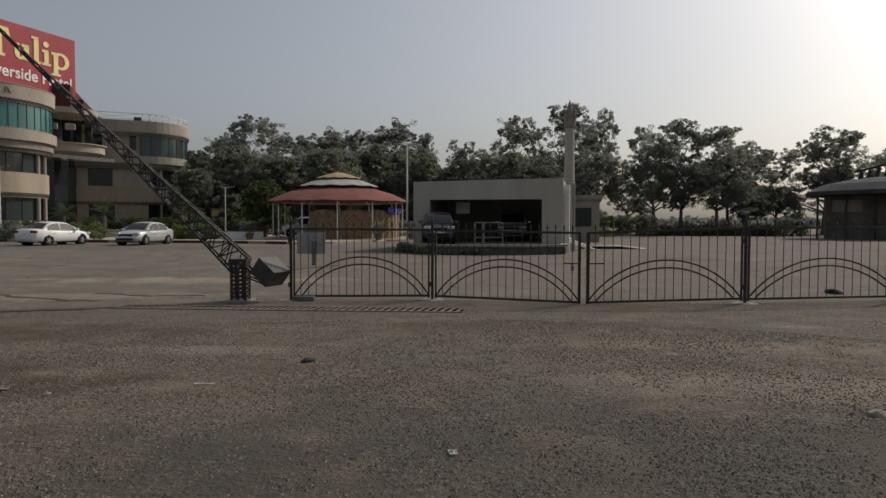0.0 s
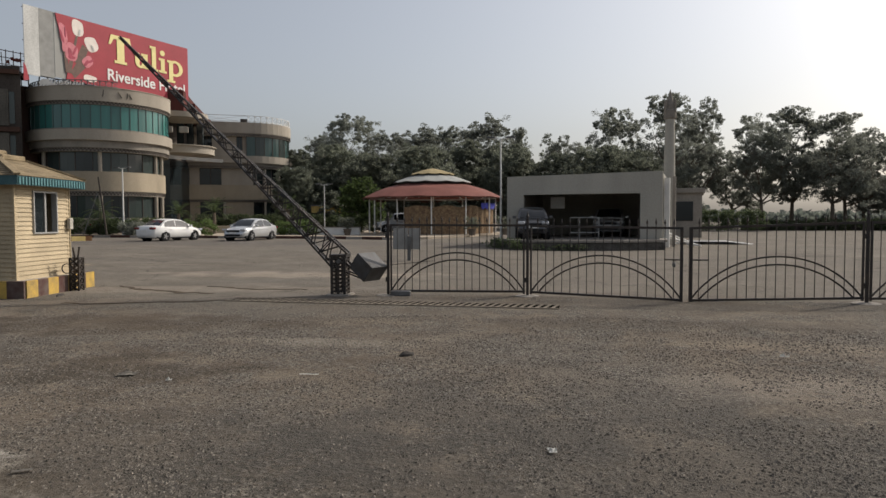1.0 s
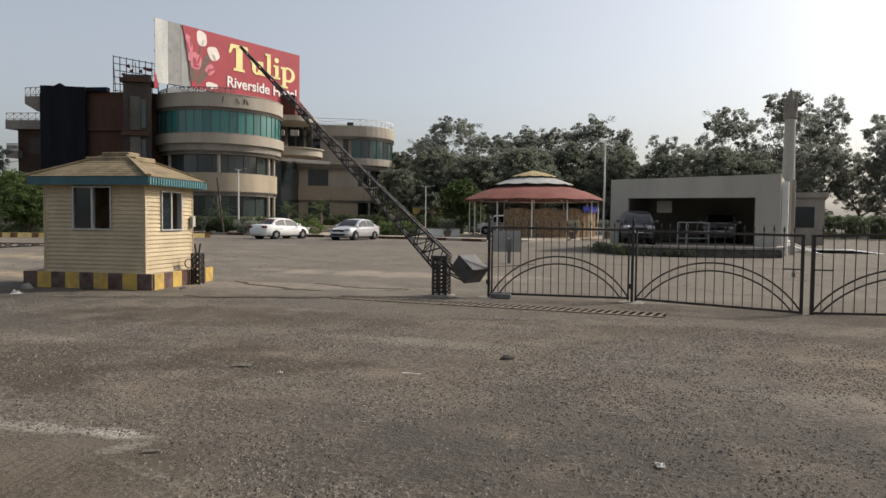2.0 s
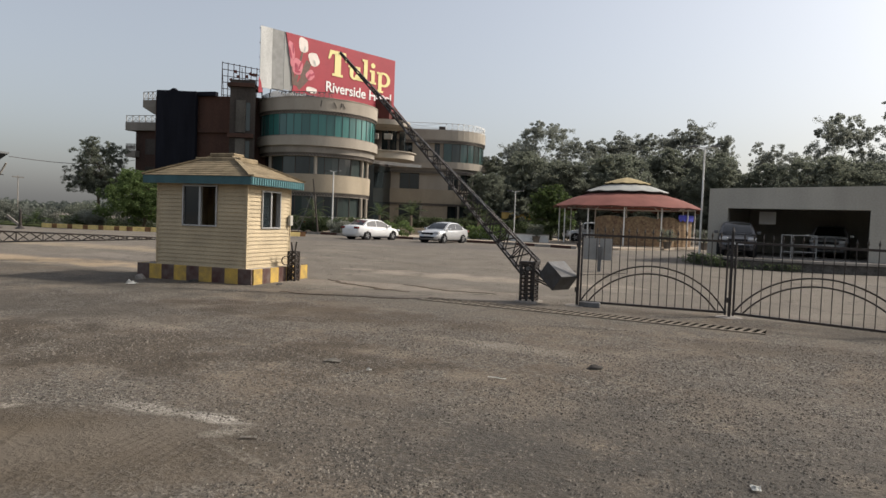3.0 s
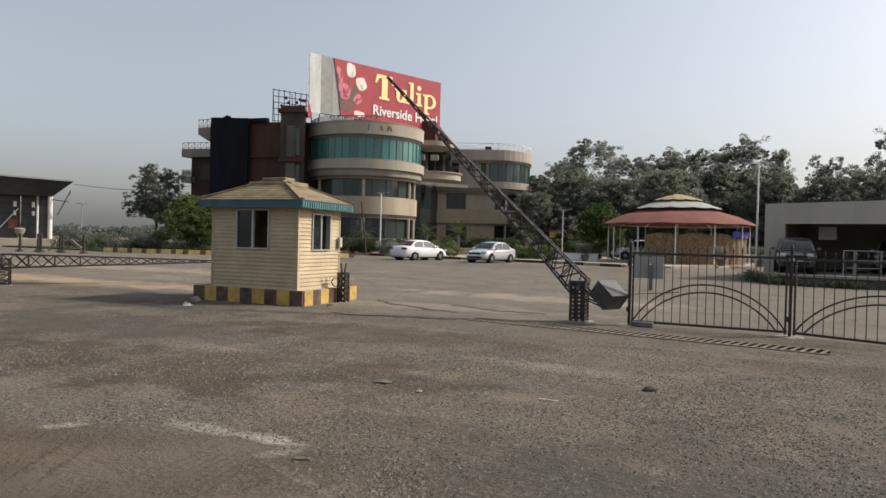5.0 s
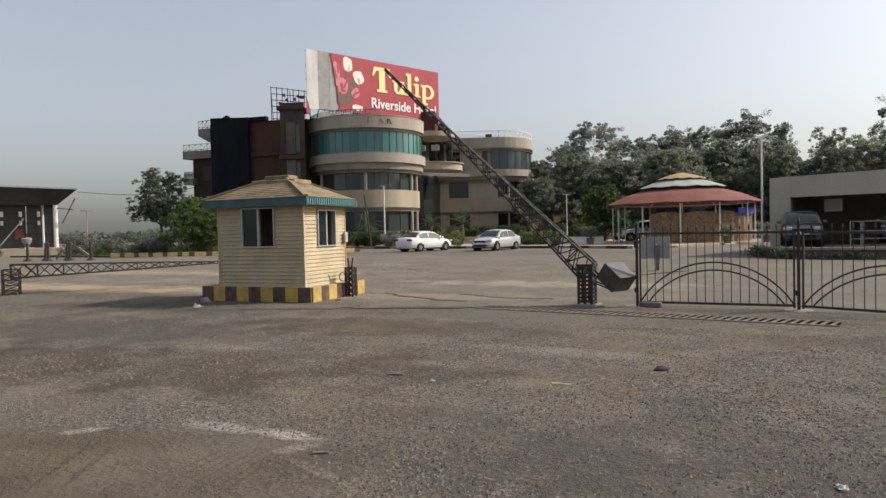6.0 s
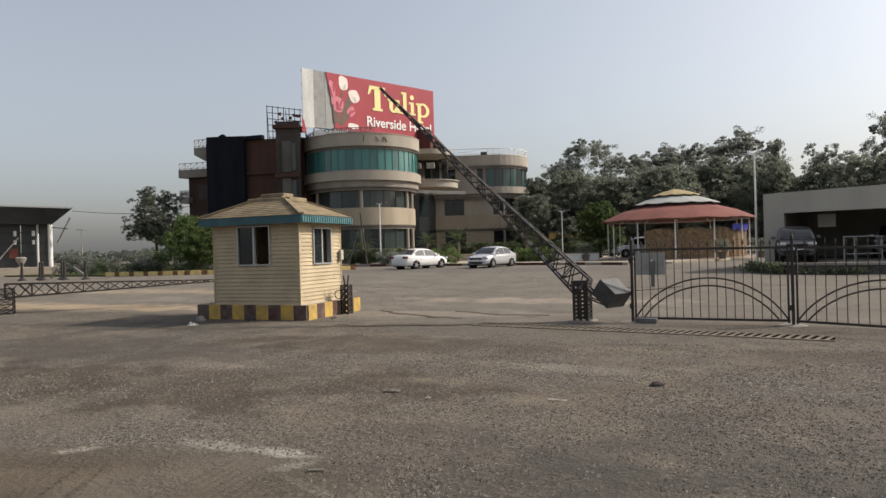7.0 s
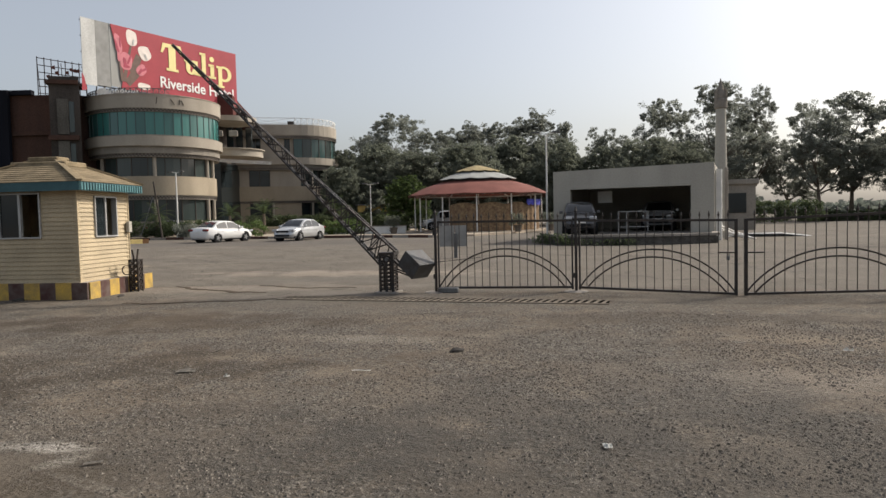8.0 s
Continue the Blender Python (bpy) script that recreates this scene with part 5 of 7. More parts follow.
def vehicle(name, m, label, paint, group, length, width, belt, roof, hood, deck, cab, top, r, low=0.2):
    """Heights of belt, hood and boot lid; cab and top: where the glass starts and ends along x, at belt and at roof."""
    car = thing(name, m, label, "car", group)
    h, w = length / 2, width / 2
    st = [(-h, low + 0.22, deck - 0.34, w * 0.7), (-h + 0.05, low + 0.1, deck - 0.14, w * 0.84), (-h + 0.18, low + 0.03, deck - 0.03, w * 0.93), (-h + 0.5, low, deck, w * 0.975), (cab[0], low, max(deck, belt - 0.03), w),
          ((cab[0] + cab[1]) / 2, low, belt, w), (cab[1], low, max(hood, belt - 0.05), w), (h - 1.05, low, hood - 0.01, w * 0.985), (h - 0.6, low, hood - 0.07, w * 0.96), (h - 0.28, low + 0.02, hood - 0.16, w * 0.89),
          (h - 0.1, low + 0.06, hood - 0.28, w * 0.78), (h, low + 0.14, hood - 0.4, w * 0.62)]
    bm = B()
    rings = []
    for x, z0, z1, hw in st:
        mid_z = z0 + (z1 - z0) * 0.5
        pts = [(-hw * 0.84, z0), (-hw * 0.96, z0 + 0.1), (-hw, mid_z), (-hw * 0.985, z1 - 0.14), (-hw * 0.93, z1 - 0.04), (-hw * 0.8, z1), (-hw * 0.4, z1 + 0.025), (0, z1 + 0.035)]
        pts += [(-y, z) for y, z in pts[-2::-1]]
        rings.append([bm.verts.new((x, y, z)) for y, z in pts])
    for a, b in zip(rings, rings[1:]):
        for i in range(len(a)):
            bm.faces.new((a[i], a[(i + 1) % len(a)], b[(i + 1) % len(b)], b[i]))
    bm.faces.new(rings[0])
    bm.faces.new(rings[-1][::-1])
    part("body", bm, paint, car, smooth=True)
    # greenhouse: a rounded painted shell, with panes laid on it
    bw, tw = w * 0.93, w * 0.73
    flip = lambda v: Vector((v.x, -v.y, v.z))
    lo = [Vector((cab[0] + 0.28, -bw, belt)), Vector((cab[1] - 0.3, -bw, belt))]

    def roofline(x):
        if x < top[0]:
            f = (x - cab[0]) / max(0.05, top[0] - cab[0])
        elif x > top[1]:
            f = (cab[1] - x) / max(0.05, cab[1] - top[1])
        else:
            return roof - 0.05 * ((2 * x - top[0] - top[1]) / (top[1] - top[0])) ** 2
        return belt - 0.02 + (roof - 0.05 - belt + 0.02) * (0.6 * f + 0.4 * math.sin(f * math.pi / 2))

    def flank(x, f):
        """A point of the shell's side at the height fraction f."""
        zr = roofline(x)
        g = f * (zr - belt) / (roof - belt)
        return Vector((x, -(bw + (tw - bw) * g), belt + f * (zr - belt)))

    xs = [cab[0] + (top[0] - cab[0]) * k / 4 for k in range(4)] + [top[0] + (top[1] - top[0]) * k / 4 for k in range(5)] + [top[1] + (cab[1] - top[1]) * (k + 1) / 4 for k in range(4)]
    bm = B()
    rings = []
    for x in xs:
        zr, e = roofline(x), flank(x, 0.9)
        pts = [(-bw, belt - 0.05), (-bw, belt), (e.y, e.z), (e.y * 0.9, zr - 0.012), (e.y * 0.45, zr + 0.02), (0, zr + 0.03)]
        pts += [(-y, z) for y, z in pts[-2::-1]]
        rings.append([bm.verts.new((x, y, z)) for y, z in pts])
    for a, b in zip(rings, rings[1:]):
        for i in range(len(a) - 1):
            bm.faces.new((a[i], a[i + 1], b[i + 1], b[i]))
    bm.faces.new(rings[0])
    bm.faces.new(rings[-1][::-1])
    part("cabin", bm, paint, car, smooth=True)

    def pane(name, rows):
        bm = B()
        vs = [[bm.verts.new(v) for v in row] for row in rows]
        for a, b in zip(vs, vs[1:]):
            for i in range(len(a) - 1):
                bm.faces.new((a[i], a[i + 1], b[i + 1], b[i]))
        bmesh.ops.recalc_face_normals(bm, faces=bm.faces[:])
        bmesh.ops.solidify(bm, geom=bm.faces[:], thickness=0.006)
        part(name, bm, M_GLASS_CAR, car)

    for xa, xb, nm in ((cab[1], top[1], "windscreen"), (cab[0], top[0], "rear_window")):
        rows = []
        for k in range(5):
            f = 0.1 + 0.8 * k / 4
            x = xa + (xb - xa) * f
            zr = roofline(x) + 0.022
            yy = abs(flank(x, 0.9).y) * 0.84
            rows.append([Vector((x + (0.02 if xa > 0 else -0.02), y, zr + (0.012 if abs(y) < 0.1 else 0.0))) for y in (-yy, -yy / 2, 0, yy / 2, yy)])
        pane(nm, rows)
    midx = (cab[0] + cab[1]) / 2 - 0.1
    for f in (lambda v: v, flip):
        for x0, x1 in ((cab[0] + 0.42, midx - 0.04), (midx + 0.04, cab[1] - 0.42)):
            cols = []
            for k in range(7):
                x = x0 + (x1 - x0) * k / 6
                cols.append([f(flank(x, q) + Vector((0, -0.012, 0))) for q in (0.06, 0.84)])
            pane("side_window", cols)
    for f in (lambda v: v, flip):
        part("waist_strip", bar(B(), f(lo[0]), f(lo[1]), 0.025, 0.02), M_RIM, car)
        s = f(Vector((0, -1, 0))).y
        part("mirror", box(B(), cab[1] - 0.45, cab[1] - 0.3, min(s * w, s * (w + 0.17)), max(s * w, s * (w + 0.17)), belt, belt + 0.13, bevel=0.02), paint, car)
        part("headlight", box(B(), h - 0.42, h - 0.1, min(s * w * 0.5, s * w * 0.93), max(s * w * 0.5, s * w * 0.93), hood - 0.26, hood - 0.12, bevel=0.03), M_LAMPLENS, car)
        part("tail_light", box(B(), -h - 0.01, -h + 0.2, min(s * w * 0.5, s * w * 0.95), max(s * w * 0.5, s * w * 0.95), deck - 0.24, deck - 0.09, bevel=0.03), M_TAIL, car)
        part("wheel_arch", tube(B(), (h - 0.93, s * (w - 0.3), r + 0.01), (h - 0.93, s * (w - 0.005), r + 0.01), r + 0.06, n=20), M_TYRE, car)
        part("wheel_arch", tube(B(), (-h + 0.98, s * (w - 0.3), r + 0.01), (-h + 0.98, s * (w - 0.005), r + 0.01), r + 0.06, n=20), M_TYRE, car)
        wheel(car, h - 0.93, s * (w - 0.08), r, s)
        wheel(car, -h + 0.98, s * (w - 0.08), r, s)
        for x in ((cab[1] - 0.35), (cab[0] + cab[1]) / 2 - 0.05):
            part("door_handle", box(B(), x - 0.65, x - 0.5, min(s * w, s * (w + 0.025)), max(s * w, s * (w + 0.025)), belt - 0.2, belt - 0.17), M_RIM, car)
    part("grille", box(B(), h - 0.12, h + 0.01, -w * 0.5, w * 0.5, hood - 0.33, hood - 0.2, bevel=0.02), M_TYRE, car)
    part("lower_grille", box(B(), h - 0.14, h + 0.012, -w * 0.6, w * 0.6, low + 0.12, low + 0.26, bevel=0.02), M_TYRE, car)
    part("number_plate", box(B(), h - 0.02, h + 0.03, -0.25, 0.25, low + 0.28, low + 0.39), M_WHITE, car)
    part("number_plate", box(B(), -h - 0.02, -h + 0.03, -0.25, 0.25, deck - 0.38, deck - 0.26), M_WHITE, car)
    part("sill", box(B(), -h + 0.3, h - 0.3, -w * 0.9, w * 0.9, low - 0.02, low + 0.12), M_TYRE, car)
    return car


SEDAN = dict(length=4.6, width=1.78, belt=0.93, roof=1.46, hood=0.92, deck=1.02, cab=(-1.75, 1.25), top=(-0.95, 0.3), r=0.32)
SUV = dict(length=4.2, width=1.75, belt=1.12, roof=1.82, hood=1.1, deck=1.14, cab=(-2.0, 0.85), top=(-1.85, 0.4), r=0.37, low=0.32)


def heading(x, y, dx, dy, z=LIFT):
    return pose(x, y, z, 0, 0, math.degrees(math.atan2(dy, dx)))


vehicle("sedan", heading(-25.75, 42.45, 0.219, 0.975), "white sedan parked with its nose to the kerb", M_CARWHITE, "parked cars", **SEDAN)
vehicle("sedan", heading(-20.4, 43.5, -0.086, -0.997), "silver sedan parked tail to the kerb", M_CARSILVER, "parked cars", **SEDAN)
vehicle("sedan", heading(-36.9, 53.2, 0.95, 0.3, LIFT + 0.14), "grey car parked before the hotel hedge", M_CARGREY, "parked cars", **SEDAN)
vehicle("sedan", heading(-14.3, 62.4, -0.97, -0.2, LIFT + 0.14), "pale car parked behind the pavilion", M_CARSILVER, "parked cars", **SUV)


# ---- pavilion ----
PC = (-10.12, 57.2)
pav = thing("pavilion", pose(*PC, LIFT + 0.14), "round pavilion with faded red canvas roof in three tiers", "pavilion")
part("floor_slab", lathe(B(), [(5.6, -0.1), (5.6, 0.05)], 40), M_PAVER, pav)
NP = 12
for i in range(NP):
    a = 6.28318 * (i + 0.3) / NP
    x, y = 5.45 * math.cos(a), 5.45 * math.sin(a)
    part("post", tube(B(), (x, y, 0), (x, y, 3.15), 0.052, n=10), M_WHITE, pav)


def canvas(profile, mat, name, seams=24, sag=0.05):
    """A conical canvas that sags between its seams."""
    bm = B()
    n = seams * 4
    rings = []
    for r, z in profile:
        ring = []
        for i in range(n):
            a = 6.28318 * i / n
            k = 1 - sag * abs(math.sin(a * seams / 2)) * (r / profile[0][0])
            ring.append(bm.verts.new((r * math.cos(a), r * math.sin(a), z - (1 - k) * 1.2)))
        rings.append(ring)
    for p, q in zip(rings, rings[1:]):
        for i in range(n):
            bm.faces.new((p[i], p[(i + 1) % n], q[(i + 1) % n], q[i]))
    part(name, bm, mat, pav, smooth=True)


canvas([(6.0, 3.06), (6.02, 3.1), (4.6, 3.74), (3.0, 4.22), (2.9, 4.2), (4.5, 3.7), (5.95, 3.12), (5.95, 3.06)], M_CANVAS_RED, "lower_canvas", NP)
canvas([(3.35, 4.36), (3.36, 4.4), (2.4, 4.75), (1.6, 5.0), (1.5, 4.95), (3.25, 4.37)], M_CANVAS_WHITE, "middle_canvas", NP)
canvas([(1.9, 5.06), (1.9, 5.1), (0.9, 5.42), (0.1, 5.6), (0.05, 5.5), (1.85, 5.06)], M_CANVAS_TAN, "top_canvas", NP)
fringe = B()
prev = None
for i in range(145):
    a = 6.28318 * i / 144
    hang = 2.98 - 0.1 * abs(noise.noise(Vector((math.cos(a) * 9, math.sin(a) * 9, 2)))) - (0.16 if noise.noise(Vector((math.cos(a) * 5, math.sin(a) * 5, 8))) > 0.22 else 0.0)
    cur = [fringe.verts.new((r * math.cos(a), r * math.sin(a), z)) for r, z in ((5.96, 3.07), (5.93, hang), (5.91, hang), (5.93, 3.07))]
    if prev:
        for k in range(4):
            fringe.faces.new((prev[k], cur[k], cur[(k + 1) % 4], prev[(k + 1) % 4]))
    prev = cur
part("fringe", fringe, M_FRINGE, pav, "torn brownish canvas fringe")
# black rings stand in for the shade in the gaps between canvas tiers
part("tier_gap_ring", ring_wall(B(), 2.7, 2.95, 4.1, 4.42, 36), M_IRON, pav)
part("tier_gap_ring", ring_wall(B(), 1.4, 1.55, 4.85, 5.12, 36), M_IRON, pav)
for i in range(NP):
    a = 6.28318 * (i + 0.3) / NP
    part("rafter", bar(B(), (5.5 * math.cos(a), 5.5 * math.sin(a), 3.0), (2.8 * math.cos(a), 2.8 * math.sin(a), 4.1), 0.06), M_WHITE, pav)
part("ring_beam", ring_wall(B(), 5.38, 5.48, 2.98, 3.1, 36), M_WHITE, pav)
# hung cloth walls round the right half
cl = B()
n = 90
prev = None
for i in range(n + 1):
    a = -1.85 + 2.7 * i / n
    r = 5.15 + 0.07 * math.sin(i * 1.3)
    x, y = r * math.cos(a), r * math.sin(a)
    top = 2.15 + 0.18 * abs(math.sin(i * 0.21))
    cur = [cl.verts.new((x, y, 0.06)), cl.verts.new((x, y, top)), cl.verts.new((x * 0.992, y * 0.992, top)), cl.verts.new((x * 0.992, y * 0.992, 0.06))]
    if prev:
        for k in range(4):
            cl.faces.new((prev[k], cur[k], cur[(k + 1) % 4], prev[(k + 1) % 4]))
    prev = cur
part("cloth_wall", cl, M_TENT, pav, "patterned tan cloth wall", smooth=True)
bt = B()
prev = None
for i in range(19):
    a = -0.56 + 0.035 * i
    x, y = 5.32 * math.cos(a), 5.32 * math.sin(a)
    cur = [bt.verts.new((x, y, 2.22 - 0.2 * abs(math.sin(i)))), bt.verts.new((x * 1.01, y * 1.01, 2.55)), bt.verts.new((x * 0.99, y * 0.99, 2.55))]
    if prev:
        for k in range(3):
            bt.faces.new((prev[k], cur[k], cur[(k + 1) % 3], prev[(k + 1) % 3]))
    prev = cur
part("tarpaulin", bt, M_BLUE, pav, "crumpled blue tarpaulin")

# ---- parking portal ----
PL, PR = (-2.3, 34.85), (5.17, 33.305)
porch = thing("parking_porch", along(PL, PR, LIFT), "off-white flat-roofed parking porch, open and dark inside", "porch")
PW_ = (Vector(PR) - Vector(PL)).length
OP0, OP1 = 0.87, 6.6
f = B()
# front with its opening; the parapet rises a little along its length
v = lambda x, y, z: f.verts.new((x, y, z))
pts = [(0, 0), (OP0, 0), (OP0, 2.62), (OP1, 2.62), (OP1, 0), (PW_, 0), (PW_, 3.66), (0, 3.55)]
fa = [v(x, 0, z) for x, z in pts]
fb = [v(x, 0.35, z) for x, z in pts]
f.faces.new(fa)
f.faces.new(fb[::-1])
for i in range(8):
    f.faces.new((fa[i], fb[i], fb[(i + 1) % 8], fa[(i + 1) % 8]))
part("front_wall", f, M_PORTAL, porch)
part("side_wall", box(B(), 0.0, 0.3, 0.35, 7.5, 0, 3.5), M_PORTAL, porch)
part("side_wall", box(B(), PW_ - 0.3, PW_ + 0.02, 0.35, 7.5, 0, 3.55), M_PORTAL, porch)
part("back_wall", box(B(), 0.3, PW_ - 0.3, 7.2, 7.5, 0, 3.5), M_PORTAL, porch)
part("roof_slab", box(B(), 0.3, PW_ - 0.3, 0.35, 7.2, 2.9, 3.15), M_PORTAL, porch)
part("pilaster", box(B(), PW_ + 0.05, PW_ + 0.3, 0.5, 1.0, 0, 3.35), M_WHITE, porch, "white pilaster")
part("pilaster", box(B(), PW_ + 0.4, PW_ + 0.55, 1.2, 1.5, 0, 3.45), M_CONC, porch)
part("inner_panel", box(B(), 1.75, 2.5, 2.5, 2.56, 1.95, 2.55), M_WHITE, porch, "pale hanging board")
part("floor_slab", box(B(), 0.3, PW_ - 0.3, -0.3, 7.2, -0.1, 0.415), M_CONC, porch)
# raised platform before it
PLN = [(-2.75, 33.6), (-2.0, 31.5), (-0.9, 30.7), (0.8, 30.4), (3.0, 30.5), (4.9, 31.2), (5.2, 33.2)]
PZ = LIFT + 0.42
pl = thing("platform", I4, "low concrete platform with a dark broken front edge", "platform")
part("slab", prism(B(), PLN[::-1] + [(-2.0, 34.6)], LIFT - 0.05, PZ - 0.03), M_CONC, pl)
for k, (p, q) in enumerate(zip(PLN, PLN[1:])):
    part("edge_stone", bar(B(), (*p, PZ - 0.02), (*unit(q, p, -0.01), PZ - 0.02), 0.3, 0.1), M_CONC, pl)
    if k < 5:
        part("front_face", bar(B(), (*p, LIFT + 0.15), (*unit(q, p, -0.02), LIFT + 0.15), 0.2, 0.34), M_RUBBLE, pl)
SMALL = dict(length=4.1, width=1.72, belt=1.0, roof=1.55, hood=0.98, deck=1.02, cab=(-1.95, 1.15), top=(-1.6, 0.3), r=0.33, low=0.26)
vehicle("hatchback", heading(-1.0, 33.9, 0.06, -1.0, PZ), "dusty dark hatchback parked on the porch platform", M_CARGREY, "parked cars", **{**SMALL, "width": 1.6, "length": 3.6, "cab": (-1.7, 0.95), "top": (-1.4, 0.2)})
vehicle("pickup", heading(3.2, 38.9, -0.12, -1.0, PZ), "pale grey pickup parked inside the dark porch", M_CARSILVER, "parked cars", **SMALL)
for x, y, a, w, label in ((0.85, 33.2, 15, 0.4, "white welded pipe rack standing before the porch"), (1.3, 33.35, 20, 1.0, "white pipe rack beside the parked pickup")):
    fr = thing("pipe_rack", pose(x, y, PZ, 0, 0, a), label, "rack", "pipe racks")
    for p, q in (((0, 0, 0), (0, 0, 1.05)), ((w, 0, 0), (w, 0, 1.05))):
        part("leg", tube(B(), p, q, 0.019, n=8), M_ALU, fr)
    for z in (0.3, 0.62, 1.03):
        part("cross_tube", tube(B(), (0, 0, z), (w, 0, z), 0.016, n=8), M_ALU, fr)
# column with pointed cap
mast = thing("pointed_column", pose(6.05, 36.8, LIFT), "tall tapering concrete column with a pointed cap", "column")
part("shaft", lathe(B(), [(0.34, 0), (0.3, 3.2), (0.245, 6.55)], 20), M_PORTAL, mast, smooth=True)
part("collar", lathe(B(), [(0.25, 6.55), (0.32, 6.62), (0.32, 7.0), (0.28, 7.06), (0.28, 7.3)], 20), M_RENDER_GREY, mast)
part("cap", lathe(B(), [(0.28, 7.3), (0.16, 7.55), (0.08, 7.85), (0.01, 8.1)], 16), M_RENDER_GREY, mast)
for i in range(4):
    a = 90 * i + 45
    part("cap_fin", box(B(), 0.2, 0.36, -0.02, 0.02, 6.9, 7.55), M_RENDER_GREY, mast, m=pose(0, 0, 0, 0, 0, a))
hut = thing("small_hut", pose(9.6, 52.0, LIFT, 0, 0, -10), "small tan flat-roofed hut behind the porch", "hut")
part("wall", box(B(), -1.3, 1.3, -1.2, 1.2, 0, 3.2), M_RENDER_GREY, hut)
part("roof", box(B(), -1.5, 1.5, -1.4, 1.4, 3.2, 3.55, bevel=0.03), M_RENDER_GREY, hut)
part("window", box(B(), -0.7, 0.7, -1.24, -1.19, 1.2, 2.6), M_GLASS, hut)
sheetm = thing("roofing_sheets", pose(6.5, 38.0, LIFT, 0, 0, 3), "stack of pale metal sheets lying on the asphalt", "metal sheets")
for i in range(5):
    bm = B()
    for k in range(10):
        box(bm, 0.0 + 0.12 * i, 4.0 - 0.3 * i, k * 0.12 - 0.6, k * 0.12 - 0.5, 0.02 + 0.035 * i + 0.015 * (k % 2), 0.04 + 0.035 * i + 0.015 * (k % 2))
    bmesh.ops.remove_doubles(bm, verts=bm.verts[:], dist=0.03)
    part("sheet", bm, M_ALU, sheetm)
lean = thing("pipe_bundle", pose(5.5, 34.9, LIFT, 0, 0, 8), "white plastic pipes slid down beside the porch corner", "pipes")
for i in range(6):
    a = 0.12 * i
    part("pipe", tube(B(), (0.02 * i, 0.5 - a, 0.95 - 0.1 * i), (1.15 + 0.2 * (i % 3), -0.3 - a, 0.05), 0.035, n=8), M_WHITE, lean)


# ---- lamp posts and boards ----
def lamp_post(x, y, z, h, r, arm, label):
    lp = thing("lamp_post", pose(x, y, z), label, "lamp post", "lamp posts")
    part("pole", tube(B(), (0, 0, 0), (0, 0, h), r, r * 0.7, 10), M_WHITE, lp)
    part("base", lathe(B(), [(r * 2.2, 0), (r * 2.0, 0.25), (r * 1.1, 0.35)], 10), M_WHITE, lp)
    for s in arm:
        part("arm", bar(B(), (0, 0, h - 0.05), (s * 0.45, 0, h + 0.02), 0.04), M_WHITE, lp)
        part("lamp_head", box(B(), min(s * 0.3, s * 0.75), max(s * 0.3, s * 0.75), -0.1, 0.1, h, h + 0.09, bevel=0.02), M_STEEL, lp)
    return lp


lamp_post(-2.75, 36.6, LIFT, 5.75, 0.055, (-1, 1), "white double-headed lamp post beside the porch")
lamp_post(-35.4, 51.4, LIFT + 0.14, 5.6, 0.07, (-1, 1), "white double-headed lamp post at the hotel forecourt")
board = thing("notice_board", pose(-5.35, 24.3, 0.05, 0, 0, 4), "plain grey notice board on a short post", "notice board")
part("post", box(B(), 0.05, 0.17, -0.05, 0.05, 0, 0.9), M_STEEL, board)
part("panel", box(B(), -0.5, 0.06, 0.055, 0.085, 0.42, 1.2), M_BOARD, board)
part("panel", box(B(), 0.09, 0.52, 0.055, 0.085, 0.42, 1.2), M_BOARD, board)
lamp_post(-19.7, 56.8, LIFT + 0.14, 4.3, 0.045, (-1, 1), "slim grey lamp post on the forecourt")
post_ = thing("leaning_pole", pose(-35.3, 48.95, LIFT + 0.14), "dark wooden pole leaning before the hotel tower", "pole")
part("pole", tube(B(), (0.05, 0.05, 0), (-0.32, -0.3, 4.7), 0.09, 0.06, 8), M_SOOT_SHADE, post_)
part("prop", tube(B(), (-1.3, -0.95, 0), (-0.4, -0.35, 3.4), 0.03, 0.03, 6), M_STEEL, post_)
low_w = thing("low_wall", along((-23.6, 53.2), (-15.2, 52.4), LIFT + 0.1), "low pale wall along the forecourt lawn", "wall", kind="structure")
part("wall", box(B(), 0, 8.4, -0.12, 0.12, 0, 0.62), M_WHITE, low_w)
part("coping", box(B(), -0.04, 8.44, -0.16, 0.16, 0.62, 0.68), M_CONC, low_w)
stall = thing("food_stall", pose(-24.6, 71.6, LIFT + 0.1, 0, 0, 18), "small stall with a yellow fascia under the trees", "stall")
part("body", box(B(), -1.5, 1.5, -1.0, 1.0, 0, 2.1), M_DARKIN, stall)
part("fascia", box(B(), -1.6, 1.6, -1.2, -1.05, 2.0, 2.75), M_STALL, stall, "bright yellow fascia board")
part("roof", box(B(), -1.8, 1.8, -1.4, 1.2, 2.75, 2.85), M_STEEL, stall)
part("counter", box(B(), -1.5, 1.5, -1.3, -1.0, 0.85, 0.95), M_WHITE, stall)
steps = thing("entrance_steps", pose(-31.6, 58.6, LIFT + 0.14, 0, 0, 28), "tan stone steps at the hotel entrance", "steps")
for i in range(4):
    part("step", box(B(), -2.4, 2.4, 0.35 * i, 3.0, 0.16 * i, 0.16 * (i + 1)), M_RENDER_TAN, steps)


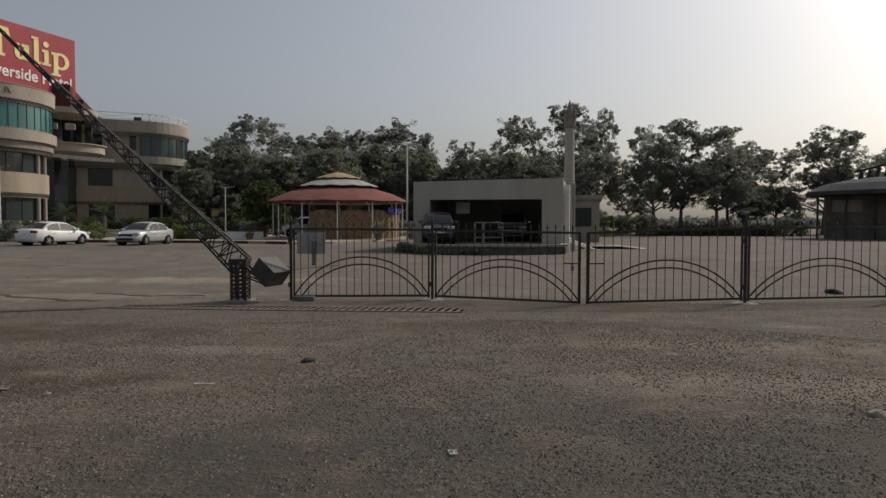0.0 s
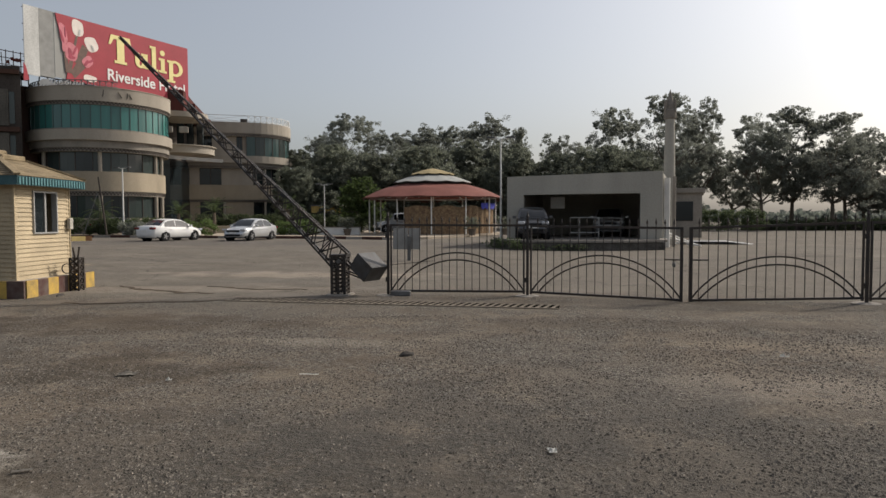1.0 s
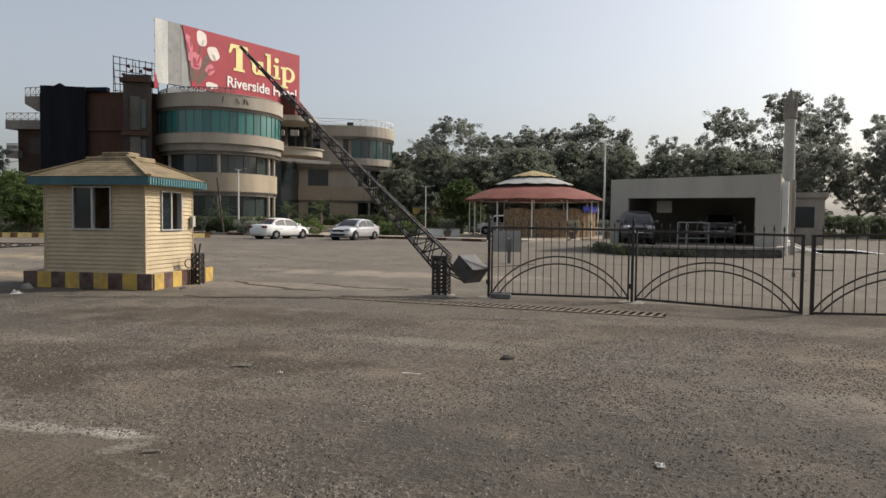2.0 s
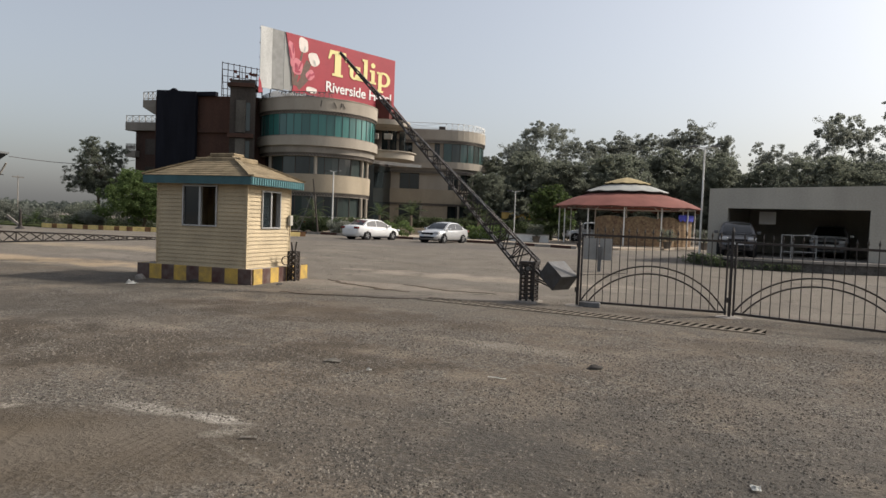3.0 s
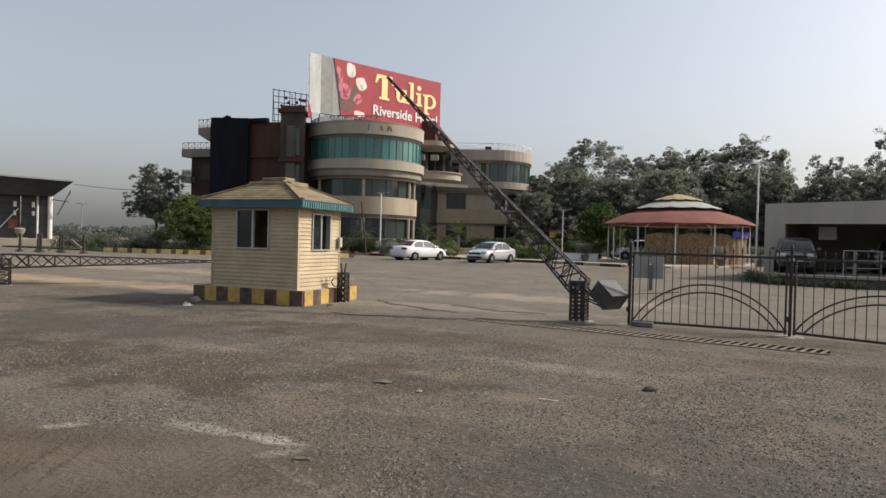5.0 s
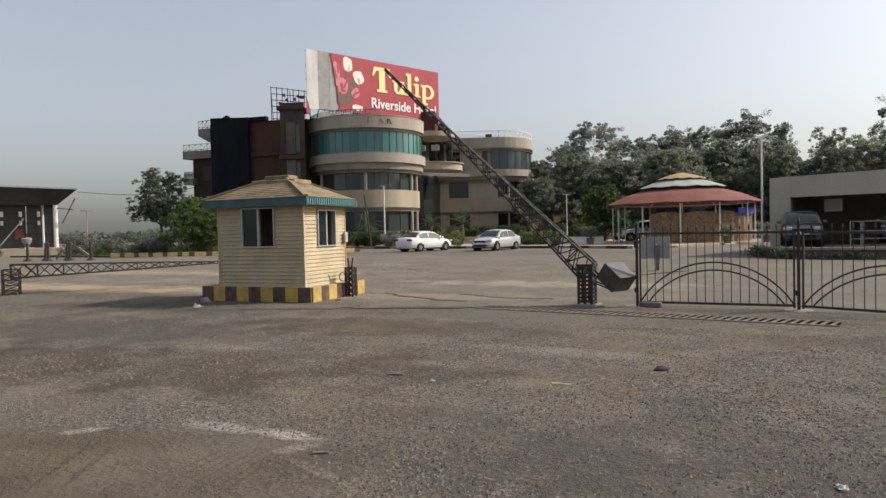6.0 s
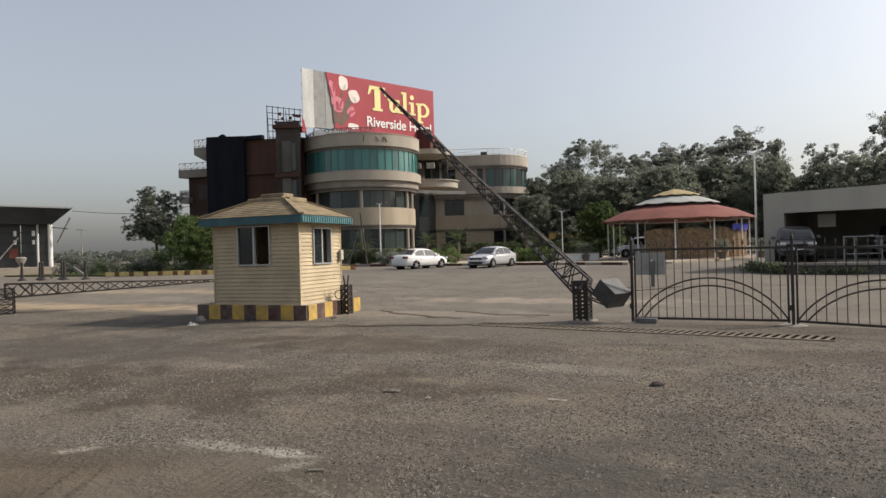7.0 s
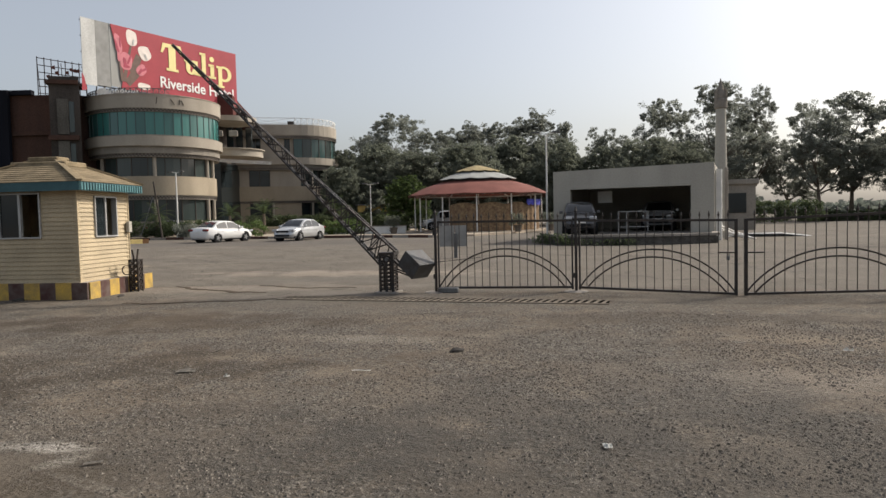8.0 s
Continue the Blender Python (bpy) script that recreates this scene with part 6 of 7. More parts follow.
# ---- trees and plants ----
def leaf_cloud(centres, spread, per, size, rs, droop=0.3, slim=0.45):
    """Many small leaf sprays round the centres, as verts and faces."""
    c = np.repeat(np.array(centres), per, axis=0)
    k = len(c)
    d = rs.normal(size=(k, 3))
    d /= np.linalg.norm(d, axis=1)[:, None] + 1e-6
    rad = rs.uniform(0.15, 1.0, size=(k, 1)) ** 0.6
    sp = np.repeat(np.array(spread), per, axis=0)
    p = c + d * rad * sp[:, None] * np.array([1.0, 1.0, 0.72])
    a = rs.normal(size=(k, 3)) + np.array([0, 0, -droop])
    a /= np.linalg.norm(a, axis=1)[:, None]
    b = np.cross(a, rs.normal(size=(k, 3)))
    b /= np.linalg.norm(b, axis=1)[:, None] + 1e-6
    s = rs.uniform(0.6, 1.4, size=(k, 1)) * size
    v = np.empty((k, 4, 3))
    v[:, 0], v[:, 1], v[:, 2], v[:, 3] = p - a * s, p + b * s * slim, p + a * s, p - b * s * slim
    return v.reshape(-1, 3), np.arange(k * 4).reshape(-1, 4)


def tufts(centres, spread, count, rs):
    """Breaks each clump into tight tufts, the upper ones bushier."""
    c = np.repeat(centres, count, axis=0)
    sp = np.repeat(spread, count)
    off = np.clip(rs.normal(size=c.shape), -1.35, 1.35) * np.array([0.62, 0.62, 0.42])
    return c + off * sp[:, None], sp * rs.uniform(0.24, 0.5, len(sp))


def mesh_of(name, verts, faces, mat):
    me = bpy.data.meshes.new(name)
    me.from_pydata(verts.tolist(), [], faces.tolist())
    me.materials.append(mat)
    return me


def tree(name, seed, height, width, label, leaf, trunk_h=0.35, dense=1.0, size=0.16, tips=60, per=55, trunk_r=0.22, flat=1.0, group="tree belt"):
    rs = np.random.RandomState(seed)
    t = thing(name, I4, label, "tree", group)
    bm = B()
    cents, spr = [], []

    def limb(p, d, length, r, level):
        q = p
        steps = 3
        dd = d.copy()
        for i in range(steps):
            dd = (dd + Vector(rs.normal(size=3) * 0.16) + Vector((0, 0, 0.06))).normalized()
            e = q + dd * length / steps
            tube(bm, q, e, r * (1 - 0.5 * i / steps), r * (1 - 0.5 * (i + 1) / steps), 6 if level else 9)
            q = e
        if level >= 2:
            cents.append(q)
            spr.append(rs.uniform(0.6, 1.15))
            return
        for k in range(rs.randint(3, 5)):
            a = rs.uniform(0, 6.28)
            out = Vector((math.cos(a), math.sin(a), rs.uniform(0.15, 1.0))).normalized()
            limb(q, (dd * 0.45 + out * 0.8).normalized(), length * rs.uniform(0.5, 0.75), r * 0.5, level + 1)

    base = Vector((0, 0, -0.1))
    lean = Vector((rs.uniform(-0.1, 0.1), rs.uniform(-0.1, 0.1), 1)).normalized()
    top = base + lean * height * trunk_h
    tube(bm, base, top, trunk_r * 1.3, trunk_r * 0.85, 10)
    for k in range(5):
        a = 6.28 * (k + rs.uniform(0, 0.6)) / 5
        out = Vector((math.cos(a) * 0.75, math.sin(a) * 0.75, rs.uniform(0.35, 1.0))).normalized()
        limb(top + Vector((0, 0, rs.uniform(-0.25, 0.1) * height * trunk_h)), out, height * 0.25, trunk_r * 0.55, 0)
    limb(top, lean, height * 0.3, trunk_r * 0.7, 0)
    part("trunk", bm, M_BARK, t)
    # clumps at the limb ends, stretched to the crown's size, and more along an uneven outline
    c = np.array([tuple(v) for v in cents])
    lo, hi = c[:, 2].min(), c[:, 2].max()
    extra = []
    for i in range(int(tips * dense)):
        a, u = rs.uniform(0, 6.28), rs.uniform(-0.9, 0.95)
        r = math.sqrt(max(0.0, 1 - u * u)) * rs.uniform(0.45, 1.0)
        extra.append((math.cos(a) * r * width / 2, math.sin(a) * r * width / 2, height * (trunk_h + 1) / 2 + u * height * (1 - trunk_h) / 2 * flat))
    c[:, 0] *= width * 0.5 / max(0.1, np.abs(c[:, 0]).max())
    c[:, 1] *= width * 0.5 / max(0.1, np.abs(c[:, 1]).max())
    c[:, 2] = height * trunk_h * 0.9 + (c[:, 2] - lo) / max(0.1, hi - lo) * height * (0.97 - trunk_h * 0.9)
    allc = np.vstack([c, np.array(extra)]) if extra else c
    sp = np.array(spr + [rs.uniform(0.6, 1.35) for _ in extra]) * width / 7.6
    tc, ts = tufts(allc, sp, 6, rs)
    v, fcs = leaf_cloud(tc, ts, max(8, per // 4), size, rs, slim=0.55)
    part("crown", mesh_of("crown", v, fcs, leaf), None, t)
    return t


EU = [tree("eucalyptus_tree", 11 + i, 15.0, 9.0, "tall grey-green eucalyptus with an airy uneven crown", M_LEAF, trunk_h=h, tips=tp, per=250, size=0.1) for i, (h, tp) in enumerate(((0.25, 40), (0.2, 52), (0.28, 36), (0.22, 56)))]
DK = [tree("shade_tree", 31 + i, 10.0, 8.0, "dense dark green shade tree behind the yard", M_LEAF_DARK, trunk_h=0.16, tips=130, per=190, size=0.115) for i in range(2)]
# x, y, height, crown width, which
PLANTED = [
    (13.9, 89.4, 17.2, 12.5, 0), (19.4, 94.5, 17.0, 8.0, 2), (25.0, 85.0, 13.9, 8.4, 2), (29.4, 88.7, 15.0, 10.0, 0), (32.6, 84.8, 13.8, 9.6, 0), (24.2, 95.4, 10.6, 7, 2), (39.4, 92.4, 12.2, 9, 1),
    (44.5, 94.5, 12.2, 9, 3), (46.7, 86.6, 13.6, 8.2, 2), (52.4, 91.4, 14.0, 8.0, 0), (8.7, 92.0, 16.2, 9.4, 1), (55.5, 86.0, 11.2, 8, 3), (36.2, 90.0, 12.6, 9, 2),
    (-27.4, 91.5, 16.4, 11.0, 3), (-32.6, 95, 13.8, 9, 1), (-22.3, 89.8, 13.6, 9.4, 3), (-18.9, 95.6, 14.9, 10, 1), (-15.0, 101, 15.6, 10.5, 3), (-9.2, 95.0, 16.0, 10.5, 1), (-5.0, 99.3, 14.8, 6.2, 0),
    (1.6, 112.5, 15.2, 7.4, 2), (5.0, 105.4, 12.8, 8, 2), (17.0, 99, 12.0, 9, 1), (60, 92, 12, 9, 1), (66, 95, 13, 9, 2),
]
DENSE = [(4.9, 70.3, 8.7, 7.4, 0), (8.4, 72.0, 8.4, 6.8, 1), (-29.5, 75.0, 7.6, 5.5, 0), (-11.1, 87.8, 11.6, 8, 1), (-21.3, 78, 9.2, 9.0, 0), (-25.8, 80, 10.6, 8.6, 1), (-15.8, 82, 10.4, 9.0, 0), (-32.5, 84, 10.5, 8, 1), (-4.6, 84, 10.0, 8, 0),
         (0.5, 86, 9.5, 8, 1), (-6.0, 92, 11.5, 8.5, 0)]
rt = random.Random(7)
for protos, rows, base_h, base_w in ((EU, PLANTED, 15.0, 9.0), (DK, DENSE, 10.0, 8.0)):
    seen_ = set()
    for x, y, h, w, k in rows:
        m = pose(x, y, LIFT, 0, 0, rt.uniform(0, 360))
        ob = protos[k]
        if k in seen_:
            ob = copy_thing(ob, m)
        else:
            seen_.add(k)
            ob.matrix_basis = m
        ob.scale = (0.93 * w / base_w, 0.93 * w / base_w, 0.97 * h / base_h)

pine = tree("round_topped_tree", 51, 8.4, 5.6, "dark open-crowned tree beyond the lawn", M_LEAF_DARK, trunk_h=0.36, tips=90, per=200, size=0.07, trunk_r=0.14, group="lawn trees")
pine.matrix_basis = pose(-60.2, 46.6, LIFT)
green = tree("leafy_tree", 52, 4.3, 5.4, "bright green leafy tree on the lawn", M_LEAF_BRIGHT, trunk_h=0.14, tips=100, per=170, size=0.065, trunk_r=0.1, group="lawn trees")
green.matrix_basis = pose(-42.3, 36.6, LIFT + 0.1)
g2 = tree("leafy_tree", 53, 5.0, 4.0, "green leafy tree beside the pavilion", M_LEAF_BRIGHT, trunk_h=0.2, tips=50, per=70, size=0.11, trunk_r=0.1, group="lawn trees")
g2.matrix_basis = pose(-17.9, 62.0, LIFT + 0.1)
g3 = tree("leafy_tree", 54, 4.2, 3.6, "dark leafy tree beside the hotel wing", M_LEAF_DARK, trunk_h=0.15, tips=70, per=70, size=0.12, trunk_r=0.1, group="lawn trees")
g3.matrix_basis = pose(-24.3, 71.0, LIFT + 0.1)


def shrub(x, y, w, d, h, label, leaf, seed, name="bush", z=LIFT + 0.1, count=None, size=0.08, group="bushes"):
    rs = np.random.RandomState(seed)
    n = count or int(16 + 9 * w * d)
    cs = np.column_stack([rs.uniform(-w / 2, w / 2, n), rs.uniform(-d / 2, d / 2, n), rs.uniform(0.15, 0.85, n) * h])
    v, fcs = leaf_cloud(cs, np.full(n, min(0.55, h * 0.35)), 60, size, rs, 0.0, 0.5)
    v[:, 2] = np.maximum(v[:, 2], 0.0)
    ob = new(name, mesh_of(name, v, fcs, leaf))
    ob.matrix_basis = pose(x, y, z, 0, 0, rs.uniform(-8, 8))
    return tagged(ob, label, "bush", group)


def hedge(p, q, d, h, label, leaf, seed, z=LIFT, size=0.09):
    """A clipped hedge from p to q."""
    rs = np.random.RandomState(seed)
    length = (Vector(q) - Vector(p)).length
    n = int(length * d * h * 7) + 12
    cs = np.column_stack([rs.uniform(0, length, n), rs.uniform(-d / 2, d / 2, n), rs.uniform(0.1, 0.88, n) * h])
    v, fcs = leaf_cloud(cs, np.full(n, 0.35), 45, size, rs, 0.0, 0.5)
    v[:, 2] = np.clip(v[:, 2], 0.0, h * 1.06)
    ob = new("hedge", mesh_of("hedge", v, fcs, leaf))
    ob.matrix_basis = along(p, q, z)
    return tagged(ob, label, "hedge", "hedges")


hedge((8.8, 73.8), (21.5, 71.8), 1.5, 2.4, "dark clipped hedge at the far edge of the yard", M_HEDGE, 3)
hedge((21.0, 78.3), (40.0, 77.0), 1.2, 1.3, "low dark hedge along the far edge of the yard", M_HEDGE, 4)
hedge((-30.9, 49.3), (-26.4, 49.6), 1.2, 1.3, "clipped green hedge before the hotel", M_LEAF_BRIGHT, 5, LIFT + 0.14)
hedge((-23.6, 51.8), (-19.0, 52.6), 1.2, 1.25, "clipped green hedge before the hotel wing", M_LEAF_BRIGHT, 6, LIFT + 0.14)
hedge((-41.0, 51.0), (-32.0, 52.3), 1.4, 1.5, "dark hedge at the foot of the hotel tower", M_HEDGE, 7, LIFT + 0.14)
hedge((-18.5, 60), (-12.5, 66), 1.4, 1.6, "dark hedge behind the pavilion", M_HEDGE, 8, LIFT + 0.14)
hedge((-36, 64), (-20, 70), 2.0, 1.9, "dark hedge along the hotel wing", M_HEDGE, 9, LIFT + 0.14)
hedge((-58, 40.5), (-36.0, 43.0), 1.7, 0.8, "dark shrubbery across the lawn", M_HEDGE, 10)
hedge((-2.9, 32.6), (-1.4, 30.6), 0.5, 0.5, "low straggly hedge along the platform foot", M_HEDGE, 12, LIFT, 0.06)
hedge((-1.4, 30.5), (1.4, 30.1), 0.3, 0.26, "sparse low growth along the platform foot", M_HEDGE, 13, LIFT, 0.05)
for i, (x, y, w, d, h, leaf) in enumerate(((-48.8, 36.2, 1.8, 1.8, 1.9, M_LEAF_DARK), (-52.6, 35.2, 3.4, 1.8, 1.3, M_LEAF), (-46.0, 35.0, 2.5, 1.6, 1.3, M_LEAF), (-55.8, 34.6, 2.2, 1.6, 2.0, M_LEAF), (-45.2, 38.6, 3.4, 2, 1.9, M_LEAF_DARK),
                                           (-62, 30.2, 2.4, 1.4, 1.2, M_LEAF_BRIGHT), (-16.7, 53.0, 0.9, 0.9, 1.2, M_LEAF_DARK), (-34.2, 51.0, 2, 1.2, 1.2, M_LEAF), (36.5, 76.0, 1.6, 1.2, 2.2, M_LEAF_DARK))):
    shrub(x, y, w, d, h, "straggly green bush on the planted strip", leaf, 70 + i)


def palm(x, y, h, z, fronds, length, label, seed, leaf=M_PALM):
    rs = random.Random(seed)
    p = thing("palm", pose(x, y, z), label, "palm", "palms")
    if h > 0.3:
        part("trunk", tube(B(), (0, 0, -0.05), (0, 0, h), 0.16, 0.12, 10), M_BARK, p)
    for k in range(fronds):
        a, up = 6.28 * k / fronds + rs.uniform(-0.2, 0.2), rs.uniform(0.2, 1.3)
        bm = B()
        q = Vector((0, 0, h))
        d = Vector((math.cos(a) * math.cos(up), math.sin(a) * math.cos(up), math.sin(up)))
        side = Vector((-math.sin(a), math.cos(a), 0))
        for i in range(9):
            e = q + d * length / 9
            bar(bm, q, e, 0.02)
            for s in (-1, 1):
                w = length * 0.22 * math.sin(math.pi * (i + 1.2) / 11)
                tip = q + side * s * w + d * w * 0.7 - Vector((0, 0, w * 0.25))
                v = [bm.verts.new(c) for c in (q, q + d * length / 16, tip)]
                bm.faces.new(v)
            d = (d - Vector((0, 0, 0.17))).normalized()
            q = e
        part("frond", bm, leaf, p)
    return p


for i, (x, y, h, z, n_, ln) in enumerate(((-37.6, 51.6, 1.9, LIFT + 0.14, 15, 1.7), (-33.0, 55.8, 1.8, LIFT + 0.14, 14, 1.6), (-30.2, 57.0, 1.9, LIFT + 0.14, 15, 1.9), (-23.8, 58.5, 2.2, LIFT + 0.14, 15, 1.9), (-50.3, 33.4, 0.25, LIFT + 0.1, 16, 1.5), (-46.6, 34.2, 0.2, LIFT + 0.1, 16, 1.2), (-47.6, 37.0, 1.2, LIFT + 0.1, 14, 1.3))):
    palm(x, y, h, z, n_, ln, "small palm with arching green fronds" if h > 0.3 else "spiky low agave-like plant on the lawn", 90 + i)

for x, y, w in ((-15.9, 51.2, 0.5), (-6.0, 51.3, 0.55), (-3.6, 52.8, 0.5)):
    pot = thing("potted_shrub", pose(x, y, LIFT + 0.14), "dark shrub in a clay pot beside the pavilion", "potted plant", "potted shrubs")
    part("pot", lathe(B(), [(0.22, 0), (0.32, 0.45), (0.35, 0.5)], 14), M_BARK, pot)
    rs = np.random.RandomState(int(w * 100))
    cs = np.column_stack([rs.normal(0, 0.25, 14), rs.normal(0, 0.25, 14), rs.uniform(0.55, 1.35, 14)])
    v_, f_ = leaf_cloud(cs, np.full(14, 0.3), 50, 0.07, rs)
    part("foliage", mesh_of("foliage", v_, f_, M_LEAF_DARK), None, pot)

# leaf belt added along the horizon in place of the haze there
rs = np.random.RandomState(99)
for k, (a0, a1, dist, h) in enumerate(((-78, -40, 260, 3.4), (-42, 12, 190, 7.0), (12, 45, 230, 2.6))):
    n = 360
    ang = np.radians(rs.uniform(a0, a1, n))
    r = rs.uniform(dist, dist + 40, n)
    hh = h * (0.7 + 0.3 * np.sin(ang * 37) * np.sin(ang * 91))
    cs = np.column_stack([np.sin(ang) * r, np.cos(ang) * r, rs.uniform(0.2, 1, n) * hh])
    v_, f_ = leaf_cloud(cs, np.full(n, 3.2), 40, 0.9, rs, 0.0, 0.7)
    v_[:, 2] = np.maximum(v_[:, 2], 0)
    ob = new("far_woods", mesh_of("far_woods", v_, f_, M_LEAF_FAR))
    tagged(ob, "added grey-green leaf belt standing in for horizon haze", "woods", "", "stuff")

# ---- left: canopied hall ----
hall = thing("entrance_hall", along((-66.6, 35.2), (-63.9, 39.9)), "dark hall under a wedge-shaped metal canopy", "hall")
HG = 0.9
part("podium", box(B(), -22, 4.2, -5.0, 14, 0.0, HG), M_PAVER, hall)
cp = B()
top = [(-22, -2.0, 7.2), (5.3, -2.0, 6.45), (3.5, 12, 6.7), (-22, 12, 7.3)]
bot = [(-22, -0.4, 5.1), (3.6, -0.4, 5.0), (3.0, 12, 5.4), (-22, 12, 5.4)]
a = [cp.verts.new(v) for v in top]
b = [cp.verts.new(v) for v in bot]
for i in range(4):
    cp.faces.new((a[i], a[(i + 1) % 4], b[(i + 1) % 4], b[i]))
cp.faces.new(a)
cp.faces.new(b[::-1])
part("canopy", cp, M_SLATE, hall, "dark grey metal canopy")
part("canopy_edge", bar(B(), (-22, -2.05, 7.22), (5.3, -2.05, 6.47), 0.1, 0.14), M_ALU, hall)
for i in range(7):
    x = 3.2 - 2.3 * i
    part("glass_wall", box(B(), x - 2.2, x - 0.1, 1.0, 1.1, HG, 5.05), M_HALLGLASS, hall)
    part("mullion", box(B(), x - 0.1, x + 0.02, 0.95, 1.15, HG, 5.1), M_IRON, hall)
for x, y, r in ((3.4, -0.1, 0.2), (2.35, 0.75, 0.1)):
    part("pillar", tube(B(), (x, y, HG), (x, y, 5.0), r, n=14), M_WHITE, hall)
part("bracket", bar(B(), (3.5, -0.2, 4.7), (4.9, -1.1, 4.5), 0.07), M_IRON, hall)
part("notice", box(B(), 0.0, 0.7, 0.88, 0.92, 1.8, 2.7), M_RAG, hall, "dull red notice panel")
for i in range(4):
    part("pendant_lamp", tube(B(), (2.0 - 1.5 * i, 0.6, 3.9), (2.0 - 1.5 * i, 0.6, 4.4), 0.14, n=10), M_WHITE, hall)
    part("pendant_lamp", tube(B(), (2.0 - 1.5 * i, 0.6, 3.1), (2.0 - 1.5 * i, 0.6, 3.5), 0.12, n=10), M_WHITE, hall)
part("strut", bar(B(), (4.0, -0.4, 3.2), (5.1, -1.2, 5.6), 0.12), M_CONC, hall)
part("strut", bar(B(), (-1.2, -4.2, 0.9), (0.9, -4.2, 3.6), 0.09), M_CONC, hall)
for i in range(3):
    part("transom", box(B(), -12, 3.2, 0.93, 0.97, 2.2 + 1.0 * i, 2.28 + 1.0 * i), M_IRON, hall)
part("roof_box", box(B(), -22, -3.2, 3, 9, 7.0, 8.1), M_CONC, hall)
stat = thing("stone_urn", pose(-62.4, 34.0, LIFT + 0.1) @ Matrix.Diagonal((0.75, 0.75, 0.8, 1)), "weathered stone urn on a square pedestal", "urn")
part("pedestal", box(B(), -0.6, 0.6, -0.6, 0.6, 0, 0.9, bevel=0.04), M_CONC, stat)
part("bowl", lathe(B(), [(0.25, 0.9), (0.2, 1.1), (0.5, 1.5), (0.6, 1.9), (0.45, 2.0)], 16), M_CONC, stat, smooth=True)
for x, y in ((-48.2, 26.3), (-48.3, 27.6), (-46.6, 26.8), (-46.5, 28.1), (-44.9, 27.3), (-43.5, 27.9), (-52.0, 25.0)):
    bo = thing("bollard", pose(x, y, ground_z(x, y)), "black cast-iron bollard with flared foot", "bollard", "bollards")
    part("shaft", lathe(B(), [(0.3, 0), (0.28, 0.06), (0.1, 0.2), (0.075, 1.15), (0.1, 1.2), (0.02, 1.3)], 12), M_IRON, bo)
for (p, q) in (((-48.4, 28.4), (-46.8, 28.0)), ((-46.0, 28.6), (-44.4, 28.6))):
    rail = thing("wooden_rail", I4, "slanted pale wooden rail between bollards", "rail", "wooden rails")
    sgn = 1 if p[0] < -47 else -1
    part("board", bar(B(), (*p, 0.26 if sgn > 0 else 1.0), (*q, 1.0 if sgn > 0 else 0.26), 0.06, 0.18), M_CONC, rail)
mastL = thing("antenna_pole", pose(-93.0, 59.2, LIFT), "thin antenna pole far behind the lawn", "pole")
part("pole", tube(B(), (0, 0, 0), (0, 0, 5.8), 0.09, 0.05, 8), M_CONC, mastL)
part("crossbar", bar(B(), (-0.4, -0.6, 5.6), (0.4, 0.6, 5.5), 0.12), M_CONC, mastL)
wire = B()
prev = None
for i in range(13):
    f = i / 12
    pnt = Vector((-63.9, 39.8, 6.3)).lerp(Vector((-66.5, 60.0, 8.6)), f) - Vector((0, 0, 0.9 * math.sin(math.pi * f)))
    if prev is not None:
        tube(wire, prev, pnt, 0.03, n=5)
    prev = pnt
solid("overhead_wire", wire, M_IRON, I4, "thin overhead wire from the hall to the hotel", "wire")

# ---- right: thatched kiosks ----
kio = thing("kiosk", pose(40.0, 64.2, LIFT + 0.35, 0, 0, -28), "dark round-roofed kiosk at the edge of the yard", "kiosk")
part("wall", box(B(), -4.6, 6, -2.6, 3, -0.4, 3.7), M_DARKIN, kio)
part("roof", lathe(B(), [(6.3, 3.75), (6.25, 4.1), (4.8, 4.8), (3.0, 5.2), (0.4, 5.5)], 28), M_SLATE, kio, "dark domed roof")
part("panel", box(B(), -4.0, -1.6, -2.72, -2.62, 2.2, 3.3), M_CONC, kio)
for i in range(5):
    part("post", tube(B(), (-5.2 + 2.3 * i, -3.4, -0.38), (-5.2 + 2.3 * i, -3.4, 3.9), 0.1, n=8), M_IRON, kio)
grid = thing("slatted_screen", pose(42.8, 67.0, LIFT, 0, 0, -25), "slatted screen rising behind the kiosk", "screen")
for i in range(12):
    part("slat", bar(B(), (-3 + 0.75 * i, 0, 4.6 + 0.16 * i), (-3 + 0.75 * i + 0.4, 0, 6.6 + 0.2 * i), 0.3, 0.1), M_IRON, grid)
part("beam", bar(B(), (-3.2, 0, 6.6), (6, 0, 8.9), 0.2), M_IRON, grid)
part("beam", bar(B(), (-3.2, 0, 4.8), (6, 0, 6.6), 0.2), M_IRON, grid)
for x in (-2.5, 5):
    part("post", bar(B(), (x, 0, 0), (x, 0, 6.5), 0.2), M_IRON, grid)
low = thing("boundary_wall", I4, "low dark boundary wall of the yard", "wall", kind="structure")
part("wall", bar(B(), (21, 79.2, LIFT + 0.5), (37, 78.2, LIFT + 0.5), 0.25, 1.0), M_SOOT_SHADE, low)


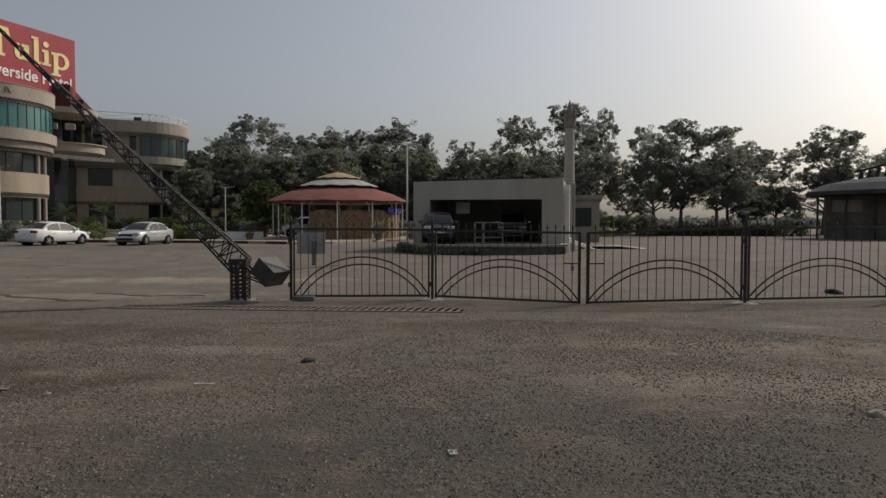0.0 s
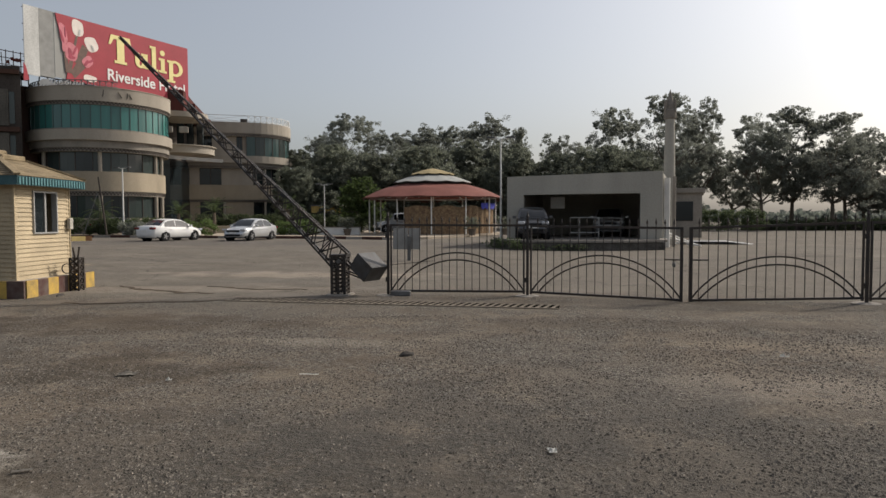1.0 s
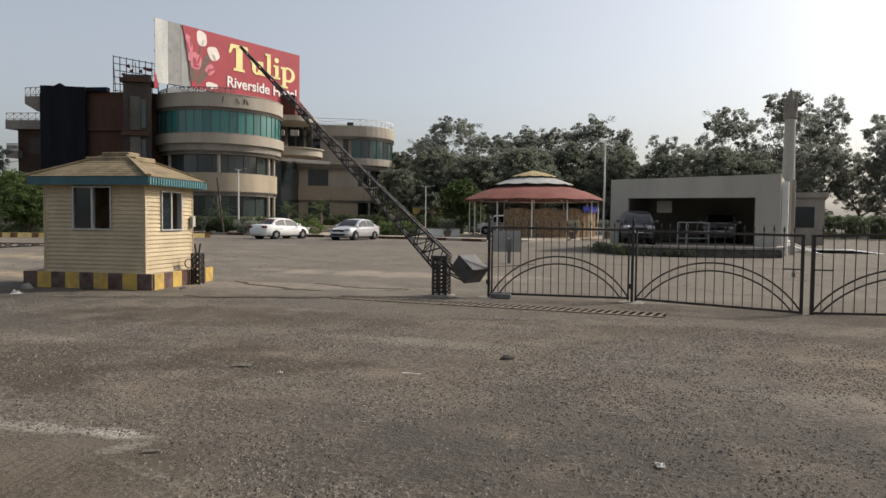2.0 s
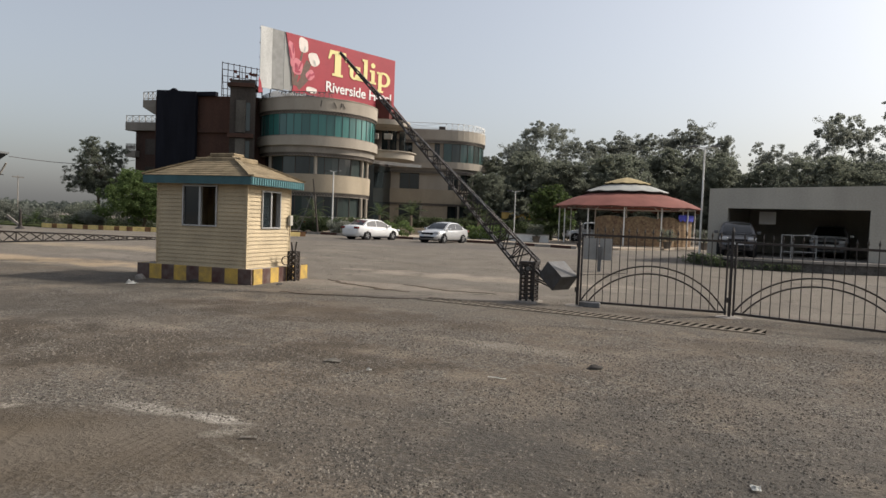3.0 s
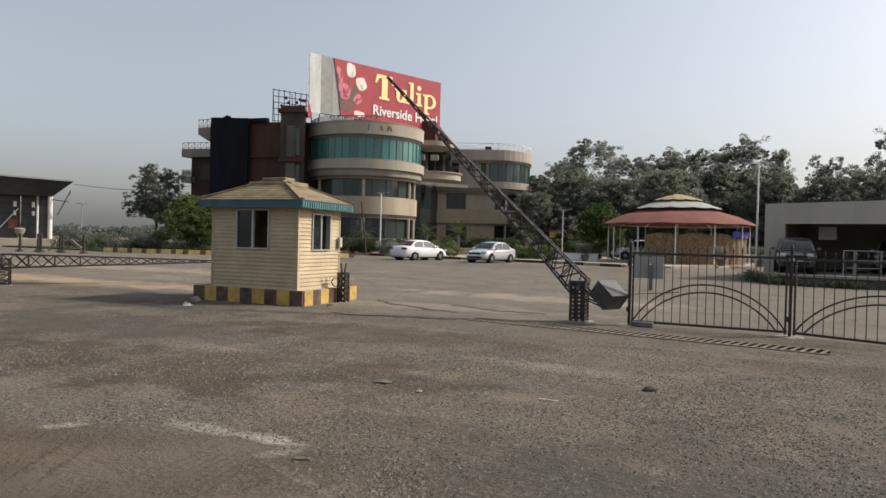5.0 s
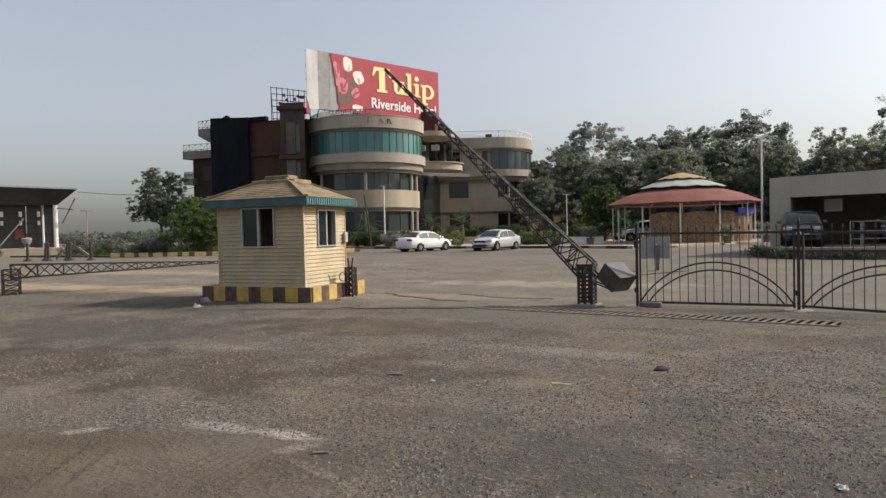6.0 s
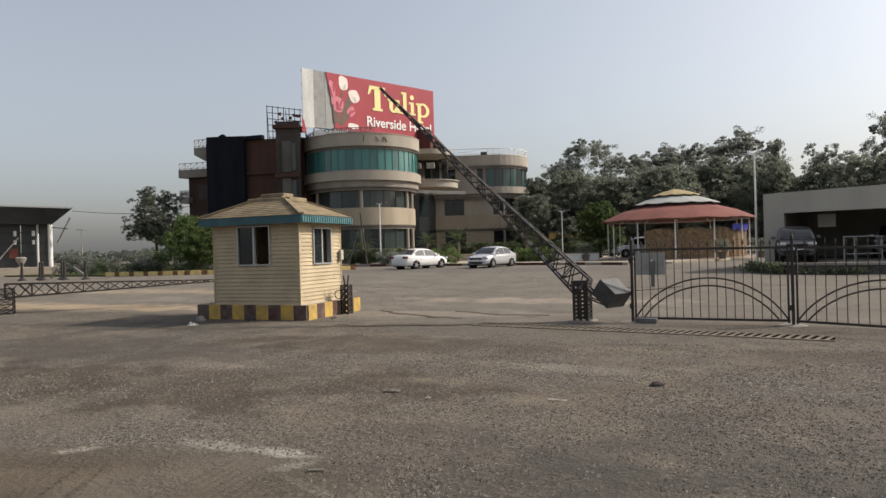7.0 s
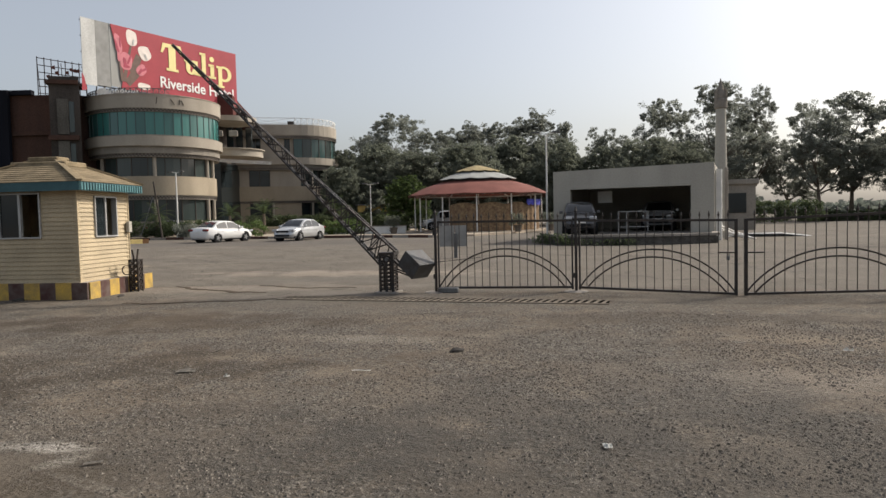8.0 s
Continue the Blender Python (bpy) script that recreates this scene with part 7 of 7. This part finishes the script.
# ---- small things on the ground ----
def lump(name, x, y, sx, sy, sz, mat, label, category, seed, group="", z=0.0):
    rs = random.Random(seed)
    bm = B()
    bmesh.ops.create_icosphere(bm, subdivisions=2, radius=1.0)
    for v in bm.verts:
        k = 1 + 0.28 * noise.noise(v.co * 1.7 + Vector((seed, 0, 0)))
        v.co = Vector((v.co.x * sx * k, v.co.y * sy * k, max(-0.3, v.co.z) * sz * k))
    return solid(name, bm, mat, pose(x, y, z + 0.1 * sz, 0, 0, rs.uniform(0, 180)), label, category, group)


lump("stone", 3.39, 5.8, 0.085, 0.06, 0.05, M_CONC, "grey stone lying on the gravel", "stone", 1, "loose stones")
lump("stone", -13.45, 11.55, 0.13, 0.11, 0.12, M_CONC, "pale rounded stone beside the booth plinth", "stone", 2, "loose stones")
lump("stone", -12.1, 11.9, 0.13, 0.07, 0.06, M_DARKSTONE, "dark stone beside the booth plinth", "stone", 3, "loose stones")
lump("stone", -1.79, 7.83, 0.1, 0.06, 0.045, M_DARKSTONE, "dark clod on the gravel", "stone", 4, "loose stones")
lump("stone", -10.35, 12.85, 0.2, 0.05, 0.04, M_DARKSTONE, "dark broken stick beside the plinth", "stone", 5, "loose stones")


def scrap(x, y, w, d, rz, mat, label, up=0.02, name="paper_scrap"):
    bm = B()
    rs = random.Random(int(abs(x) * 100))
    n = 4
    vs = [[bm.verts.new(((i / n - 0.5) * w, (j / n - 0.5) * d, 0.012 + up * rs.random() * (i * j % 3))) for j in range(n + 1)] for i in range(n + 1)]
    fs = [bm.faces.new((vs[i][j], vs[i + 1][j], vs[i + 1][j + 1], vs[i][j + 1])) for i in range(n) for j in range(n)]
    bmesh.ops.solidify(bm, geom=fs, thickness=0.004)
    return solid(name, bm, mat, pose(x, y, 0.004, 0, 0, rz), label, "litter", "litter")


scrap(-4.43, 6.45, 0.2, 0.12, 15, M_PLASTER_DUST, "crumpled pale scrap lying on the gravel", 0.01)
scrap(-0.125, 4.79, 0.055, 0.085, 12, M_PAPER, "small white paper scrap on the gravel", 0.012)
scrap(2.5, 8.3, 0.1, 0.05, 5, M_PAPER, "small white paper scrap on the gravel")
scrap(-2.57, 6.7, 0.2, 0.025, 4, M_PAPER, "thin pale splinter on the gravel", 0.004)
scrap(-3.44, 3.93, 0.12, 0.035, 30, M_PLASTER_DUST, "pale splinter beside the cement patch", 0.004)
scrap(-3.86, 6.27, 0.06, 0.04, 30, M_PAPER, "tiny white scrap on the gravel")
scrap(-12.6, 10.6, 0.25, 0.12, 20, M_PAPER, "white scrap near the booth", 0.05)
lump("rag", 8.55, 15.7, 0.3, 0.16, 0.1, M_NET, "crumpled dark rag lying beyond the gate", "litter", 9, "litter")


def spill(name, line, width, count, label, seed, size=0.05):
    """Crumbs of broken cement strewn along a line."""
    rs = np.random.RandomState(seed)
    line = np.array(line)
    seg = rs.randint(0, len(line) - 1, count)
    f = rs.uniform(0, 1, (count, 1))
    p = line[seg] * (1 - f) + line[seg + 1] * f + rs.normal(0, width, (count, 2))
    return crumbs(name, p, rs.uniform(0.25, 1.0, count) ** 2 * size, rs, M_PLASTER_DUST, label)


def crumbs(name, p, s, rs, mat, label):
    k = len(p)
    base = np.array([(1, 0, 0), (0.2, 0.9, 0.05), (-0.9, 0.3, 0), (-0.3, -0.85, 0.02), (0.1, 0.1, 0.62)])
    v = base[None] * rs.uniform(0.6, 1.3, (k, 5, 3)) * s[:, None, None]
    a = rs.uniform(0, 6.28, k)
    c_, s_ = np.cos(a)[:, None], np.sin(a)[:, None]
    x, y = v[:, :, 0] * c_ - v[:, :, 1] * s_, v[:, :, 0] * s_ + v[:, :, 1] * c_
    v = np.stack([x + p[:, None, 0], y + p[:, None, 1], v[:, :, 2] - 0.002], axis=2).reshape(-1, 3)
    f = np.array([(0, 1, 4), (1, 2, 4), (2, 3, 4), (3, 0, 4)])[None] + (np.arange(k) * 5)[:, None, None]
    ob = new(name, mesh_of(name, v, f.reshape(-1, 3), mat))
    return tagged(ob, label, "gravel", "", "stuff")


spill("cement_crumbs", [(-5.0, 4.03), (-4.5, 4.13), (-4.1, 4.18), (-3.75, 4.15), (-3.68, 3.9)], 0.06, 800, "pale cement crumbs along the edge of a trench fill", 1, 0.012)
spill("cement_crumbs", [(-3.8, 8.5), (-3.2, 8.48), (-2.6, 8.42)], 0.16, 500, "pale grit strewn over the gravel", 2, 0.018)
# loose gravel
rs = np.random.RandomState(5)
k = 250000
rr = 2.6 + 8.4 * rs.uniform(0, 1, k) ** 0.9
aa = np.radians(rs.uniform(-75, 48, k))
pp = np.column_stack([-0.2 + np.sin(aa) * rr, 0.2 + np.cos(aa) * rr])
cl_ = np.array([0.7 * noise.noise(Vector((x * 0.55, y * 0.55, 2.0))) + 0.6 * noise.noise(Vector((x * 2.3, y * 2.3, 7.0))) for x, y in pp])
keep = cl_ + rs.uniform(-0.3, 0.3, k) > -0.07
for cx, cy, ra, rb, turn in ((-4.9, 2.9, 2.1, 1.1, 20), (-6.6, 2.2, 2.6, 1.15, 10)):
    ct, sn = math.cos(radians(turn)), math.sin(radians(turn))
    u_, w_ = (pp[:, 0] - cx) * ct + (pp[:, 1] - cy) * sn, (pp[:, 1] - cy) * ct - (pp[:, 0] - cx) * sn
    keep &= (u_ / ra) ** 2 + (w_ / rb) ** 2 + rs.uniform(-0.35, 0.25, k) > 1.0
crumbs("gravel", pp[keep], rs.uniform(0.25, 1.0, keep.sum()) ** 2.2 * 0.017 + 0.0035, rs, M_GRAVEL, "loose grey and brown gravel on the dirt")
